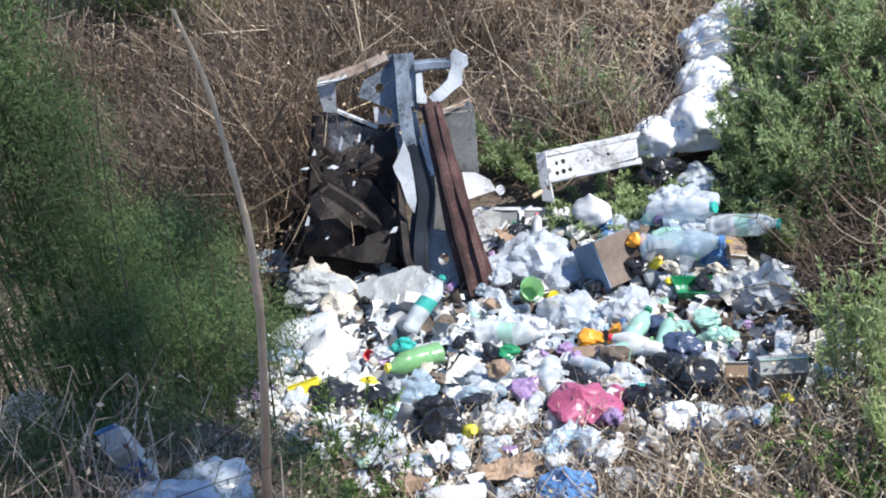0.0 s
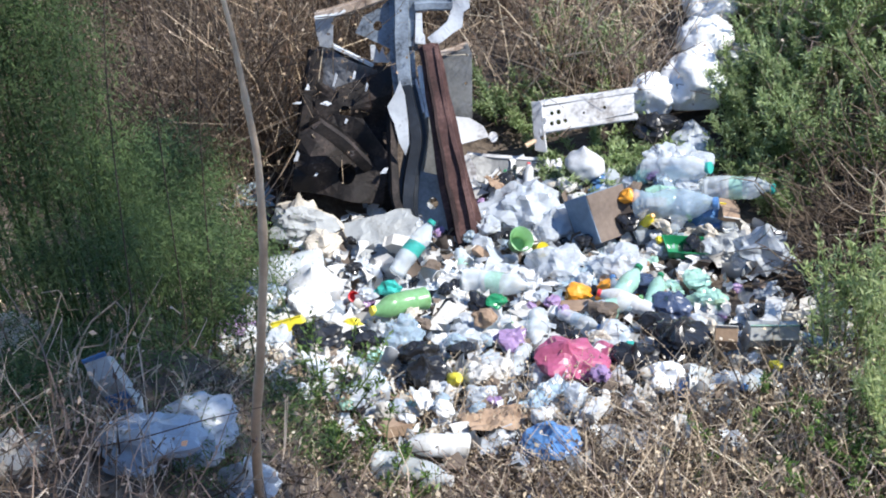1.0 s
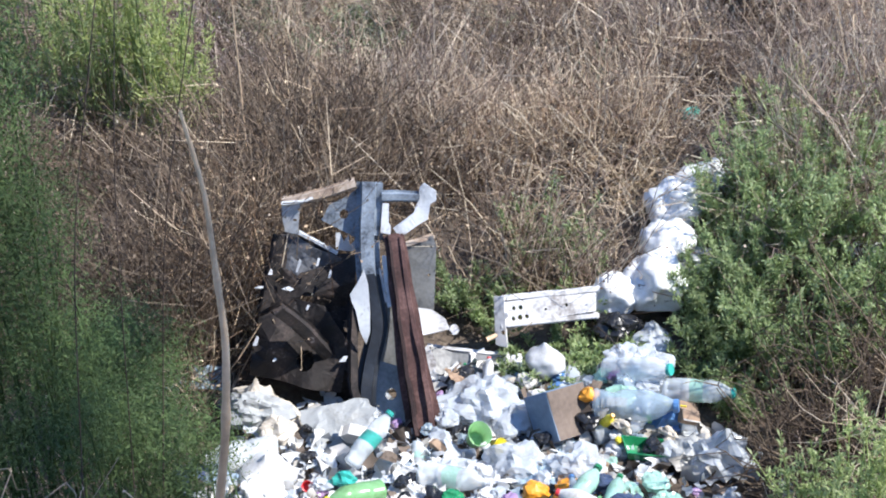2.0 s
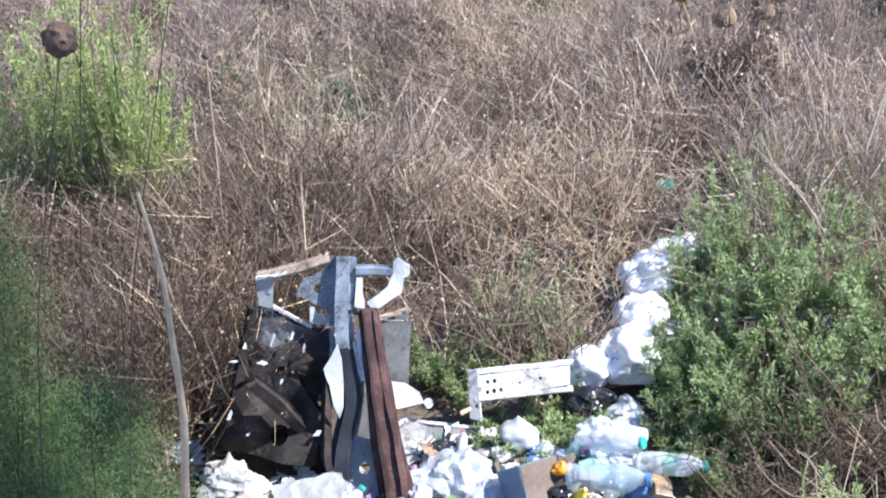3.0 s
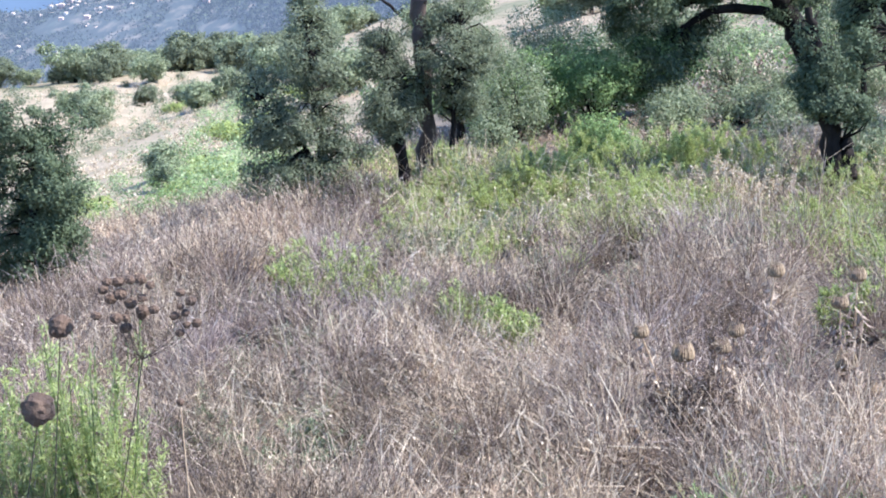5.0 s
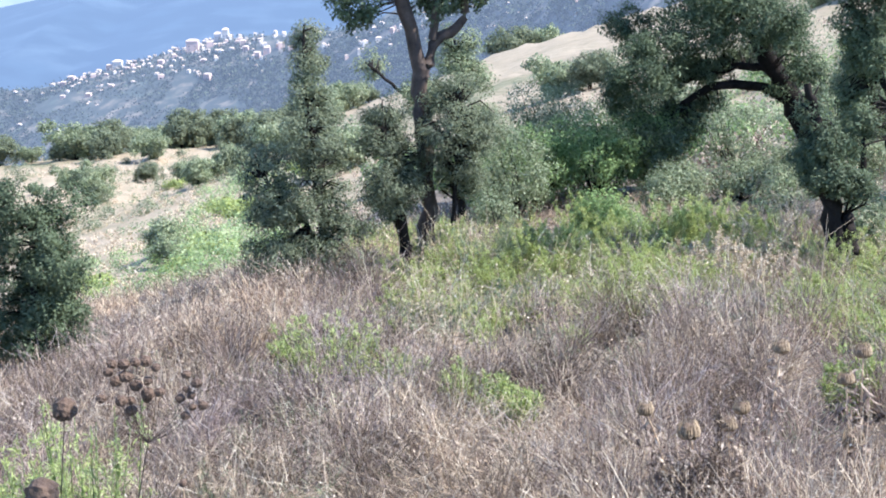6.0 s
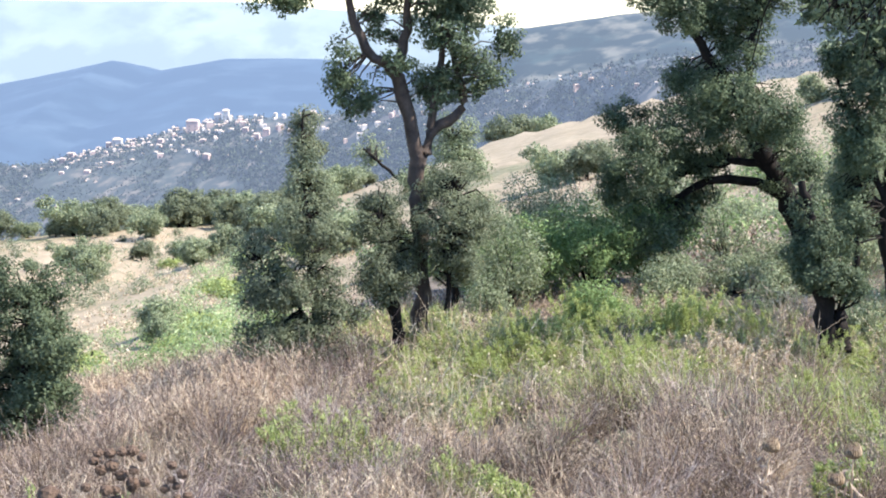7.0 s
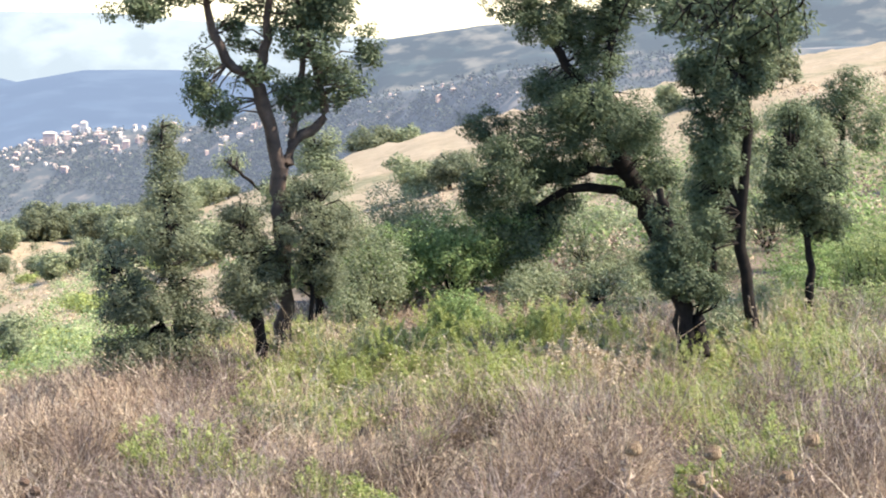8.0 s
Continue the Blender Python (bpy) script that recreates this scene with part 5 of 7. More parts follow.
def bag(at, size, mat, label, seed, name="plastic_bag", crumple=0.38, flat=0.62, knot=True, soft=False):
    """Crumpled bag: a creased, sagging ball with a twisted neck."""
    rng = random.Random(seed)
    bm = bmesh.new()
    bmesh.ops.create_icosphere(bm, subdivisions=3 if size < 0.2 else 4, radius=1.0)
    off = Vector((seed * 1.7, seed * 0.6, -seed))
    for v in bm.verts:
        p = v.co.copy()
        c = noise.ridged_multi_fractal(p * 1.3 + off, 1.0, 2.1, 4, 0.9, 2.0) - 1.1
        w = noise.fractal(p * 0.9 - off, 1.0, 2.0, 2)
        v.co = p * (0.8 + crumple * 0.45 * c + (0.22 if soft else 0.35) * w)
        if knot and p.z > 0.72:
            k = (p.z - 0.72) / 0.28
            v.co.x *= 1 - 0.75 * k
            v.co.y *= 1 - 0.75 * k
            v.co.z += 0.35 * k * k
        v.co.z = max(v.co.z * flat, -0.42)
    sx, sy = rng.uniform(0.85, 1.2), rng.uniform(0.75, 1.05)
    bmesh.ops.transform(bm, matrix=Matrix.Diagonal((size * sx * 0.5, size * sy * 0.5, size * 0.5, 1)), verts=bm.verts)
    ob = part(name, bm, mat, None, smooth=soft)
    ob.matrix_basis = at if isinstance(at, Matrix) else Matrix.Translation(at)
    return tagged(ob, label, "bag", "bags in the dump")


def sheet(at, w, h, mat, label, seed, name="plastic_sheet", amp=0.3):
    """Creased sheet lying loosely."""
    bm = bmesh.new()
    n = 16
    bmesh.ops.create_grid(bm, x_segments=n, y_segments=n, size=0.5)
    for v in bm.verts:
        p = Vector((v.co.x * 3, v.co.y * 3, seed * 2.3))
        v.co.z = amp * (noise.ridged_multi_fractal(p, 1.0, 2.2, 3, 0.9, 2.0) - 1.0) * 0.4
        v.co.x *= w * (1 + 0.25 * noise.noise(p * 1.7))
        v.co.y *= h * (1 + 0.25 * noise.noise(p * 1.3 + Vector((5, 1, 0))))
        v.co.z *= min(w, h)
    bmesh.ops.solidify(bm, geom=bm.faces[:], thickness=0.002)
    ob = part(name, bm, mat, None)
    ob.matrix_basis = at if isinstance(at, Matrix) else Matrix.Translation(at)
    return tagged(ob, label, "sheet", "sheets in the dump")


def panel_bm(w, h, t, bev=0.004, seed=None, warp=0.0):
    bm = bmesh.new()
    bmesh.ops.create_cube(bm, size=1.0)
    bmesh.ops.transform(bm, matrix=Matrix.Diagonal((w, t, h, 1)), verts=bm.verts)
    if warp:
        bmesh.ops.subdivide_edges(bm, edges=bm.edges[:], cuts=4, use_grid_fill=True)
        for v in bm.verts:
            v.co.y += warp * noise.noise(v.co * 5 + Vector((seed, 0, 0)))
    elif bev:
        bmesh.ops.bevel(bm, geom=bm.edges[:], offset=min(bev, t * 0.4), segments=1, affect="EDGES")
    return bm


def open_box(at, w, d, h, outer, side, label, seed=0, flaps=True, name="cardboard_box"):
    """Cardboard box with four walls, a floor and bent flaps."""
    ob = thing(name, at, label, "box")
    for k, (ww, off, rz, mt) in enumerate(((w, (0, -d / 2, h / 2), 0, outer), (w, (0, d / 2, h / 2), 0, outer), (d, (-w / 2, 0, h / 2), 90, side), (d, (w / 2, 0, h / 2), 90, outer))):
        p = part("wall", panel_bm(ww, h, 0.005, 0, seed + k, 0.012), mt, ob)
        p.matrix_basis = pose(*off, 0, 0, rz)
        if flaps:
            f = part("flap", panel_bm(ww * 0.95, h * 0.4, 0.004, 0, seed + k + 9, 0.01), mt, ob)
            f.matrix_basis = pose(*off, 0, 0, rz) @ pose(0, 0, h / 2, (-1 if k in (0, 3) else 1) * (-50 - 20 * k), 0, 0) @ pose(0, 0, h * 0.2)
    p = part("floor", panel_bm(w, d, 0.005, 0), outer, ob)
    p.matrix_basis = pose(0, 0, 0.003, 90, 0, 0)
    if not flaps:
        p = part("lid", panel_bm(w, d, 0.005, 0), side, ob)
        p.matrix_basis = pose(0, 0, h, 90, 0, 0)
    return ob


def carton(at, w, d, h, front, side, label, band=None):
    """Drink carton with a folded top and a printed band."""
    ob = thing("drink_carton", at, label, "carton", "cartons in the dump")
    bm = bmesh.new()
    z0 = h * 0.8
    low = [bm.verts.new((x * w / 2, y * d / 2, 0)) for x, y in ((-1, -1), (1, -1), (1, 1), (-1, 1))]
    up = [bm.verts.new((x * w / 2, y * d / 2, z0)) for x, y in ((-1, -1), (1, -1), (1, 1), (-1, 1))]
    top = [bm.verts.new((x * w / 2, 0, h)) for x in (-1, 1)]
    bm.faces.new(low[::-1])
    for k in range(4):
        bm.faces.new((low[k], low[(k + 1) % 4], up[(k + 1) % 4], up[k]))
    bm.faces.new((up[0], up[1], top[1], top[0]))
    bm.faces.new((up[2], up[3], top[0], top[1]))
    bm.faces.new((up[1], up[2], top[1]))
    bm.faces.new((up[3], up[0], top[0]))
    bmesh.ops.bevel(bm, geom=bm.edges[:], offset=0.002, segments=1, affect="EDGES")
    part("body", bm, front, ob)
    fin = part("fold", panel_bm(w, h * 0.07, 0.004, 0.001), side, ob)
    fin.location = (0, 0, h * 1.02)
    if band:
        b = part("printed_band", panel_bm(w * 0.9, h * 0.3, 0.003, 0), band, ob)
        b.location = (0, -d / 2 - 0.002, h * 0.35)
    return ob


def cup(at, r, h, mat, label, name="plastic_cup", category="cup"):
    ob = part(name, dent(turned([(r * 0.7, 0.004), (r * 0.72, 0), (r, h), (r * 1.06, h), (r * 1.06, h * 0.96), (r * 0.97, h * 0.97), (r * 0.68, 0.01), (r * 0.3, 0.01)], 16), r * 0.12, r * 50), mat, None, smooth=True)
    ob.matrix_basis = at if isinstance(at, Matrix) else Matrix.Translation(at)
    return tagged(ob, label, category, "cups in the dump")


def tin(at, r, h, mat, label):
    ob = thing("drink_can", at, label, "can", "cans in the dump")
    part("body", dent(turned([(r * 0.8, 0), (r, h * 0.06), (r, h * 0.9), (r * 0.82, h * 0.97)], 16), r * 0.18, h * 10), mat, ob, smooth=True)
    part("lid", turned([(r * 0.84, h * 0.965), (r * 0.84, h), (r * 0.76, h), (r * 0.74, h * 0.975), (r * 0.1, h * 0.975)], 16), PL["can"], ob)
    return ob


def tray(at, w, d, h, mat, label):
    ob = thing("plastic_tray", at, label, "tray")
    bm = bmesh.new()
    sets = [(1, h), (1.06, h), (1.06, h * 0.9), (0.99, h * 0.9), (0.82, 0), ]
    rings = [[bm.verts.new((x * w / 2 * s, y * d / 2 * s, z)) for x, y in ((-1, -1), (1, -1), (1, 1), (-1, 1))] for s, z in sets]
    inner = [bm.verts.new((x * w / 2 * 0.79, y * d / 2 * 0.79, 0.006)) for x, y in ((-1, -1), (1, -1), (1, 1), (-1, 1))]
    for a, b in zip(rings, rings[1:]):
        for k in range(4):
            bm.faces.new((a[k], a[(k + 1) % 4], b[(k + 1) % 4], b[k]))
    bm.faces.new(rings[-1])
    for k in range(4):
        bm.faces.new((rings[0][k], inner[k], inner[(k + 1) % 4], rings[0][(k + 1) % 4]))
    bm.faces.new(inner)
    bmesh.ops.recalc_face_normals(bm, faces=bm.faces[:])
    part("body", bm, mat, ob)
    return ob


# ---- the wrecked car body ----
CAR = {
    "paint": solid("blue_grey_car_paint", [(0.34, (0.05, 0.055, 0.065)), (0.46, (0.18, 0.21, 0.25)), (0.58, (0.26, 0.305, 0.36)), (0.75, (0.40, 0.44, 0.48))], 9, 0.45, 0.1, 0.15, 30),
    # Dark blue made near-black; the lower pillar's shade is in this colour.
    "navy": solid("shade_dark_car_paint", [(0.3, (0.003, 0.004, 0.006)), (0.5, (0.007, 0.010, 0.016)), (0.75, (0.02, 0.027, 0.04))], 6, 0.5, 0.1, 0.15, 30),
    "rust": solid("rusted_steel", [(0.3, (0.035, 0.018, 0.016)), (0.5, (0.085, 0.042, 0.038)), (0.7, (0.20, 0.115, 0.10))], 9, 0.8, 0.2, 0.5, 40),
    "dark": solid("dark_mottled_steel", [(0.3, (0.006, 0.005, 0.005)), (0.5, (0.017, 0.013, 0.012)), (0.64, (0.05, 0.036, 0.032)), (0.76, (0.35, 0.32, 0.31))], 9, 0.85, 0.0, 0.6, 25),
    "white": solid("weathered_white_steel", [(0.34, (0.22, 0.20, 0.19)), (0.46, (0.55, 0.54, 0.54)), (0.8, (0.72, 0.72, 0.72))], 5, 0.45, 0, 0.2, 30),
    "grey": solid("bare_grey_steel", [(0.3, (0.10, 0.10, 0.10)), (0.5, (0.23, 0.23, 0.225)), (0.8, (0.40, 0.40, 0.39))], 6, 0.5, 0.2, 0.2, 30),
    "pale": solid("bare_pale_steel", [(0.34, (0.28, 0.28, 0.28)), (0.46, (0.60, 0.62, 0.65)), (0.8, (0.76, 0.78, 0.80))], 7, 0.4, 0, 0.2, 30),
    "light": solid("light_grey_steel", [(0.3, (0.26, 0.27, 0.30)), (0.5, (0.45, 0.47, 0.50)), (0.8, (0.62, 0.63, 0.65))], 7, 0.5, 0, 0.3, 30),
    "slate": solid("slate_grey_steel", [(0.3, (0.035, 0.036, 0.042)), (0.5, (0.10, 0.105, 0.12)), (0.75, (0.22, 0.23, 0.25))], 8, 0.6, 0.1, 0.5, 25),
    "rust_dark": solid("dark_rusted_steel", [(0.3, (0.012, 0.007, 0.007)), (0.5, (0.035, 0.018, 0.017)), (0.7, (0.10, 0.06, 0.055))], 9, 0.8, 0.2, 0.5, 40),
    "trim": solid("peeling_tan_trim", [(0.3, (0.16, 0.10, 0.07)), (0.5, (0.40, 0.31, 0.24)), (0.8, (0.66, 0.60, 0.54))], 8, 0.7, 0, 0.3, 40),
}
CAR_AT = Vector((-0.760, 6.40, -3.240))
wreck = thing("car_wreck", CAR_AT, "cut-up rusty blue-grey car body with bare pillars and rails", "car")


def channel(name, path, w, d, mat, label="", lip=0.25, face=(0, -1, 0.2), taper=1.0, seed=0, k=14):
    """Pressed steel rail: a U section with lips, bent along a path."""
    P = curve_path([Vector(p) - CAR_AT for p in path], k)
    sec = [(-0.5 - lip, 0.0), (-0.5, 0.0), (-0.42, -1.0), (0.42, -1.0), (0.5, 0.0), (0.5 + lip, 0.0)]
    sec = sec + [(x * 0.93, y * 0.94 + 0.05) for x, y in sec[::-1]]
    f = np.array(face, float)
    bm = bmesh.new()
    rings = []
    for n, p in enumerate(P):
        t = P[min(n + 1, k - 1)] - P[max(n - 1, 0)]
        t = t / np.linalg.norm(t)
        a = np.cross(t, f)
        a /= np.linalg.norm(a)
        b = np.cross(a, t)
        s = 1 + (taper - 1) * n / (k - 1)
        j = noise.noise_vector(Vector(p) * 6 + Vector((seed, 0, 0))) * 0.008
        rings.append([bm.verts.new(Vector(p + a * x * w * s - b * y * d * s) + j) for x, y in sec])
    for r0, r1 in zip(rings, rings[1:]):
        for i in range(len(sec)):
            bm.faces.new((r0[i], r0[(i + 1) % len(sec)], r1[(i + 1) % len(sec)], r1[i]))
    bm.faces.new(rings[0][::-1])
    bm.faces.new(rings[-1])
    bmesh.ops.recalc_face_normals(bm, faces=bm.faces[:])
    return part(name, bm, mat, wreck, label)


def plate(name, corners, mat, holes=(), thick=0.006, label="", warp=0.012, seed=0, owner=None):
    """Sheet-steel plate with round holes: corners run round it; holes are (u, v, r) along its first edges."""
    C = [Vector(c) - CAR_AT for c in corners]
    o, u = C[0], (C[1] - C[0]).normalized()
    nrm = u.cross(C[-1] - C[0]).normalized()
    v = nrm.cross(u)
    bm = bmesh.new()
    edges = []

    def loop(pts):
        vs = [bm.verts.new(p) for p in pts]
        for a, b in zip(vs, vs[1:] + vs[:1]):
            edges.append(bm.edges.new((a, b)))

    fine = []
    for a, b in zip(C, C[1:] + C[:1]):
        fine += [a.lerp(b, s / 4) for s in range(4)]
    loop([Vector(((p - o).dot(u), (p - o).dot(v), 0)) for p in fine])
    for hu, hv, r in holes:
        loop([Vector((hu + r * math.cos(t), hv + r * 1.15 * math.sin(t), 0)) for t in (2 * math.pi * i / 12 for i in range(12))])
    bmesh.ops.triangle_fill(bm, edges=edges, use_beauty=True)
    bmesh.ops.subdivide_edges(bm, edges=[e for e in bm.edges if e.calc_length() > 0.06], cuts=2)
    bmesh.ops.triangulate(bm, faces=bm.faces[:])
    top = bmesh.ops.extrude_face_region(bm, geom=bm.faces[:])
    for g in top["geom"]:
        if isinstance(g, bmesh.types.BMVert):
            g.co.z += thick
    for w in bm.verts:
        z = w.co.z + warp * noise.noise(Vector((w.co.x * 5, w.co.y * 5, seed)))
        w.co = o + u * w.co.x + v * w.co.y + nrm * z
    bmesh.ops.recalc_face_normals(bm, faces=bm.faces[:])
    return part(name, bm, mat, owner or wreck, label)


plate("bracket_plate", [(-1.070, 6.69, -2.360), (-0.910, 6.67, -2.440), (-0.800, 6.66, -2.470), (-0.770, 6.67, -2.430), (-0.770, 6.76, -2.190), (-0.880, 6.75, -2.200), (-0.940, 6.73, -2.250), (-1.030, 6.72, -2.290)], CAR["paint"], [(0.085, 0.075, 0.022), (0.2, 0.19, 0.011)], 0.012, "", 0.02, 1)
channel("pillar", [(-0.830, 6.52, -2.640), (-0.840, 6.58, -2.520), (-0.840, 6.69, -2.340), (-0.840, 6.77, -2.190)], 0.075, 0.05, CAR["paint"], "blue-grey door pillar", 0.3, (0.1, -1, 0.3), 1.0, 1)
plate("pillar_step", [(-0.780, 6.66, -2.410), (-0.730, 6.66, -2.420), (-0.730, 6.68, -2.380), (-0.740, 6.68, -2.370), (-0.740, 6.72, -2.280), (-0.770, 6.72, -2.280)], CAR["pale"], (), 0.02, "pale worn step", 0.006, 2)
# Solid dark plate; its colour stands in for the darkness of a slot.
plate("pillar_step", [(-0.830, 6.62, -2.430), (-0.760, 6.62, -2.430), (-0.760, 6.63, -2.410), (-0.830, 6.63, -2.410)], CAR["navy"], (), 0.012, "dark plate in place of a slot", 0.004, 2)
channel("lower_pillar", [(-0.820, 6.10, -3.090), (-0.840, 6.21, -2.960), (-0.800, 6.29, -2.860), (-0.780, 6.36, -2.770), (-0.800, 6.44, -2.670), (-0.830, 6.52, -2.570)], 0.06, 0.05, CAR["navy"], "dark blue lower pillar with its shade in the paint", 0.3, (0.1, -1, 0.3), 1.05, 21)
plate("inner_skin", [(-0.829, 6.271, -2.804), (-0.810, 6.290, -2.746), (-0.810, 6.329, -2.650), (-0.819, 6.377, -2.525), (-0.839, 6.406, -2.457), (-0.868, 6.377, -2.515), (-0.906, 6.358, -2.573), (-0.897, 6.348, -2.611), (-0.877, 6.329, -2.650), (-0.858, 6.290, -2.737)], CAR["pale"], (), 0.006, "torn white inner skin", 0.02, 3)
plate("mauve_panel", [(-0.810, 6.37, -2.980), (-0.660, 6.36, -3.020), (-0.660, 6.45, -2.840), (-0.690, 6.53, -2.660), (-0.740, 6.58, -2.560), (-0.770, 6.55, -2.620), (-0.750, 6.49, -2.750), (-0.760, 6.41, -2.900)], CAR["grey"], (), 0.008, "dull mauve-grey inner panel", 0.02, 4)
plate("foot_plate", [(-0.840, 6.07, -3.140), (-0.610, 6.06, -3.160), (-0.630, 6.20, -3.050), (-0.650, 6.30, -2.960), (-0.790, 6.32, -2.930), (-0.830, 6.20, -3.030)], CAR["grey"], [(0.115, 0.17, 0.027), (0.06, 0.1, 0.01), (0.17, 0.24, 0.01)], 0.012, "grey foot plate with a round hole", 0.015, 8)
channel("rail", [(-0.530, 5.99, -3.150), (-0.600, 6.20, -2.910), (-0.650, 6.40, -2.670), (-0.710, 6.62, -2.400)], 0.115, 0.05, CAR["rust"], "rust-brown sill rail", 0.28, (0.1, -1, 0.35), 0.55, 2)
channel("rail_rib", [(-0.490, 5.96, -3.120), (-0.550, 6.17, -2.890), (-0.620, 6.38, -2.660), (-0.680, 6.60, -2.400)], 0.03, 0.03, CAR["rust"], "worn raised rib", 0.3, (0.1, -1, 0.35), 0.6, 22)
channel("rail_rib", [(-0.570, 5.96, -3.110), (-0.630, 6.17, -2.880), (-0.680, 6.38, -2.660), (-0.730, 6.60, -2.410)], 0.022, 0.03, CAR["rust_dark"], "dark raised rib", 0.3, (0.1, -1, 0.35), 0.6, 23)
channel("flange", [(-0.720, 6.42, -2.690), (-0.740, 6.51, -2.600), (-0.760, 6.60, -2.510)], 0.018, 0.02, CAR["pale"], "bare pale weld flange", 0.3, (0.1, -1, 0.3), 0.8, 3)
channel("flange", [(-0.740, 6.45, -2.680), (-0.760, 6.51, -2.620), (-0.780, 6.57, -2.560)], 0.01, 0.015, CAR["pale"], "thin pale weld flange", 0.3, (0.1, -1, 0.3), 0.8, 31)
channel("bracket_arm", [(-0.770, 6.74, -2.250), (-0.690, 6.75, -2.250), (-0.590, 6.75, -2.260)], 0.038, 0.03, CAR["paint"], "", 0.3, (0, -1, 0.3), 0.9, 4)
plate("bracket_claw", [(-0.720, 6.69, -2.400), (-0.690, 6.68, -2.440), (-0.650, 6.69, -2.420), (-0.590, 6.70, -2.380), (-0.550, 6.71, -2.360), (-0.540, 6.74, -2.290), (-0.510, 6.74, -2.270), (-0.510, 6.76, -2.230), (-0.570, 6.77, -2.190), (-0.590, 6.76, -2.210), (-0.600, 6.74, -2.280), (-0.620, 6.72, -2.330), (-0.660, 6.71, -2.360)], CAR["pale"], (), 0.016, "pale torn claw", 0.045, 5)
channel("roof_strut", [(-1.260, 6.70, -2.270), (-1.180, 6.71, -2.260), (-1.050, 6.73, -2.230), (-0.900, 6.76, -2.190)], 0.04, 0.03, CAR["trim"], "peeling tan strut", 0.2, (0, -1, 0.4), 1.0, 6)
channel("strut_edge", [(-1.260, 6.67, -2.260), (-1.160, 6.68, -2.250), (-1.070, 6.71, -2.230)], 0.014, 0.012, CAR["pale"], "bare white edge", 0.2, (0, -1, 0.4), 1.0, 61)
plate("frame_post", [(-1.250, 6.68, -2.420), (-1.190, 6.68, -2.440), (-1.170, 6.70, -2.270), (-1.260, 6.70, -2.270), (-1.260, 6.69, -2.340)], CAR["light"], (), 0.01, "light grey bent post", 0.02, 7)
channel("frame_edge", [(-1.220, 6.70, -2.410), (-1.160, 6.69, -2.450), (-1.080, 6.67, -2.490), (-1.000, 6.66, -2.530)], 0.018, 0.015, CAR["pale"], "pale bent edge", 0.2, (0, -1, 0.3), 0.8, 7)
plate("torn_edge", [(-1.000, 6.64, -2.500), (-0.900, 6.64, -2.510), (-0.890, 6.65, -2.470), (-0.910, 6.66, -2.460), (-0.930, 6.65, -2.480), (-0.940, 6.67, -2.430), (-0.960, 6.65, -2.460), (-0.980, 6.67, -2.420), (-1.000, 6.67, -2.420)], CAR["light"], (), 0.006, "jagged torn edge", 0.03, 9)
plate("inner_panel", [(-1.410, 6.37, -3.030), (-0.880, 6.30, -3.200), (-0.890, 6.43, -2.970), (-0.910, 6.54, -2.780), (-0.900, 6.68, -2.540), (-1.000, 6.67, -2.540), (-1.230, 6.72, -2.440), (-1.280, 6.71, -2.450), (-1.340, 6.63, -2.590), (-1.400, 6.50, -2.810)], CAR["dark"], [(0.2, 0.24, 0.045), (0.38, 0.36, 0.03), (0.14, 0.42, 0.03)], 0.012, "black mottled inner panel", 0.09, 3)
plate("quarter_panel", [(-1.270, 6.60, -2.720), (-1.120, 6.60, -2.740), (-0.960, 6.63, -2.660), (-0.980, 6.67, -2.560), (-1.090, 6.68, -2.520), (-1.220, 6.70, -2.450), (-1.280, 6.70, -2.460), (-1.280, 6.64, -2.610)], CAR["slate"], [(0.12, 0.06, 0.02)], 0.01, "crumpled slate-grey quarter panel", 0.07, 13)
plate("wheel_arch", [(-1.400, 6.25, -2.980), (-0.960, 6.22, -3.060), (-0.920, 6.35, -2.850), (-1.040, 6.43, -2.690), (-1.200, 6.44, -2.660), (-1.350, 6.39, -2.740)], CAR["dark"], [(0.25, 0.12, 0.045)], 0.012, "dark crumpled wheel arch", 0.12, 4)
channel("dark_brace", [(-1.230, 6.20, -2.550), (-1.090, 6.28, -2.760), (-0.940, 6.42, -3.110)], 0.06, 0.04, CAR["dark"], "dark rusty brace", 0.2, (0, -1, 0.4), 1.0, 8)
channel("dark_brace", [(-1.380, 6.40, -3.090), (-1.370, 6.52, -2.820), (-1.280, 6.70, -2.450)], 0.05, 0.05, CAR["dark"], "black bent frame", 0.2, (0.2, -1, 0.2), 1.0, 9)
channel("door_seal", [(-0.800, 6.08, -3.080), (-0.890, 6.17, -3.000), (-0.910, 6.35, -2.850), (-0.910, 6.50, -2.710)], 0.04, 0.05, CAR["dark"], "black rubber-lined edge", 0.2, (0.3, -1, 0.2), 1.0, 10)
plate("torn_shred", [(-1.190, 6.54, -2.570), (-1.180, 6.54, -2.570), (-1.160, 6.56, -2.520), (-1.170, 6.57, -2.510)], CAR["light"], (), 0.004, "", 0.02, 40)
plate("torn_shred", [(-1.250, 6.46, -2.620), (-1.210, 6.46, -2.630), (-1.190, 6.48, -2.620), (-1.220, 6.49, -2.620)], CAR["light"], (), 0.004, "", 0.02, 41)
plate("torn_shred", [(-1.030, 6.52, -2.590), (-1.020, 6.52, -2.590), (-1.010, 6.54, -2.570), (-1.020, 6.55, -2.560)], CAR["light"], (), 0.004, "", 0.02, 42)
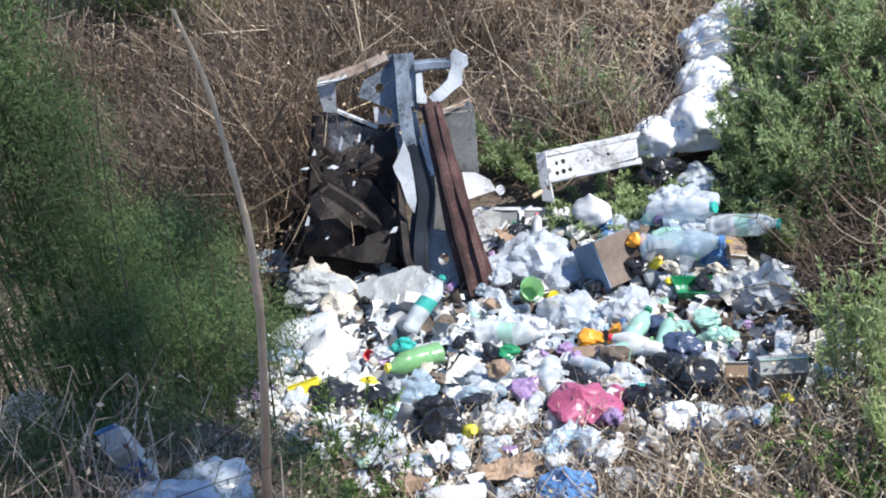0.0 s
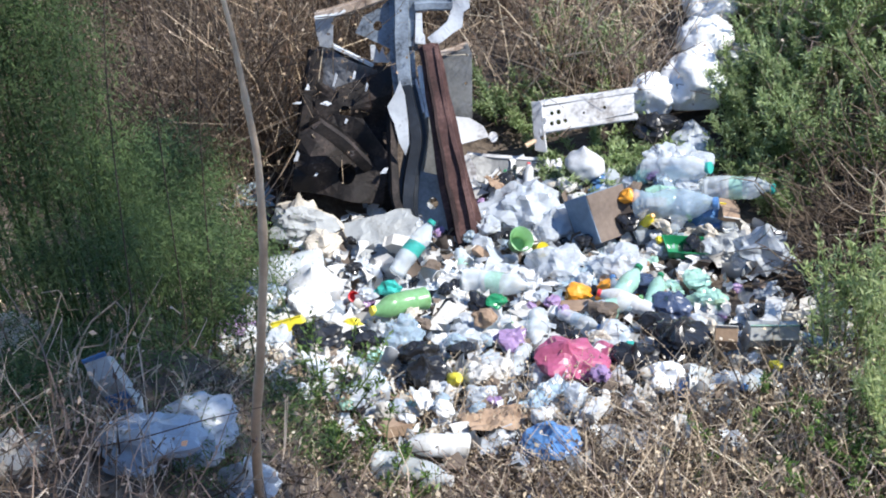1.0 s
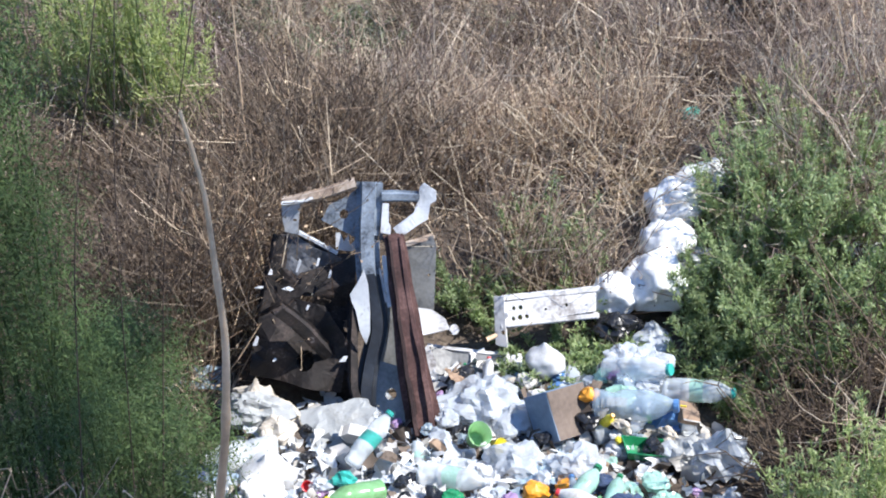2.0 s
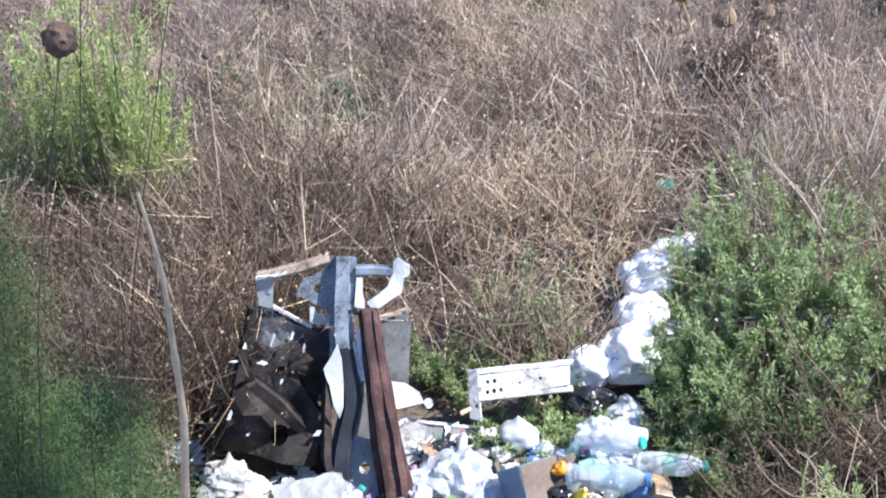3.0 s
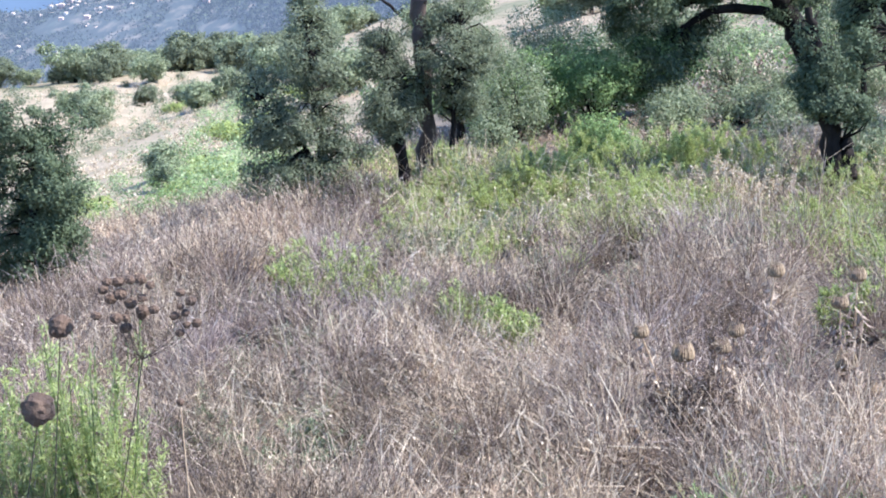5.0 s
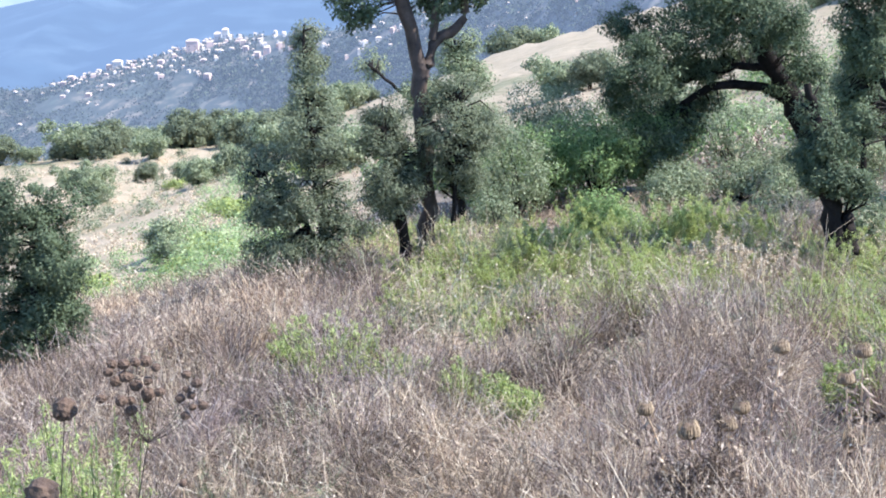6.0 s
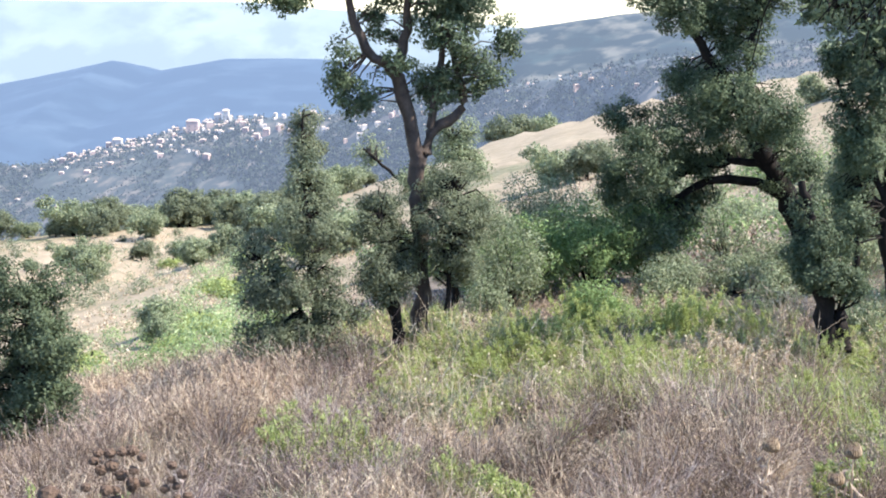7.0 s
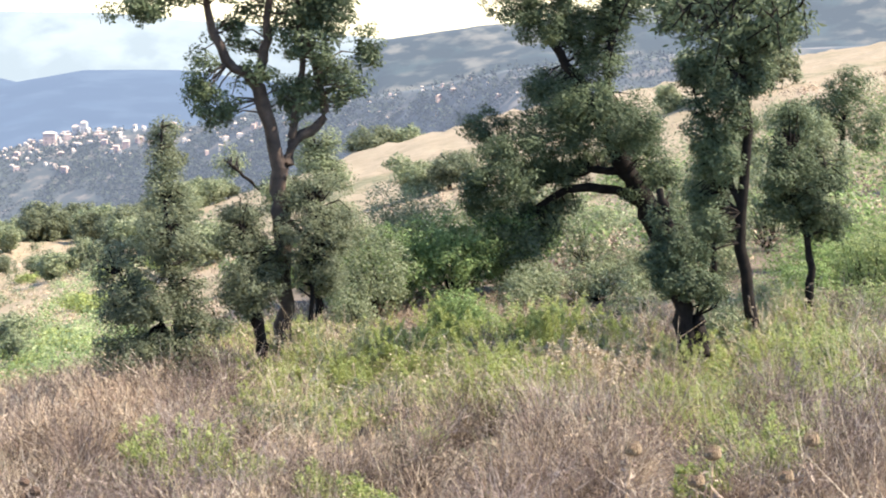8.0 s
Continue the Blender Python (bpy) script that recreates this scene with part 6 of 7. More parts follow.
plate("torn_shred", [(-1.380, 6.45, -2.610), (-1.350, 6.45, -2.610), (-1.340, 6.48, -2.620), (-1.360, 6.48, -2.620)], CAR["light"], (), 0.004, "", 0.02, 43)
plate("torn_shred", [(-1.250, 6.36, -2.750), (-1.240, 6.36, -2.750), (-1.230, 6.38, -2.720), (-1.240, 6.39, -2.720)], CAR["light"], (), 0.004, "", 0.02, 44)
plate("torn_shred", [(-1.130, 6.40, -2.700), (-1.120, 6.40, -2.700), (-1.110, 6.42, -2.690), (-1.120, 6.43, -2.680)], CAR["light"], (), 0.004, "", 0.02, 45)
plate("torn_shred", [(-1.380, 6.28, -2.830), (-1.360, 6.28, -2.830), (-1.350, 6.30, -2.800), (-1.360, 6.31, -2.790)], CAR["light"], (), 0.004, "", 0.02, 46)
plate("torn_shred", [(-0.840, 6.23, -2.930), (-0.830, 6.23, -2.930), (-0.820, 6.25, -2.900), (-0.830, 6.26, -2.890)], CAR["light"], (), 0.004, "", 0.02, 47)
plate("torn_shred", [(-1.280, 6.22, -2.880), (-1.270, 6.22, -2.880), (-1.260, 6.24, -2.880), (-1.270, 6.25, -2.880)], CAR["light"], (), 0.004, "", 0.02, 48)
plate("torn_shred", [(-1.310, 6.28, -2.800), (-1.290, 6.28, -2.800), (-1.280, 6.31, -2.810), (-1.290, 6.31, -2.810)], CAR["light"], (), 0.004, "", 0.02, 49)
plate("torn_shred", [(-0.960, 6.24, -2.890), (-0.930, 6.24, -2.890), (-0.920, 6.27, -2.880), (-0.940, 6.27, -2.880)], CAR["light"], (), 0.004, "", 0.02, 50)
plate("torn_shred", [(-1.090, 6.55, -2.540), (-1.080, 6.55, -2.540), (-1.070, 6.58, -2.520), (-1.080, 6.58, -2.510)], CAR["light"], (), 0.004, "", 0.02, 51)
plate("torn_shred", [(-1.320, 6.51, -2.570), (-1.300, 6.51, -2.570), (-1.300, 6.53, -2.560), (-1.310, 6.54, -2.550)], CAR["light"], (), 0.004, "", 0.02, 52)
plate("torn_shred", [(-0.700, 6.40, -2.750), (-0.690, 6.40, -2.760), (-0.680, 6.42, -2.720), (-0.680, 6.43, -2.720)], CAR["light"], (), 0.004, "", 0.02, 53)
plate("side_panel", [(-0.640, 6.79, -2.910), (-0.530, 6.78, -2.930), (-0.520, 6.92, -2.630), (-0.540, 6.94, -2.580), (-0.690, 6.92, -2.620), (-0.670, 6.84, -2.780)], CAR["grey"], [(0.05, 0.17, 0.008)], 0.006, "dull grey panel", 0.02, 5)
channel("panel_edge", [(-0.690, 6.88, -2.610), (-0.610, 6.90, -2.600), (-0.540, 6.93, -2.580)], 0.022, 0.015, CAR["trim"], "pale bent panel edge", 0.2, (0, -1, 0.4), 1.0, 14)
plate("gusset", [(-0.580, 6.56, -3.000), (-0.410, 6.56, -3.010), (-0.430, 6.61, -2.970), (-0.470, 6.67, -2.910), (-0.540, 6.70, -2.880), (-0.610, 6.70, -2.870)], CAR["white"], [(0.155, 0.09, 0.024)], 0.01, "white gusset with a hole", 0.02, 6)
plate("gusset", [(-0.550, 6.43, -3.150), (-0.500, 6.34, -3.260), (-0.510, 6.51, -3.060), (-0.550, 6.56, -3.000), (-0.570, 6.55, -3.010)], CAR["white"], (), 0.008, "pale torn gusset", 0.02, 7)
plate("shelf_panel", [(-0.540, 6.50, -3.130), (-0.160, 6.50, -3.170), (-0.110, 6.61, -3.100), (-0.540, 6.62, -3.050)], CAR["grey"], [(0.33, 0.03, 0.012)], 0.008, "grey shelf panel", 0.02, 9)
channel("shelf_edge", [(-0.560, 6.64, -3.060), (-0.400, 6.62, -3.070), (-0.150, 6.60, -3.080)], 0.02, 0.015, CAR["white"], "pale folded edge", 0.2, (0, -0.6, 1), 1.0, 11)
channel("bent_finger", [(-0.160, 6.46, -3.140), (-0.160, 6.53, -3.100), (-0.160, 6.60, -3.070)], 0.03, 0.015, CAR["white"], "white bent finger", 0.2, (0, -1, 0.3), 0.8, 70)
channel("bent_finger", [(-0.130, 6.46, -3.140), (-0.120, 6.53, -3.110), (-0.120, 6.60, -3.080)], 0.03, 0.015, CAR["white"], "white bent finger", 0.2, (0, -1, 0.3), 0.8, 71)
channel("bent_finger", [(-0.090, 6.46, -3.140), (-0.090, 6.53, -3.110), (-0.090, 6.60, -3.080)], 0.03, 0.015, CAR["white"], "white bent finger", 0.2, (0, -1, 0.3), 0.8, 72)


for rib in [o for o in wreck.children if o.name.startswith("rail_rib")]:
    rib.parent = [o for o in wreck.children if o.name == "rail"][0]
for step in [o for o in wreck.children if o.name.startswith("pillar_step")]:
    step.parent = [o for o in wreck.children if o.name == "pillar"][0]


def crumpled(name, at, size, mat, label, seed):
    """Torn, folded sheet metal inside the wreck."""
    bm = bmesh.new()
    bmesh.ops.create_icosphere(bm, subdivisions=4, radius=1.0)
    off = Vector((seed, seed * 0.7, 0))
    for v in bm.verts:
        c = noise.ridged_multi_fractal(v.co * 1.6 + off, 1.0, 2.2, 4, 0.9, 2.0) - 1.0
        v.co *= 0.75 + 0.4 * c
        v.co = Vector((v.co.x * size[0], v.co.y * size[1], v.co.z * size[2]))
    p = part(name, bm, mat, wreck, label)
    p.location = Vector(at) - CAR_AT


crumpled("crumpled_floor", (-1.10, 6.45, -3.0), (0.24, 0.16, 0.2), CAR["dark"], "black folded floor steel", 3)
crumpled("crumpled_liner", (-1.28, 6.55, -3.02), (0.12, 0.1, 0.16), CAR["rust"], "rusty torn liner", 9)


# white steel panel with a frame, leaning in the weeds
rack = thing("steel_panel", (0.040, 6.85, -3.050), "white pressed steel panel lying in green weeds", "panel")
for nm, pts, mt in (("face", [(-0.17, 6.66, -2.945), (0.29, 6.78, -2.925), (0.29, 6.85, -2.83), (-0.18, 6.73, -2.85)], CAR["white"]), ("end_plate", [(-0.205, 6.62, -3.03), (-0.15, 6.60, -3.03), (-0.165, 6.73, -2.81), (-0.22, 6.73, -2.81)], CAR["white"])):
    p = plate(nm, pts, mt, [(0.05, 0.03, 0.010), (0.085, 0.03, 0.012), (0.12, 0.03, 0.010), (0.06, 0.08, 0.009), (0.095, 0.08, 0.011), (0.22, 0.05, 0.006), (0.33, 0.055, 0.008)] if nm == "face" else [(0.027, 0.07, 0.012), (0.027, 0.16, 0.012)], 0.02, "", 0.01, 12, rack)
    p.location = CAR_AT - rack.location
for zz, yy in ((-2.835, 6.79), (-2.94, 6.71)):
    p = channel("rim", [(-0.19, yy - 0.06, zz), (0.06, yy, zz + 0.005), (0.31, yy + 0.06, zz)], 0.025, 0.02, CAR["white"], "", 0.2, (0, -1, 0.6))
    p.parent = rack
    p.location = CAR_AT - rack.location


# ---- litter: placed pieces ----
def on(x, y, h=0.0, rx=0, ry=0, rz=0):
    """A pose on the ground, raised by h where the piece lies on other litter."""
    return pose(x, y, gz(x, y) + h, rx, ry, rz)


bottle(on(-0.68, 5.30, 0.15, 78, 0, -56), 0.052, 0.28, PL["green"], PL["yellow"], None, "pale green plastic bottle lying on the litter", 1)
bag(on(-0.07, 4.73, 0.12), 0.30, PL["pink"], "crumpled magenta plastic bag", 2)
bag(on(0.10, 4.81, 0.08), 0.22, PL["pink"], "crumpled pink plastic bag", 3)
bag(on(-0.02, 5.41, 0.10), 0.17, PL["orange"], "crumpled orange plastic bag", 4)
bag(on(0.14, 5.40, 0.10), 0.20, PL["orange"], "crumpled orange wrapper bag", 5)
bag(on(-0.14, 4.09, 0.10), 0.22, PL["blue"], "crumpled blue plastic bag in dry grass", 6)
bag(on(-0.18, 4.25, 0.14), 0.12, PL["white"], "small white plastic bag", 7)
open_box(on(0.13, 5.95, 0.07, -38, 8, 38), 0.22, 0.18, 0.23, PL["boxcard"], PL["bluecard"], "tilted brown cardboard box with a blue printed side", 8, False)
bag(on(0.23, 6.03, 0.27), 0.12, PL["orange"], "orange plastic wrapper lying in the dump", 9)
bottle(on(0.28, 5.97, 0.12, 26, 24, 0), 0.026, 0.15, PL["yellow"], PL["orange"], None, "dirty yellow plastic bottle", 10)
bottle(on(0.25, 6.02, 0.22, 82, 0, 80), 0.075, 0.40, PL["sky"], PL["blue"], None, "large pale blue water bottle lying on its side", 11)
bottle(on(0.33, 6.36, 0.20, 70, 0, 60), 0.07, 0.36, PL["clear"], PL["teal"], None, "large clear plastic bottle with a teal cap", 12)
bottle(on(0.60, 6.20, 0.22, 80, 0, 70), 0.06, 0.34, PL["clear"], PL["teal"], PL["mint"], "crushed clear plastic bottle", 13)
bag(on(0.40, 6.42, 0.2), 0.26, PL["film"], "pale crumpled clear bag", 14)
bag(on(0.39, 6.15, 0.2), 0.2, PL["mint"], "pale green clear bag", 15)
carton(on(0.54, 6.02, 0.04, 14, 20, 20), 0.12, 0.09, 0.22, PL["blue"], PL["yellow"], "blue and yellow drink carton", PL["yellow"])
tray(on(0.47, 5.80, 0.08, 6, 14, 12), 0.2, 0.11, 0.05, PL["dgreen"], "deep green plastic tray")
cup(on(-0.30, 5.87, 0.10, 35, 20, 0), 0.055, 0.10, PL["green"], "bright green plastic cup")
cup(on(-0.22, 5.85, 0.08, 60, 0, 40), 0.035, 0.08, PL["yellow"], "small yellow plastic cup")
bag(on(0.03, 6.46, 0.16), 0.24, PL["white"], "white knotted plastic bag", 16, crumple=0.12, flat=0.8, soft=True)
bag(on(-0.30, 6.21, 0.10), 0.48, PL["film"], "large crumpled translucent film bag", 17, crumple=0.5, flat=0.5)
bag(on(-0.13, 6.06, 0.08), 0.30, PL["film"], "crumpled translucent film bag", 18, crumple=0.5)
bag(on(-0.47, 6.16, 0.05), 0.28, PL["film"], "crumpled pale film bag", 19, crumple=0.5)
bag(on(-1.34, 6.11, 0.12), 0.34, PL["cream"], "cream woven sack slumped beside the wreck", 20, flat=0.9)
bag(on(-1.22, 5.90, 0.10), 0.26, PL["cream"], "crumpled cream sack lying in the dump", 21)
bag(on(-1.08, 6.10, 0.02), 0.30, PL["cream"], "dirty cream sack under the wreck", 22, flat=0.45)
sheet(on(-0.93, 5.93, 0.13, 24, -6, 10), 0.32, 0.24, PL["grey"], "grey stiff sheet lying on litter", 23, amp=0.12)
bag(on(-1.21, 5.50, 0.1), 0.30, PL["white"], "white rounded plastic bag", 24, crumple=0.12, flat=0.8, soft=True)
bottle(on(-1.19, 5.67, 0.14, 84, 0, -70), 0.07, 0.33, PL["clear"], PL["white"], None, "large clear plastic bottle", 25)
carton(on(-1.23, 5.08, 0.02, 10, -12, 8), 0.14, 0.08, 0.16, PL["yellow"], PL["yellow"], "yellow cardboard packet lying in the dump", None)
bag(on(-0.98, 5.11, 0.10), 0.11, PL["yellow"], "bright yellow plastic wrapper", 26)
bag(on(-1.10, 4.89, 0.13), 0.26, PL["black"], "black plastic bag lying in the dump", 27)
bag(on(-0.93, 4.91, 0.13), 0.2, PL["black"], "small black plastic bag", 28)
bag(on(0.38, 4.86, 0.14), 0.32, PL["black"], "black knotted rubbish bag", 29)
bag(on(0.19, 4.75, 0.12), 0.24, PL["black"], "torn black plastic bag", 30)
bag(on(-0.64, 4.64, 0.12), 0.24, PL["black"], "crumpled black plastic bag", 31)
bag(on(0.37, 5.22, 0.12), 0.24, PL["navy"], "dark plastic bag lying in the dump", 32)
bottle(on(-0.56, 4.67, 0.06, 40, 30, 0), 0.03, 0.15, PL["yellow"], PL["yellow"], None, "bright yellow plastic bottle", 33)
cup(on(-0.67, 4.93, 0.10, 130, 12, 0), 0.1, 0.06, PL["white"], "white plastic tub upside down", "plastic_tub", "tub")
carton(on(0.56, 4.88, 0.04, 12, 0, -6), 0.09, 0.08, 0.2, PL["card"], PL["paper"], "brown paper carton lying in the dump", None)
carton(on(0.72, 4.88, 0.09, 20, 6, 6), 0.2, 0.09, 0.17, PL["grey"], PL["mint"], "grey printed carton lying in the dump", PL["card"])
bag(on(0.38, 4.56, 0.08), 0.18, PL["blue"], "blue and white plastic bag", 34)
bottle(on(-0.44, 4.06, 0.10, 74, 0, -75), 0.045, 0.24, PL["white"], PL["black"], None, "white plastic bottle with a black cap", 35)
bottle(on(-0.77, 3.98, 0.06, 88, 0, 70), 0.05, 0.30, PL["clear"], PL["white"], None, "clear crushed bottle in dry grass", 36)
bottle(on(-0.84, 5.56, 0.14, 60, 0, 140), 0.045, 0.30, PL["clear"], PL["teal"], PL["teal"], "clear bottle with a teal band", 37)
bottle(on(-0.54, 5.53, 0.12, 86, 0, 75), 0.055, 0.34, PL["clear"], PL["white"], PL["mint"], "clear plastic bottle lying flat", 38)
bottle(on(0.25, 5.92, 0.1, 75, 0, 100), 0.05, 0.28, PL["clear"], PL["green"], None, "dirty clear plastic bottle", 39)
cup(on(-1.02, 5.42, 0.1, 50, 10, 0), 0.024, 0.05, PL["red"], "small red plastic cup")
carton(on(-1.43, 3.57, 0.0, 8, -14, 14), 0.075, 0.07, 0.27, PL["paper"], PL["blue"], "white and blue drink carton standing in weeds", PL["blue"])
bag(on(-1.22, 3.51, 0.08), 0.34, PL["film"], "clear crumpled bag in the shade", 40, crumple=0.5, flat=0.5)
bag(on(-1.32, 3.30, 0.08), 0.4, PL["film"], "wide crumpled clear bag in the shade", 141, crumple=0.5, flat=0.45, knot=False)
bag(on(-1.08, 3.42, 0.06), 0.26, PL["film"], "crumpled pale film bag in the shade", 41, crumple=0.5)
cup(on(-1.58, 3.25, 0.06, 70, 20, 0), 0.05, 0.09, PL["clear"], "clear plastic cup lying in dead leaves")
bag(on(-1.97, 4.03, 0.06), 0.3, PL["cream"], "cream sack on the shaded bank", 42)
bag(on(-1.65, 3.13, 0.05), 0.22, PL["cream"], "small dirty sack on the bank", 43)
bag(on(-1.51, 5.15, 0.06), 0.24, PL["purple"], "dark purple plastic bag", 44)
bag(on(-1.55, 5.52, 0.06), 0.24, PL["navy"], "dark blue plastic bag", 45)
sheet(on(-1.72, 6.39, 0.06, 8, 6, 14), 0.36, 0.16, PL["sky"], "pale blue plastic sheet in the grass", 46, amp=0.25)
bag(on(-1.51, 6.21, 0.06), 0.22, PL["black"], "black bag beside the sheet", 47)
bag(on(0.41, 6.80, 0.10), 0.28, PL["black"], "shiny black rubbish bag", 48)
bag(on(0.61, 7.02, 0.20), 0.52, PL["bagwhite"], "large white rubbish bag", 49, crumple=0.42, knot=False, flat=0.8, soft=True)
bag(on(0.41, 6.96, 0.16), 0.36, PL["bagwhite"], "white rubbish bag lying in the dump", 50, crumple=0.42, knot=False, flat=0.8, soft=True)
bag(on(0.70, 7.32, 0.20), 0.42, PL["bagwhite"], "white rubbish bag in a row of bags", 51, crumple=0.42, knot=False, flat=0.8, soft=True)
bag(on(0.84, 7.25, 0.12), 0.30, PL["film"], "translucent white bag lying in the dump", 52)
bag(on(0.77, 7.62, 0.20), 0.42, PL["bagwhite"], "white rubbish bag under the green bush", 53, crumple=0.42, knot=False, flat=0.8, soft=True)
bag(on(0.94, 7.78, 0.22), 0.42, PL["bagwhite"], "crumpled white bag at the end of the row", 54, crumple=0.42, knot=False, flat=0.8, soft=True)
bag(on(0.59, 6.72, 0.08), 0.28, PL["film"], "pale film bag in the weeds", 55)
tin(on(1.02, 9.0, 0.07, 80, 0, -60), 0.04, 0.14, PL["teal"], "teal drink can in dry grass")
bag(on(1.66, 7.10, 0.25), 0.2, PL["white"], "white bag scrap among twigs", 56)
bag(on(1.74, 6.75, 0.2), 0.2, PL["film"], "white film scrap among twigs", 57)
bag(on(0.83, 5.75, 0.1), 0.34, PL["film"], "grey translucent film bag in the shade", 58, crumple=0.5, flat=0.8)
stalk("log", "broken dry stick lying on the wreck", [(-0.260, 6.60, -2.990), (-0.160, 6.66, -2.970), (-0.040, 6.72, -2.940)], 0.014, 0.010, M["cane"], "stick")

bag(on(0.38, 5.97, 0.14), 0.26, PL["black"], "crushed black plastic bag lying in the dump", 701, crumple=0.55, knot=False, flat=0.7)
bag(on(0.37, 6.18, 0.14), 0.24, PL["navy"], "dark blue crumpled bag lying in the dump", 702, crumple=0.55, knot=False, flat=0.7)
bag(on(0.48, 6.11, 0.12), 0.22, PL["navy"], "dark blue torn bag lying in the dump", 703, crumple=0.55, knot=False, flat=0.7)
bag(on(0.59, 6.01, 0.12), 0.2, PL["blue"], "bright blue crumpled wrapper lying in the dump", 704, crumple=0.55, knot=False, flat=0.7)
bag(on(0.52, 5.97, 0.10), 0.16, PL["cream"], "yellowish paper wrapper lying in the dump", 705, crumple=0.55, knot=False, flat=0.7)
bag(on(0.18, 5.64, 0.10), 0.3, PL["film"], "translucent grey film bag lying in the dump", 706, crumple=0.55, knot=False, flat=0.7)
bag(on(0.48, 5.93, 0.06), 0.22, PL["grey"], "grey crumpled bag lying in the dump", 707, crumple=0.55, knot=False, flat=0.7)
bag(on(0.31, 5.75, 0.05), 0.2, PL["brown"], "brown paper scrap bag lying in the dump", 708, crumple=0.55, knot=False, flat=0.7)
bag(on(0.26, 5.44, 0.12), 0.2, PL["navy"], "dark crumpled packaging lying in the dump", 709, crumple=0.55, knot=False, flat=0.7)
bag(on(0.38, 5.44, 0.08), 0.18, PL["mint"], "sea-green crumpled film lying in the dump", 710, crumple=0.55, knot=False, flat=0.7)
bag(on(0.54, 5.35, 0.08), 0.2, PL["mint"], "sea-green crumpled wrapper lying in the dump", 711, crumple=0.55, knot=False, flat=0.7)
bag(on(-0.23, 6.18, 0.14), 0.4, PL["film"], "pale blue translucent film bag lying in the dump", 712, crumple=0.55, knot=False, flat=0.7)
bag(on(-0.11, 5.68, 0.10), 0.34, PL["film"], "pale translucent bag lying in the dump", 713, crumple=0.55, knot=False, flat=0.7)
bag(on(0.12, 6.32, 0.10), 0.16, PL["blue"], "blue torn wrapper lying in the dump", 714, crumple=0.55, knot=False, flat=0.7)
bag(on(0.10, 6.43, 0.10), 0.14, PL["blue"], "blue torn film lying in the dump", 715, crumple=0.55, knot=False, flat=0.7)
bag(on(0.52, 6.39, 0.22), 0.3, PL["film"], "clear crumpled sheet bag lying in the dump", 716, crumple=0.55, knot=False, flat=0.7)
bag(on(0.42, 6.42, 0.22), 0.24, PL["film"], "clear crumpled film bag lying in the dump", 717, crumple=0.55, knot=False, flat=0.7)
bag(on(0.46, 6.23, 0.20), 0.3, PL["sky"], "pale blue film bag lying in the dump", 718, crumple=0.55, knot=False, flat=0.7)
bag(on(0.12, 5.48, 0.06), 0.16, PL["grey"], "grey crumpled wrapper lying in the dump", 719, crumple=0.55, knot=False, flat=0.7)
bag(on(0.66, 6.22, 0.10), 0.26, PL["brown"], "brown dirty sack lying in the dump", 720, crumple=0.55, knot=False, flat=0.7)
bag(on(0.66, 5.82, 0.08), 0.26, PL["grey"], "dirty grey sack lying in the dump", 721, crumple=0.55, knot=False, flat=0.7)
bag(on(-1.34, 6.04, 0.14), 0.34, PL["grey"], "light grey sack in the dump lying in the dump", 724, crumple=0.55, knot=False, flat=0.7)

for x, y, h, size, mt, lb in ((-0.30, 4.93, 0.12, 0.16, "purple", "lilac torn film bag"), (0.18, 4.82, 0.14, 0.08, "teal", "small sea-green wrapper"), (0.05, 4.62, 0.12, 0.12, "purple", "purple crumpled wrapper"),
                                 (0.30, 4.60, 0.11, 0.2, "bagwhite", "bright white crumpled bag"), (0.08, 5.18, 0.13, 0.16, "brown", "brown paper bag"), (-0.42, 5.12, 0.13, 0.14, "card", "crumpled brown paper"),
                                 (-0.38, 5.30, 0.12, 0.12, "dgreen", "deep green plastic wrapper"), (-0.86, 5.42, 0.14, 0.14, "teal", "teal torn bag"), (-0.76, 5.0, 0.13, 0.24, "sky", "pale blue film bag"),
                                 (-1.2, 5.28, 0.12, 0.26, "bagwhite", "white slumped film bag"), (-0.05, 4.95, 0.12, 0.12, "black", "black plastic scrap"), (-0.68, 4.78, 0.14, 0.2, "black", "black torn bag"),
                                 (0.30, 5.05, 0.13, 0.16, "black", "black crumpled film"), (0.5, 5.5, 0.12, 0.16, "mint", "pale green plastic film")):
    bag(on(x, y, h), size, PL[mt], lb + " lying in the dump", int(abs(x) * 1000 + y * 100), crumple=0.5, knot=False, flat=0.7)

# loose litter of many kinds, thrown about the hollow
rl = random.Random(77)
LARGE = [tuple(o.matrix_basis.translation[:2]) for o in scene.objects if o.parent is None and o.get("category", "") in ("bag", "cup", "carton", "bottle", "box", "tub", "tray")]
KINDS = []
for k, (m, c, b, lb) in enumerate((("clear", "white", None, "clear plastic bottle"), ("clear", "blue", "sky", "clear water bottle with a blue band"), ("clear", "green", "mint", "clear bottle with a green band"), ("mint", "dgreen", None, "pale green plastic bottle"), ("sky", "blue", None, "pale blue plastic bottle"), ("white", "red", None, "white plastic bottle"))):
    KINDS.append(bottle(on(-0.2 + 0.1 * k, 5.2, 0.1, 80, 0, 50 * k), (0.044, 0.034, 0.04)[k % 3], (0.30, 0.22, 0.26)[k % 3], PL[m], PL[c], PL[b] if b else None, lb + " in the dump", 60 + k))
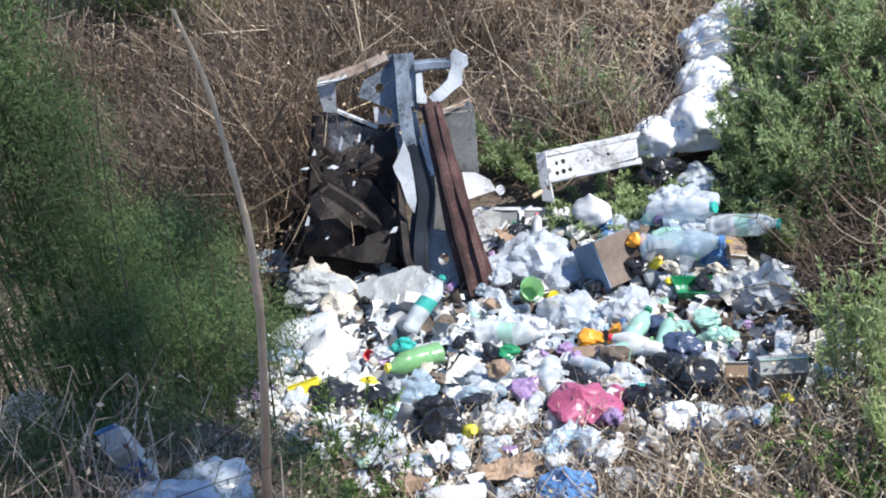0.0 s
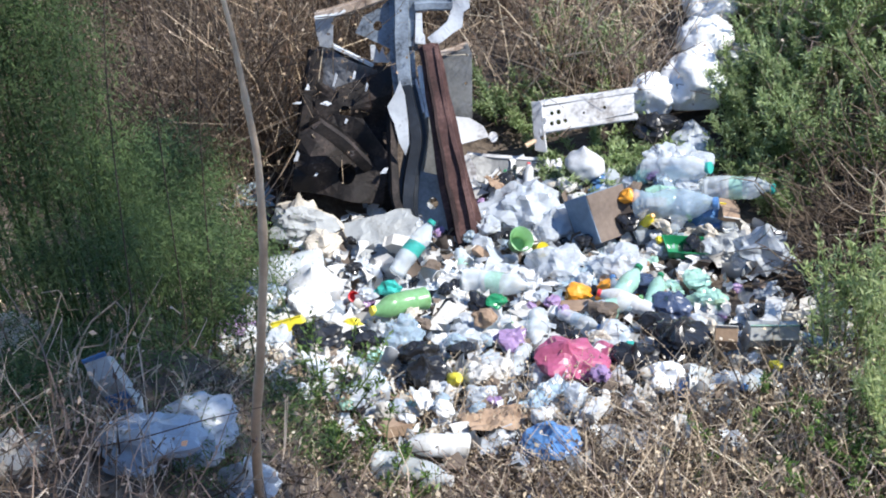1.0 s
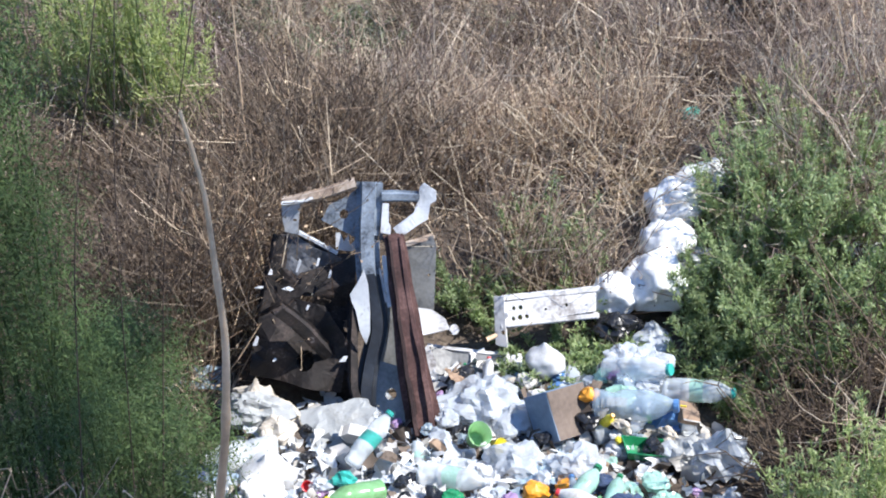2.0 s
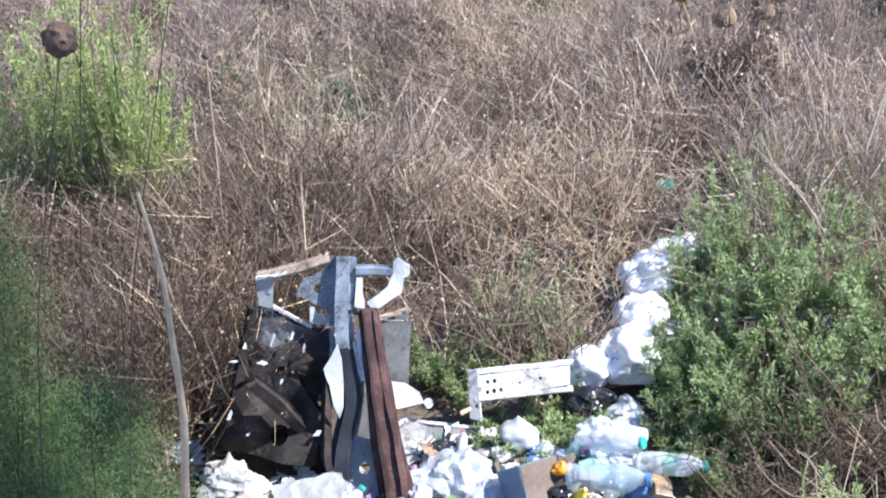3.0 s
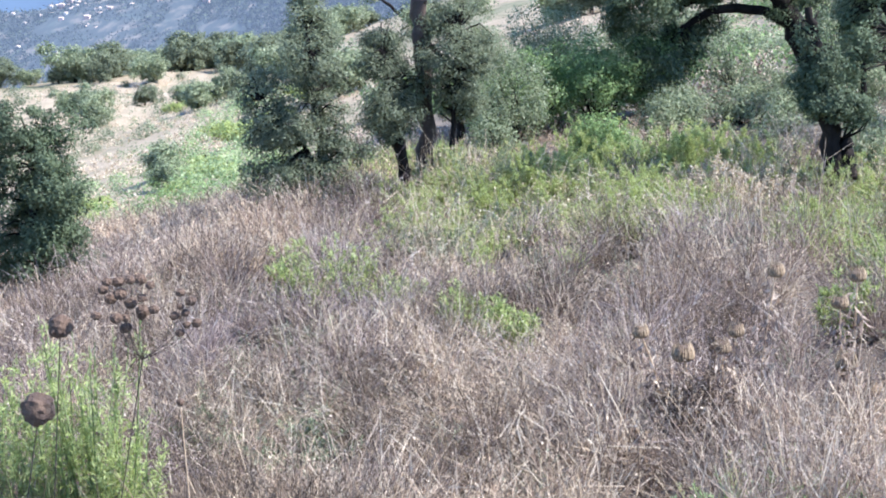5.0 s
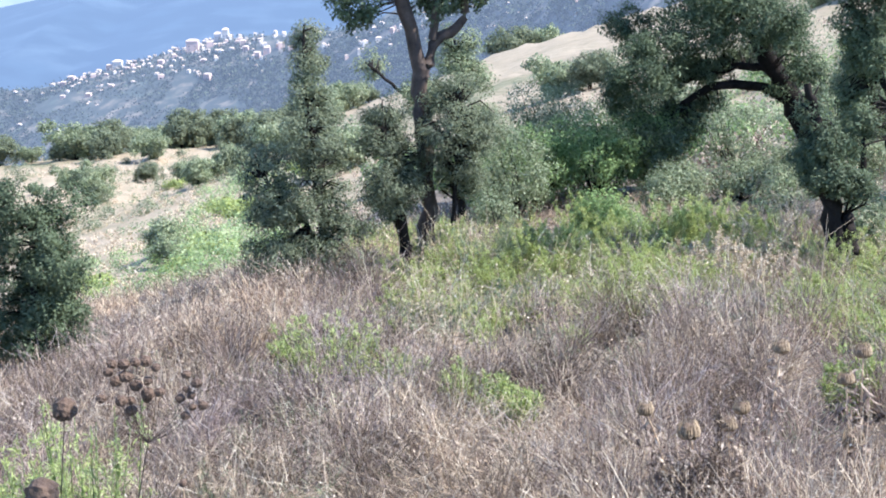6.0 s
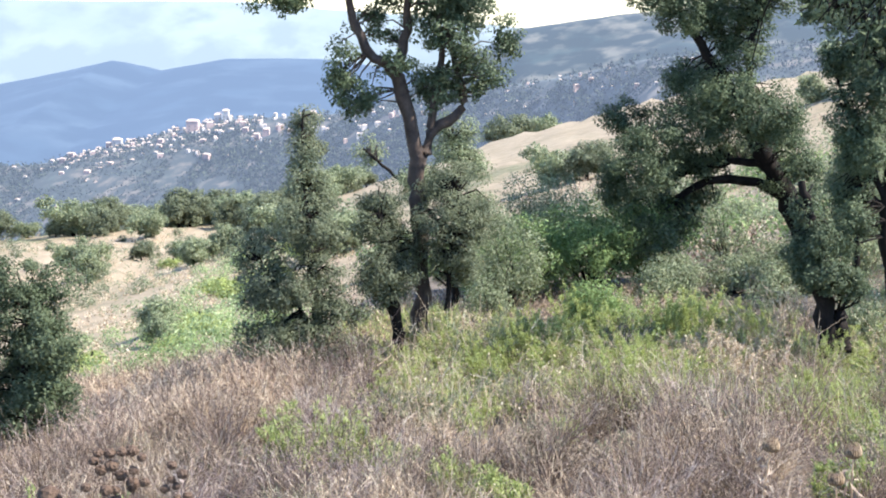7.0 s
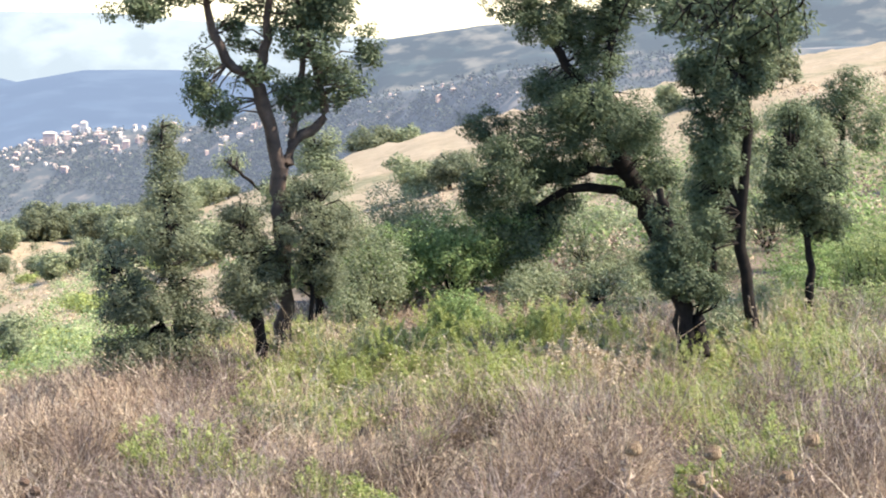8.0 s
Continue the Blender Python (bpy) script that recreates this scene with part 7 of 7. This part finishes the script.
for k, (m, s, lb) in enumerate((("white", 0.16, "white crumpled bag"), ("film", 0.2, "translucent crumpled bag"), ("white", 0.12, "small white wrapper"), ("paper", 0.14, "crumpled white paper"), ("film", 0.15, "crumpled clear film"), ("black", 0.15, "black bag scrap"), ("cream", 0.14, "cream rag"), ("sky", 0.13, "pale blue bag scrap"), ("brown", 0.14, "brown rag"), ("mint", 0.13, "pale green film"), ("purple", 0.1, "purple wrapper"), ("red", 0.07, "red wrapper"), ("yellow", 0.08, "yellow wrapper"))):
    KINDS.append(bag(on(-0.6 + 0.1 * k, 5.0 + 0.03 * k, 0.06), s, PL[m], lb + " in the dump", 80 + k, ("plastic_bag", "film_bag", "wrapper", "paper_wad", "film_wad", "bag_scrap", "rag")[k] if k < 7 else "rag" if k == 8 else "wrapper", crumple=0.5, knot=False))
for k, (m, lb) in enumerate((("white", "white plastic cup"), ("clear", "clear plastic cup"), ("paper", "white paper cup"))):
    KINDS.append(cup(on(0.1 + 0.15 * k, 4.6, 0.06, 80, 0, 90 * k), 0.036, 0.085, PL[m], lb + " in the dump"))
for k, (m, b, lb) in enumerate((("white", "red", "white drink carton"), ("paper", "blue", "white and blue carton"), ("card", None, "brown card packet"))):
    KINDS.append(carton(on(-0.5 + 0.2 * k, 5.3, 0.06, 80, 0, 40 * k), 0.08, 0.06, 0.16, PL[m], PL["paper"], lb + " in the dump", PL[b] if b else None))
for k, (m, lb) in enumerate((("film", "torn clear sheet"), ("white", "torn white sheet"), ("sky", "torn pale blue sheet"), ("card", "flattened brown card"))):
    KINDS.append(sheet(on(-0.4 + 0.2 * k, 5.6, 0.1), 0.22, 0.16, PL[m], lb + " in the dump", 100 + k, amp=0.4))
WEIGHT = [2, 2, 2, 1, 1, 1] + [10, 15, 8, 9, 13, 17, 10, 6, 13, 5, 5, 3, 4] + [5, 5, 4] + [4, 4, 3] + [6, 6, 3, 3]
placed = 0
while placed < 470:
    u, w = rl.uniform(-1, 1), rl.uniform(-1, 1)
    if u * u + w * w > 1:
        continue
    x, y = -0.22 + 1.25 * u + 0.12 * w, 5.35 + 1.15 * w
    if y < 4.5 and rl.random() < 0.35 or (y > 6.1 and -1.3 < x < -0.5) or (x < -0.85 and y > 5.55 and rl.random() < 0.75) or (x > 0.55 and y > 5.1 and rl.random() < 0.7):
        continue
    if min((x - a) ** 2 + (y - 0.05 - b) ** 2 for a, b in LARGE) < 0.085 ** 2:
        continue
    src = rl.choices(KINDS, WEIGHT)[0]
    lying = rl.uniform(60, 110) if src.type == "EMPTY" or src["category"] == "cup" else rl.uniform(-25, 25)
    s = rl.uniform(0.45, 1.05)
    m = on(x, y, rl.uniform(0.02, 0.12), lying, rl.uniform(-20, 20), rl.uniform(0, 360)) @ Matrix.Scale(s, 4)
    copy_thing(src, m)
    placed += 1


for k in range(46):
    x, y = rl.uniform(0.12, 0.68), rl.uniform(5.75, 6.5)
    src = rl.choices(KINDS, WEIGHT)[0]
    lying = rl.uniform(60, 110) if src.type == "EMPTY" or src["category"] == "cup" else rl.uniform(-25, 25)
    copy_thing(src, on(x, y, rl.uniform(0.08, 0.24) * (1 - abs(x - 0.45)), lying, rl.uniform(-20, 20), rl.uniform(0, 360)) @ Matrix.Scale(rl.uniform(0.7, 1.1), 4))


def scraps():
    """Torn bits of film, paper and card that cover the ground between the larger pieces."""
    rng = np.random.default_rng(55)
    n = 3800
    a, r = rng.uniform(0, 6.28, n), np.sqrt(rng.uniform(0, 1, n))
    x, y = -0.2 + 1.35 * r * np.cos(a), 5.25 + 1.35 * r * np.sin(a)
    P = np.stack([x, y, ground_z(x, y) + rng.uniform(0.01, 0.09, n)], 1)
    P = P[((y > 4.45) | (rng.random(n) < 0.35)) & ((x < 0.55) | (rng.random(n) < 0.3))]
    c = rng.choice(5, len(P), p=[0.3, 0.27, 0.2, 0.17, 0.06])
    for k, mt in enumerate(("white", "film", "paper", "brown", "sky")):
        p = P[c == k]
        nn = len(p)
        nrm = unit(rng.normal(size=(nn, 3)) + [0, 0, 1.0])
        u = unit(np.cross(nrm, rng.normal(size=(nn, 3))))
        w = np.cross(nrm, u)
        s = rng.uniform(0.012, 0.05, (nn, 1))
        grid = []
        for iu in (-1, 0, 1):
            for iw in (-1, 0, 1):
                grid.append(p + u * s * iu * rng.uniform(0.6, 1.2, (nn, 1)) + w * s * iw * rng.uniform(0.5, 1.1, (nn, 1)) + nrm * s * rng.normal(0, 0.35, (nn, 1)))
        V = np.stack(grid, 1).reshape(-1, 3)
        b = np.arange(nn)[:, None] * 9
        Q = np.concatenate([b + np.array([i, i + 3, i + 4, i + 1]) for i in (0, 1, 3, 4)])
        tagged(hang("litter_scraps", mesh_np("litter_scraps", V, Q), PL[mt]), "torn scraps of film, paper and card over the soil", "litter", kind="stuff")


scraps()


# ---- far slopes ----
def far_tree(at, sc, seed, mat, label, squat=1.0):
    rng = np.random.default_rng(seed)
    ob = thing("olive_tree", at, label, "tree", "trees on the far slope")
    v, q = limb([(0, 0, -0.3), (0.1, 0, 0.9 * sc), (0.0, 0.1, 1.8 * sc)], 0.16 * sc, 0.08 * sc, 6, 6, 0.02, seed)
    hang("trunk", mesh_np("trunk", v, q, None, True), M["bark"], ob)
    B = [(rng.normal(0, 0.6) * sc, rng.normal(0, 0.6) * sc, (1.45 + rng.normal(0, 0.4)) * sc * squat, rng.uniform(0.8, 1.3) * sc, rng.uniform(0.8, 1.2) * sc * squat) for _ in range(7)]
    (v, q), C = crown(B, 5200, 0.2 * sc, rng, 0.24 * sc, 0.6, 26)
    hang("crown", mesh_np("crown", v, q), mat, ob)["kind"] = "stuff"
    return ob


protos = [far_tree((-38.2, 150, gz(-38.2, 150)), 0.95, 401, M["sage"], "small round olive tree on a pale stubble slope"), far_tree((-52, 212, gz(-52, 212)), 1.5, 402, M["olive"], "dark round tree in a row across the slope"), far_tree((-44, 205, gz(-44, 205)), 1.4, 403, M["sage"], "grey-green olive in a row across the slope"), far_tree((-20, 70, gz(-20, 70)), 0.8, 404, M["lime"], "yellow-green bush on the slope", 0.6)]
rf = random.Random(3)
for k in range(64):
    x = -86 + k * 1.08 + rf.uniform(-1.2, 1.2)
    y = 226 + rf.uniform(-7, 20)
    copy_thing(protos[2 if rf.random() < 0.25 else 1], pose(x, y, gz(x, y) - 0.3, 0, 0, rf.uniform(0, 360)) @ Matrix.Scale(rf.uniform(0.6, 1.5) * (1 if x > -62 else 0.75), 4))
for x, y, s, p in ((-46, 170, 0.7, 2), (-43, 168, 0.8, 2), (-38, 172, 0.6, 1), (-31, 160, 0.9, 0), (-29, 158, 0.8, 0), (-30, 150, 0.9, 3), (-27, 148, 1.1, 3), (-26, 140, 1.1, 0), (-24, 143, 1.2, 0), (-21, 150, 1.2, 1), (-17, 140, 1.0, 2), (-49, 166, 0.6, 0), (-18, 120, 0.8, 3), (-13, 112, 1.0, 3), (-11.5, 105, 1.0, 3), (-16, 95, 0.9, 3), (-12, 92, 0.9, 3), (-13, 84, 1.2, 3), (-16.5, 78, 0.8, 0), (-15.2, 72, 0.6, 0), (-13, 66, 0.7, 3), (-17, 64, 0.8, 3), (-15, 60, 0.6, 3), (-11, 58, 0.6, 3), (-18, 70, 0.7, 3), (-13.5, 74, 0.8, 3), (-11.5, 68, 0.7, 3), 
                   (6, 108, 0.8, 2), (8, 106, 0.7, 1), (-4, 75, 0.9, 0), (-9, 100, 1.0, 2), (30, 118, 1.0, 2), (27, 122, 0.9, 0), (36, 125, 1.1, 1), (24, 150, 0.9, 2)):
    copy_thing(protos[p], pose(x, y, gz(x, y) - 0.3, 0, 0, rf.uniform(0, 360)) @ Matrix.Scale(s, 4))
for k in range(26):
    u = rf.random()
    x, y = -8 + 150 * u + rf.uniform(-4, 4), 300 + 60 * u + rf.uniform(0, 45)
    copy_thing(protos[rf.choice((1, 2))], pose(x, y, gz(x, y) - 0.3, 0, 0, rf.uniform(0, 360)) @ Matrix.Scale(rf.uniform(1.2, 2.2), 4))


def slope_scrub(name, label, count, mat, seed, x_of, y0, y1, size, leaf, per=230):
    """Low bushes that crowd the slope below the field's edge."""
    rng = np.random.default_rng(seed)
    y = rng.uniform(y0, y1, count)
    x = x_of(y, rng.uniform(0, 1, count))
    k = swell(x, y, 0.09, seed) > -0.12
    x, y = x[k], y[k]
    r = size * rng.uniform(0.5, 1.3, len(x))
    C = np.stack([x, y, ground_z(x, y) + r * 0.5], 1)
    U = unit(rng.normal(size=(len(C) * per, 3))) * rng.uniform(0.3, 1, (len(C) * per, 1)) ** 0.4 * [1, 1, 0.75]
    lump = np.array([noise.noise((p[0] * 2.2, p[1] * 2.2, p[2] * 2.2 + i)) for i in range(7) for p in U[:per]])
    U = U * (1 + 0.5 * np.resize(lump, len(U)))[:, None]
    P = np.repeat(C, per, 0) + U * np.repeat(r, per)[:, None]
    tagged(hang(name, mesh_np(name, *leaves(P, leaf, rng, 0.6, None, 0.5, U + [0, 0, 0.3], 0.65)), mat), label, "shrubs", kind="stuff")


def left_slope(y, u):
    return -0.13 * y - 0.19 * y * u + 1.0


slope_scrub("slope_scrub", "yellow-green low bushes on the slope below the field", 46, M["inula"], 81, left_slope, 42, 84, 1.0, 0.11)
slope_scrub("slope_scrub", "green low bushes on the slope below the field", 46, M["hedge"], 82, left_slope, 38, 90, 1.1, 0.11)
slope_scrub("slope_scrub", "pale green low bushes below the stubble slope", 60, M["inula"], 86, lambda y, u: -0.13 * y - 0.07 * y * u, 60, 130, 1.1, 0.15)
slope_scrub("slope_scrub", "grey-green low bushes on the stubble slope", 46, M["olive"], 83, left_slope, 120, 215, 1.0, 0.22)
slope_scrub("stubble_tufts", "straw-coloured tufts on the stubble slope", 2600, M["straw"], 87, left_slope, 45, 225, 0.4, 0.14, 22)
slope_scrub("stubble_tufts", "dull green weeds on the stubble slope", 900, M["sage"], 88, left_slope, 45, 225, 0.5, 0.16, 30)
slope_scrub("stubble_tufts", "brown tufts behind the meadow trees", 900, M["dry"], 89, lambda y, u: -0.1 * y + 0.5 * y * u, 27, 110, 0.4, 0.12, 30)
slope_scrub("slope_scrub", "grey-green scrub behind the meadow trees", 260, M["sage"], 84, lambda y, u: -0.06 * y + 0.5 * y * u, 33, 85, 0.9, 0.12)
slope_scrub("slope_scrub", "dark green scrub behind the meadow trees", 200, M["hedge"], 85, lambda y, u: -0.06 * y + 0.5 * y * u, 31, 75, 0.9, 0.12)


# ---- the village ----
WALLS = [tint("white_house_wall", (0.62, 0.59, 0.58), 0.9, 1, 0.12), tint("pinkish_house_wall", (0.60, 0.47, 0.45), 0.9, 1, 0.12)]
ROOF = solid("tiled_roof", [(0.3, (0.50, 0.38, 0.32)), (0.7, (0.66, 0.55, 0.48))], 0.8, 0.9)
# Panes lightened in colour to imitate haze over the far houses.
PANE = solid("haze_grey_window", [(0.4, (0.14, 0.15, 0.17)), (0.6, (0.22, 0.23, 0.25))], 1, 0.5)


def house(at, w, d, h, wall, label):
    ob = thing("village_house", at, label, "house", "village houses")
    bm = panel_bm(w, h + 6, d, 0)
    p = part("wall", bm, wall, ob)
    p.location = (0, 0, h / 2 - 3)
    bm = bmesh.new()
    e = 0.5
    lo = [bm.verts.new((x * (w / 2 + e), y * (d / 2 + e), h)) for x, y in ((-1, -1), (1, -1), (1, 1), (-1, 1))]
    up = [bm.verts.new((x * w / 2 * 0.55, 0, h + 2.2)) for x in (-1, 1)]
    for f in ((lo[0], lo[1], up[1], up[0]), (lo[1], lo[2], up[1]), (lo[2], lo[3], up[0], up[1]), (lo[3], lo[0], up[0]), tuple(lo[::-1])):
        bm.faces.new(f)
    part("roof", bm, ROOF, ob)
    for r in range(max(1, int(h // 5))):
        for c in range(2):
            q = part("window", panel_bm(1.2, 1.5, 0.2, 0.03), PANE, p)
            q.location = (-w / 2 + (c + 0.5) * w / 2, -d / 2 - 0.06, 1.8 + 4 * r - (h / 2 - 3))
    return ob


HP = [house((-300, 1792, -160), 8, 7, 6, WALLS[0], "white two-storey house with a tiled roof"), house((-327, 1775, -172), 14, 10, 12, WALLS[1], "pinkish block of flats"), house((-420, 1792, -190), 11, 7, 6, WALLS[0], "long white house in the village"), house((-290, 1788, -158), 7, 7, 9, WALLS[0], "tall narrow white house")]


def hill_z(x, y):
    zc, yc = np.interp(x, VX, VZ), np.interp(x, VX, VY)
    v = (y - yc) / ((zc + 335) / 0.33)
    return float(zc - abs(v) ** 1.15 * (zc + 340))


rh = random.Random(21)
for k in range(300):
    if k < 130:
        x, back = rh.gauss(-295, 70), -abs(rh.gauss(0, 55))
    elif k < 175:
        x, back = rh.gauss(-445, 40), -abs(rh.gauss(0, 20))
    elif k < 225:
        x, back = rh.uniform(-540, -80), -abs(rh.gauss(10, 60))
    else:
        x, back = rh.uniform(-120, 180), -abs(rh.gauss(30, 40))
    y = float(np.interp(x, VX, VY)) + back
    copy_thing(HP[rh.choice((0, 0, 2, 3, 0, 1))], pose(x, y, hill_z(x, y) - 0.5, 0, 0, rh.uniform(-25, 25)) @ Matrix.Scale(rh.uniform(0.26, 0.55) * (1 if k < 225 else 0.62), 4))


def hill_woods(name, count, x0, x1, span, seed, mat, big):
    """Scattered tree crowns over the far hill."""
    rng = np.random.default_rng(seed)
    x = rng.uniform(x0, x1, count)
    zc, yc = np.interp(x, VX, VZ), np.interp(x, VX, VY)
    y = yc - rng.uniform(0, 1, count) ** 0.8 * span
    keep = np.array([noise.noise((a * 0.02, b * 0.02, 1.0)) for a, b in zip(x, y)]) > -0.3
    x, y, zc, yc = x[keep], y[keep], zc[keep], yc[keep]
    v = np.abs(y - yc) / ((zc + 335) / 0.33)
    z = zc - v**1.15 * (zc + 340)
    C = np.stack([x, y, z + big * 0.4], 1)
    P = np.repeat(C, 8, 0) + rng.normal(0, big * 0.4, (len(C) * 8, 3))
    V, Q = leaves(P, big * 0.8, rng, 0.7)
    tagged(hang(name, mesh_np(name, V, Q), mat), "scattered dark trees on the village hill", "woods", kind="stuff")


# The far trees carry the same bluish emission in place of haze.
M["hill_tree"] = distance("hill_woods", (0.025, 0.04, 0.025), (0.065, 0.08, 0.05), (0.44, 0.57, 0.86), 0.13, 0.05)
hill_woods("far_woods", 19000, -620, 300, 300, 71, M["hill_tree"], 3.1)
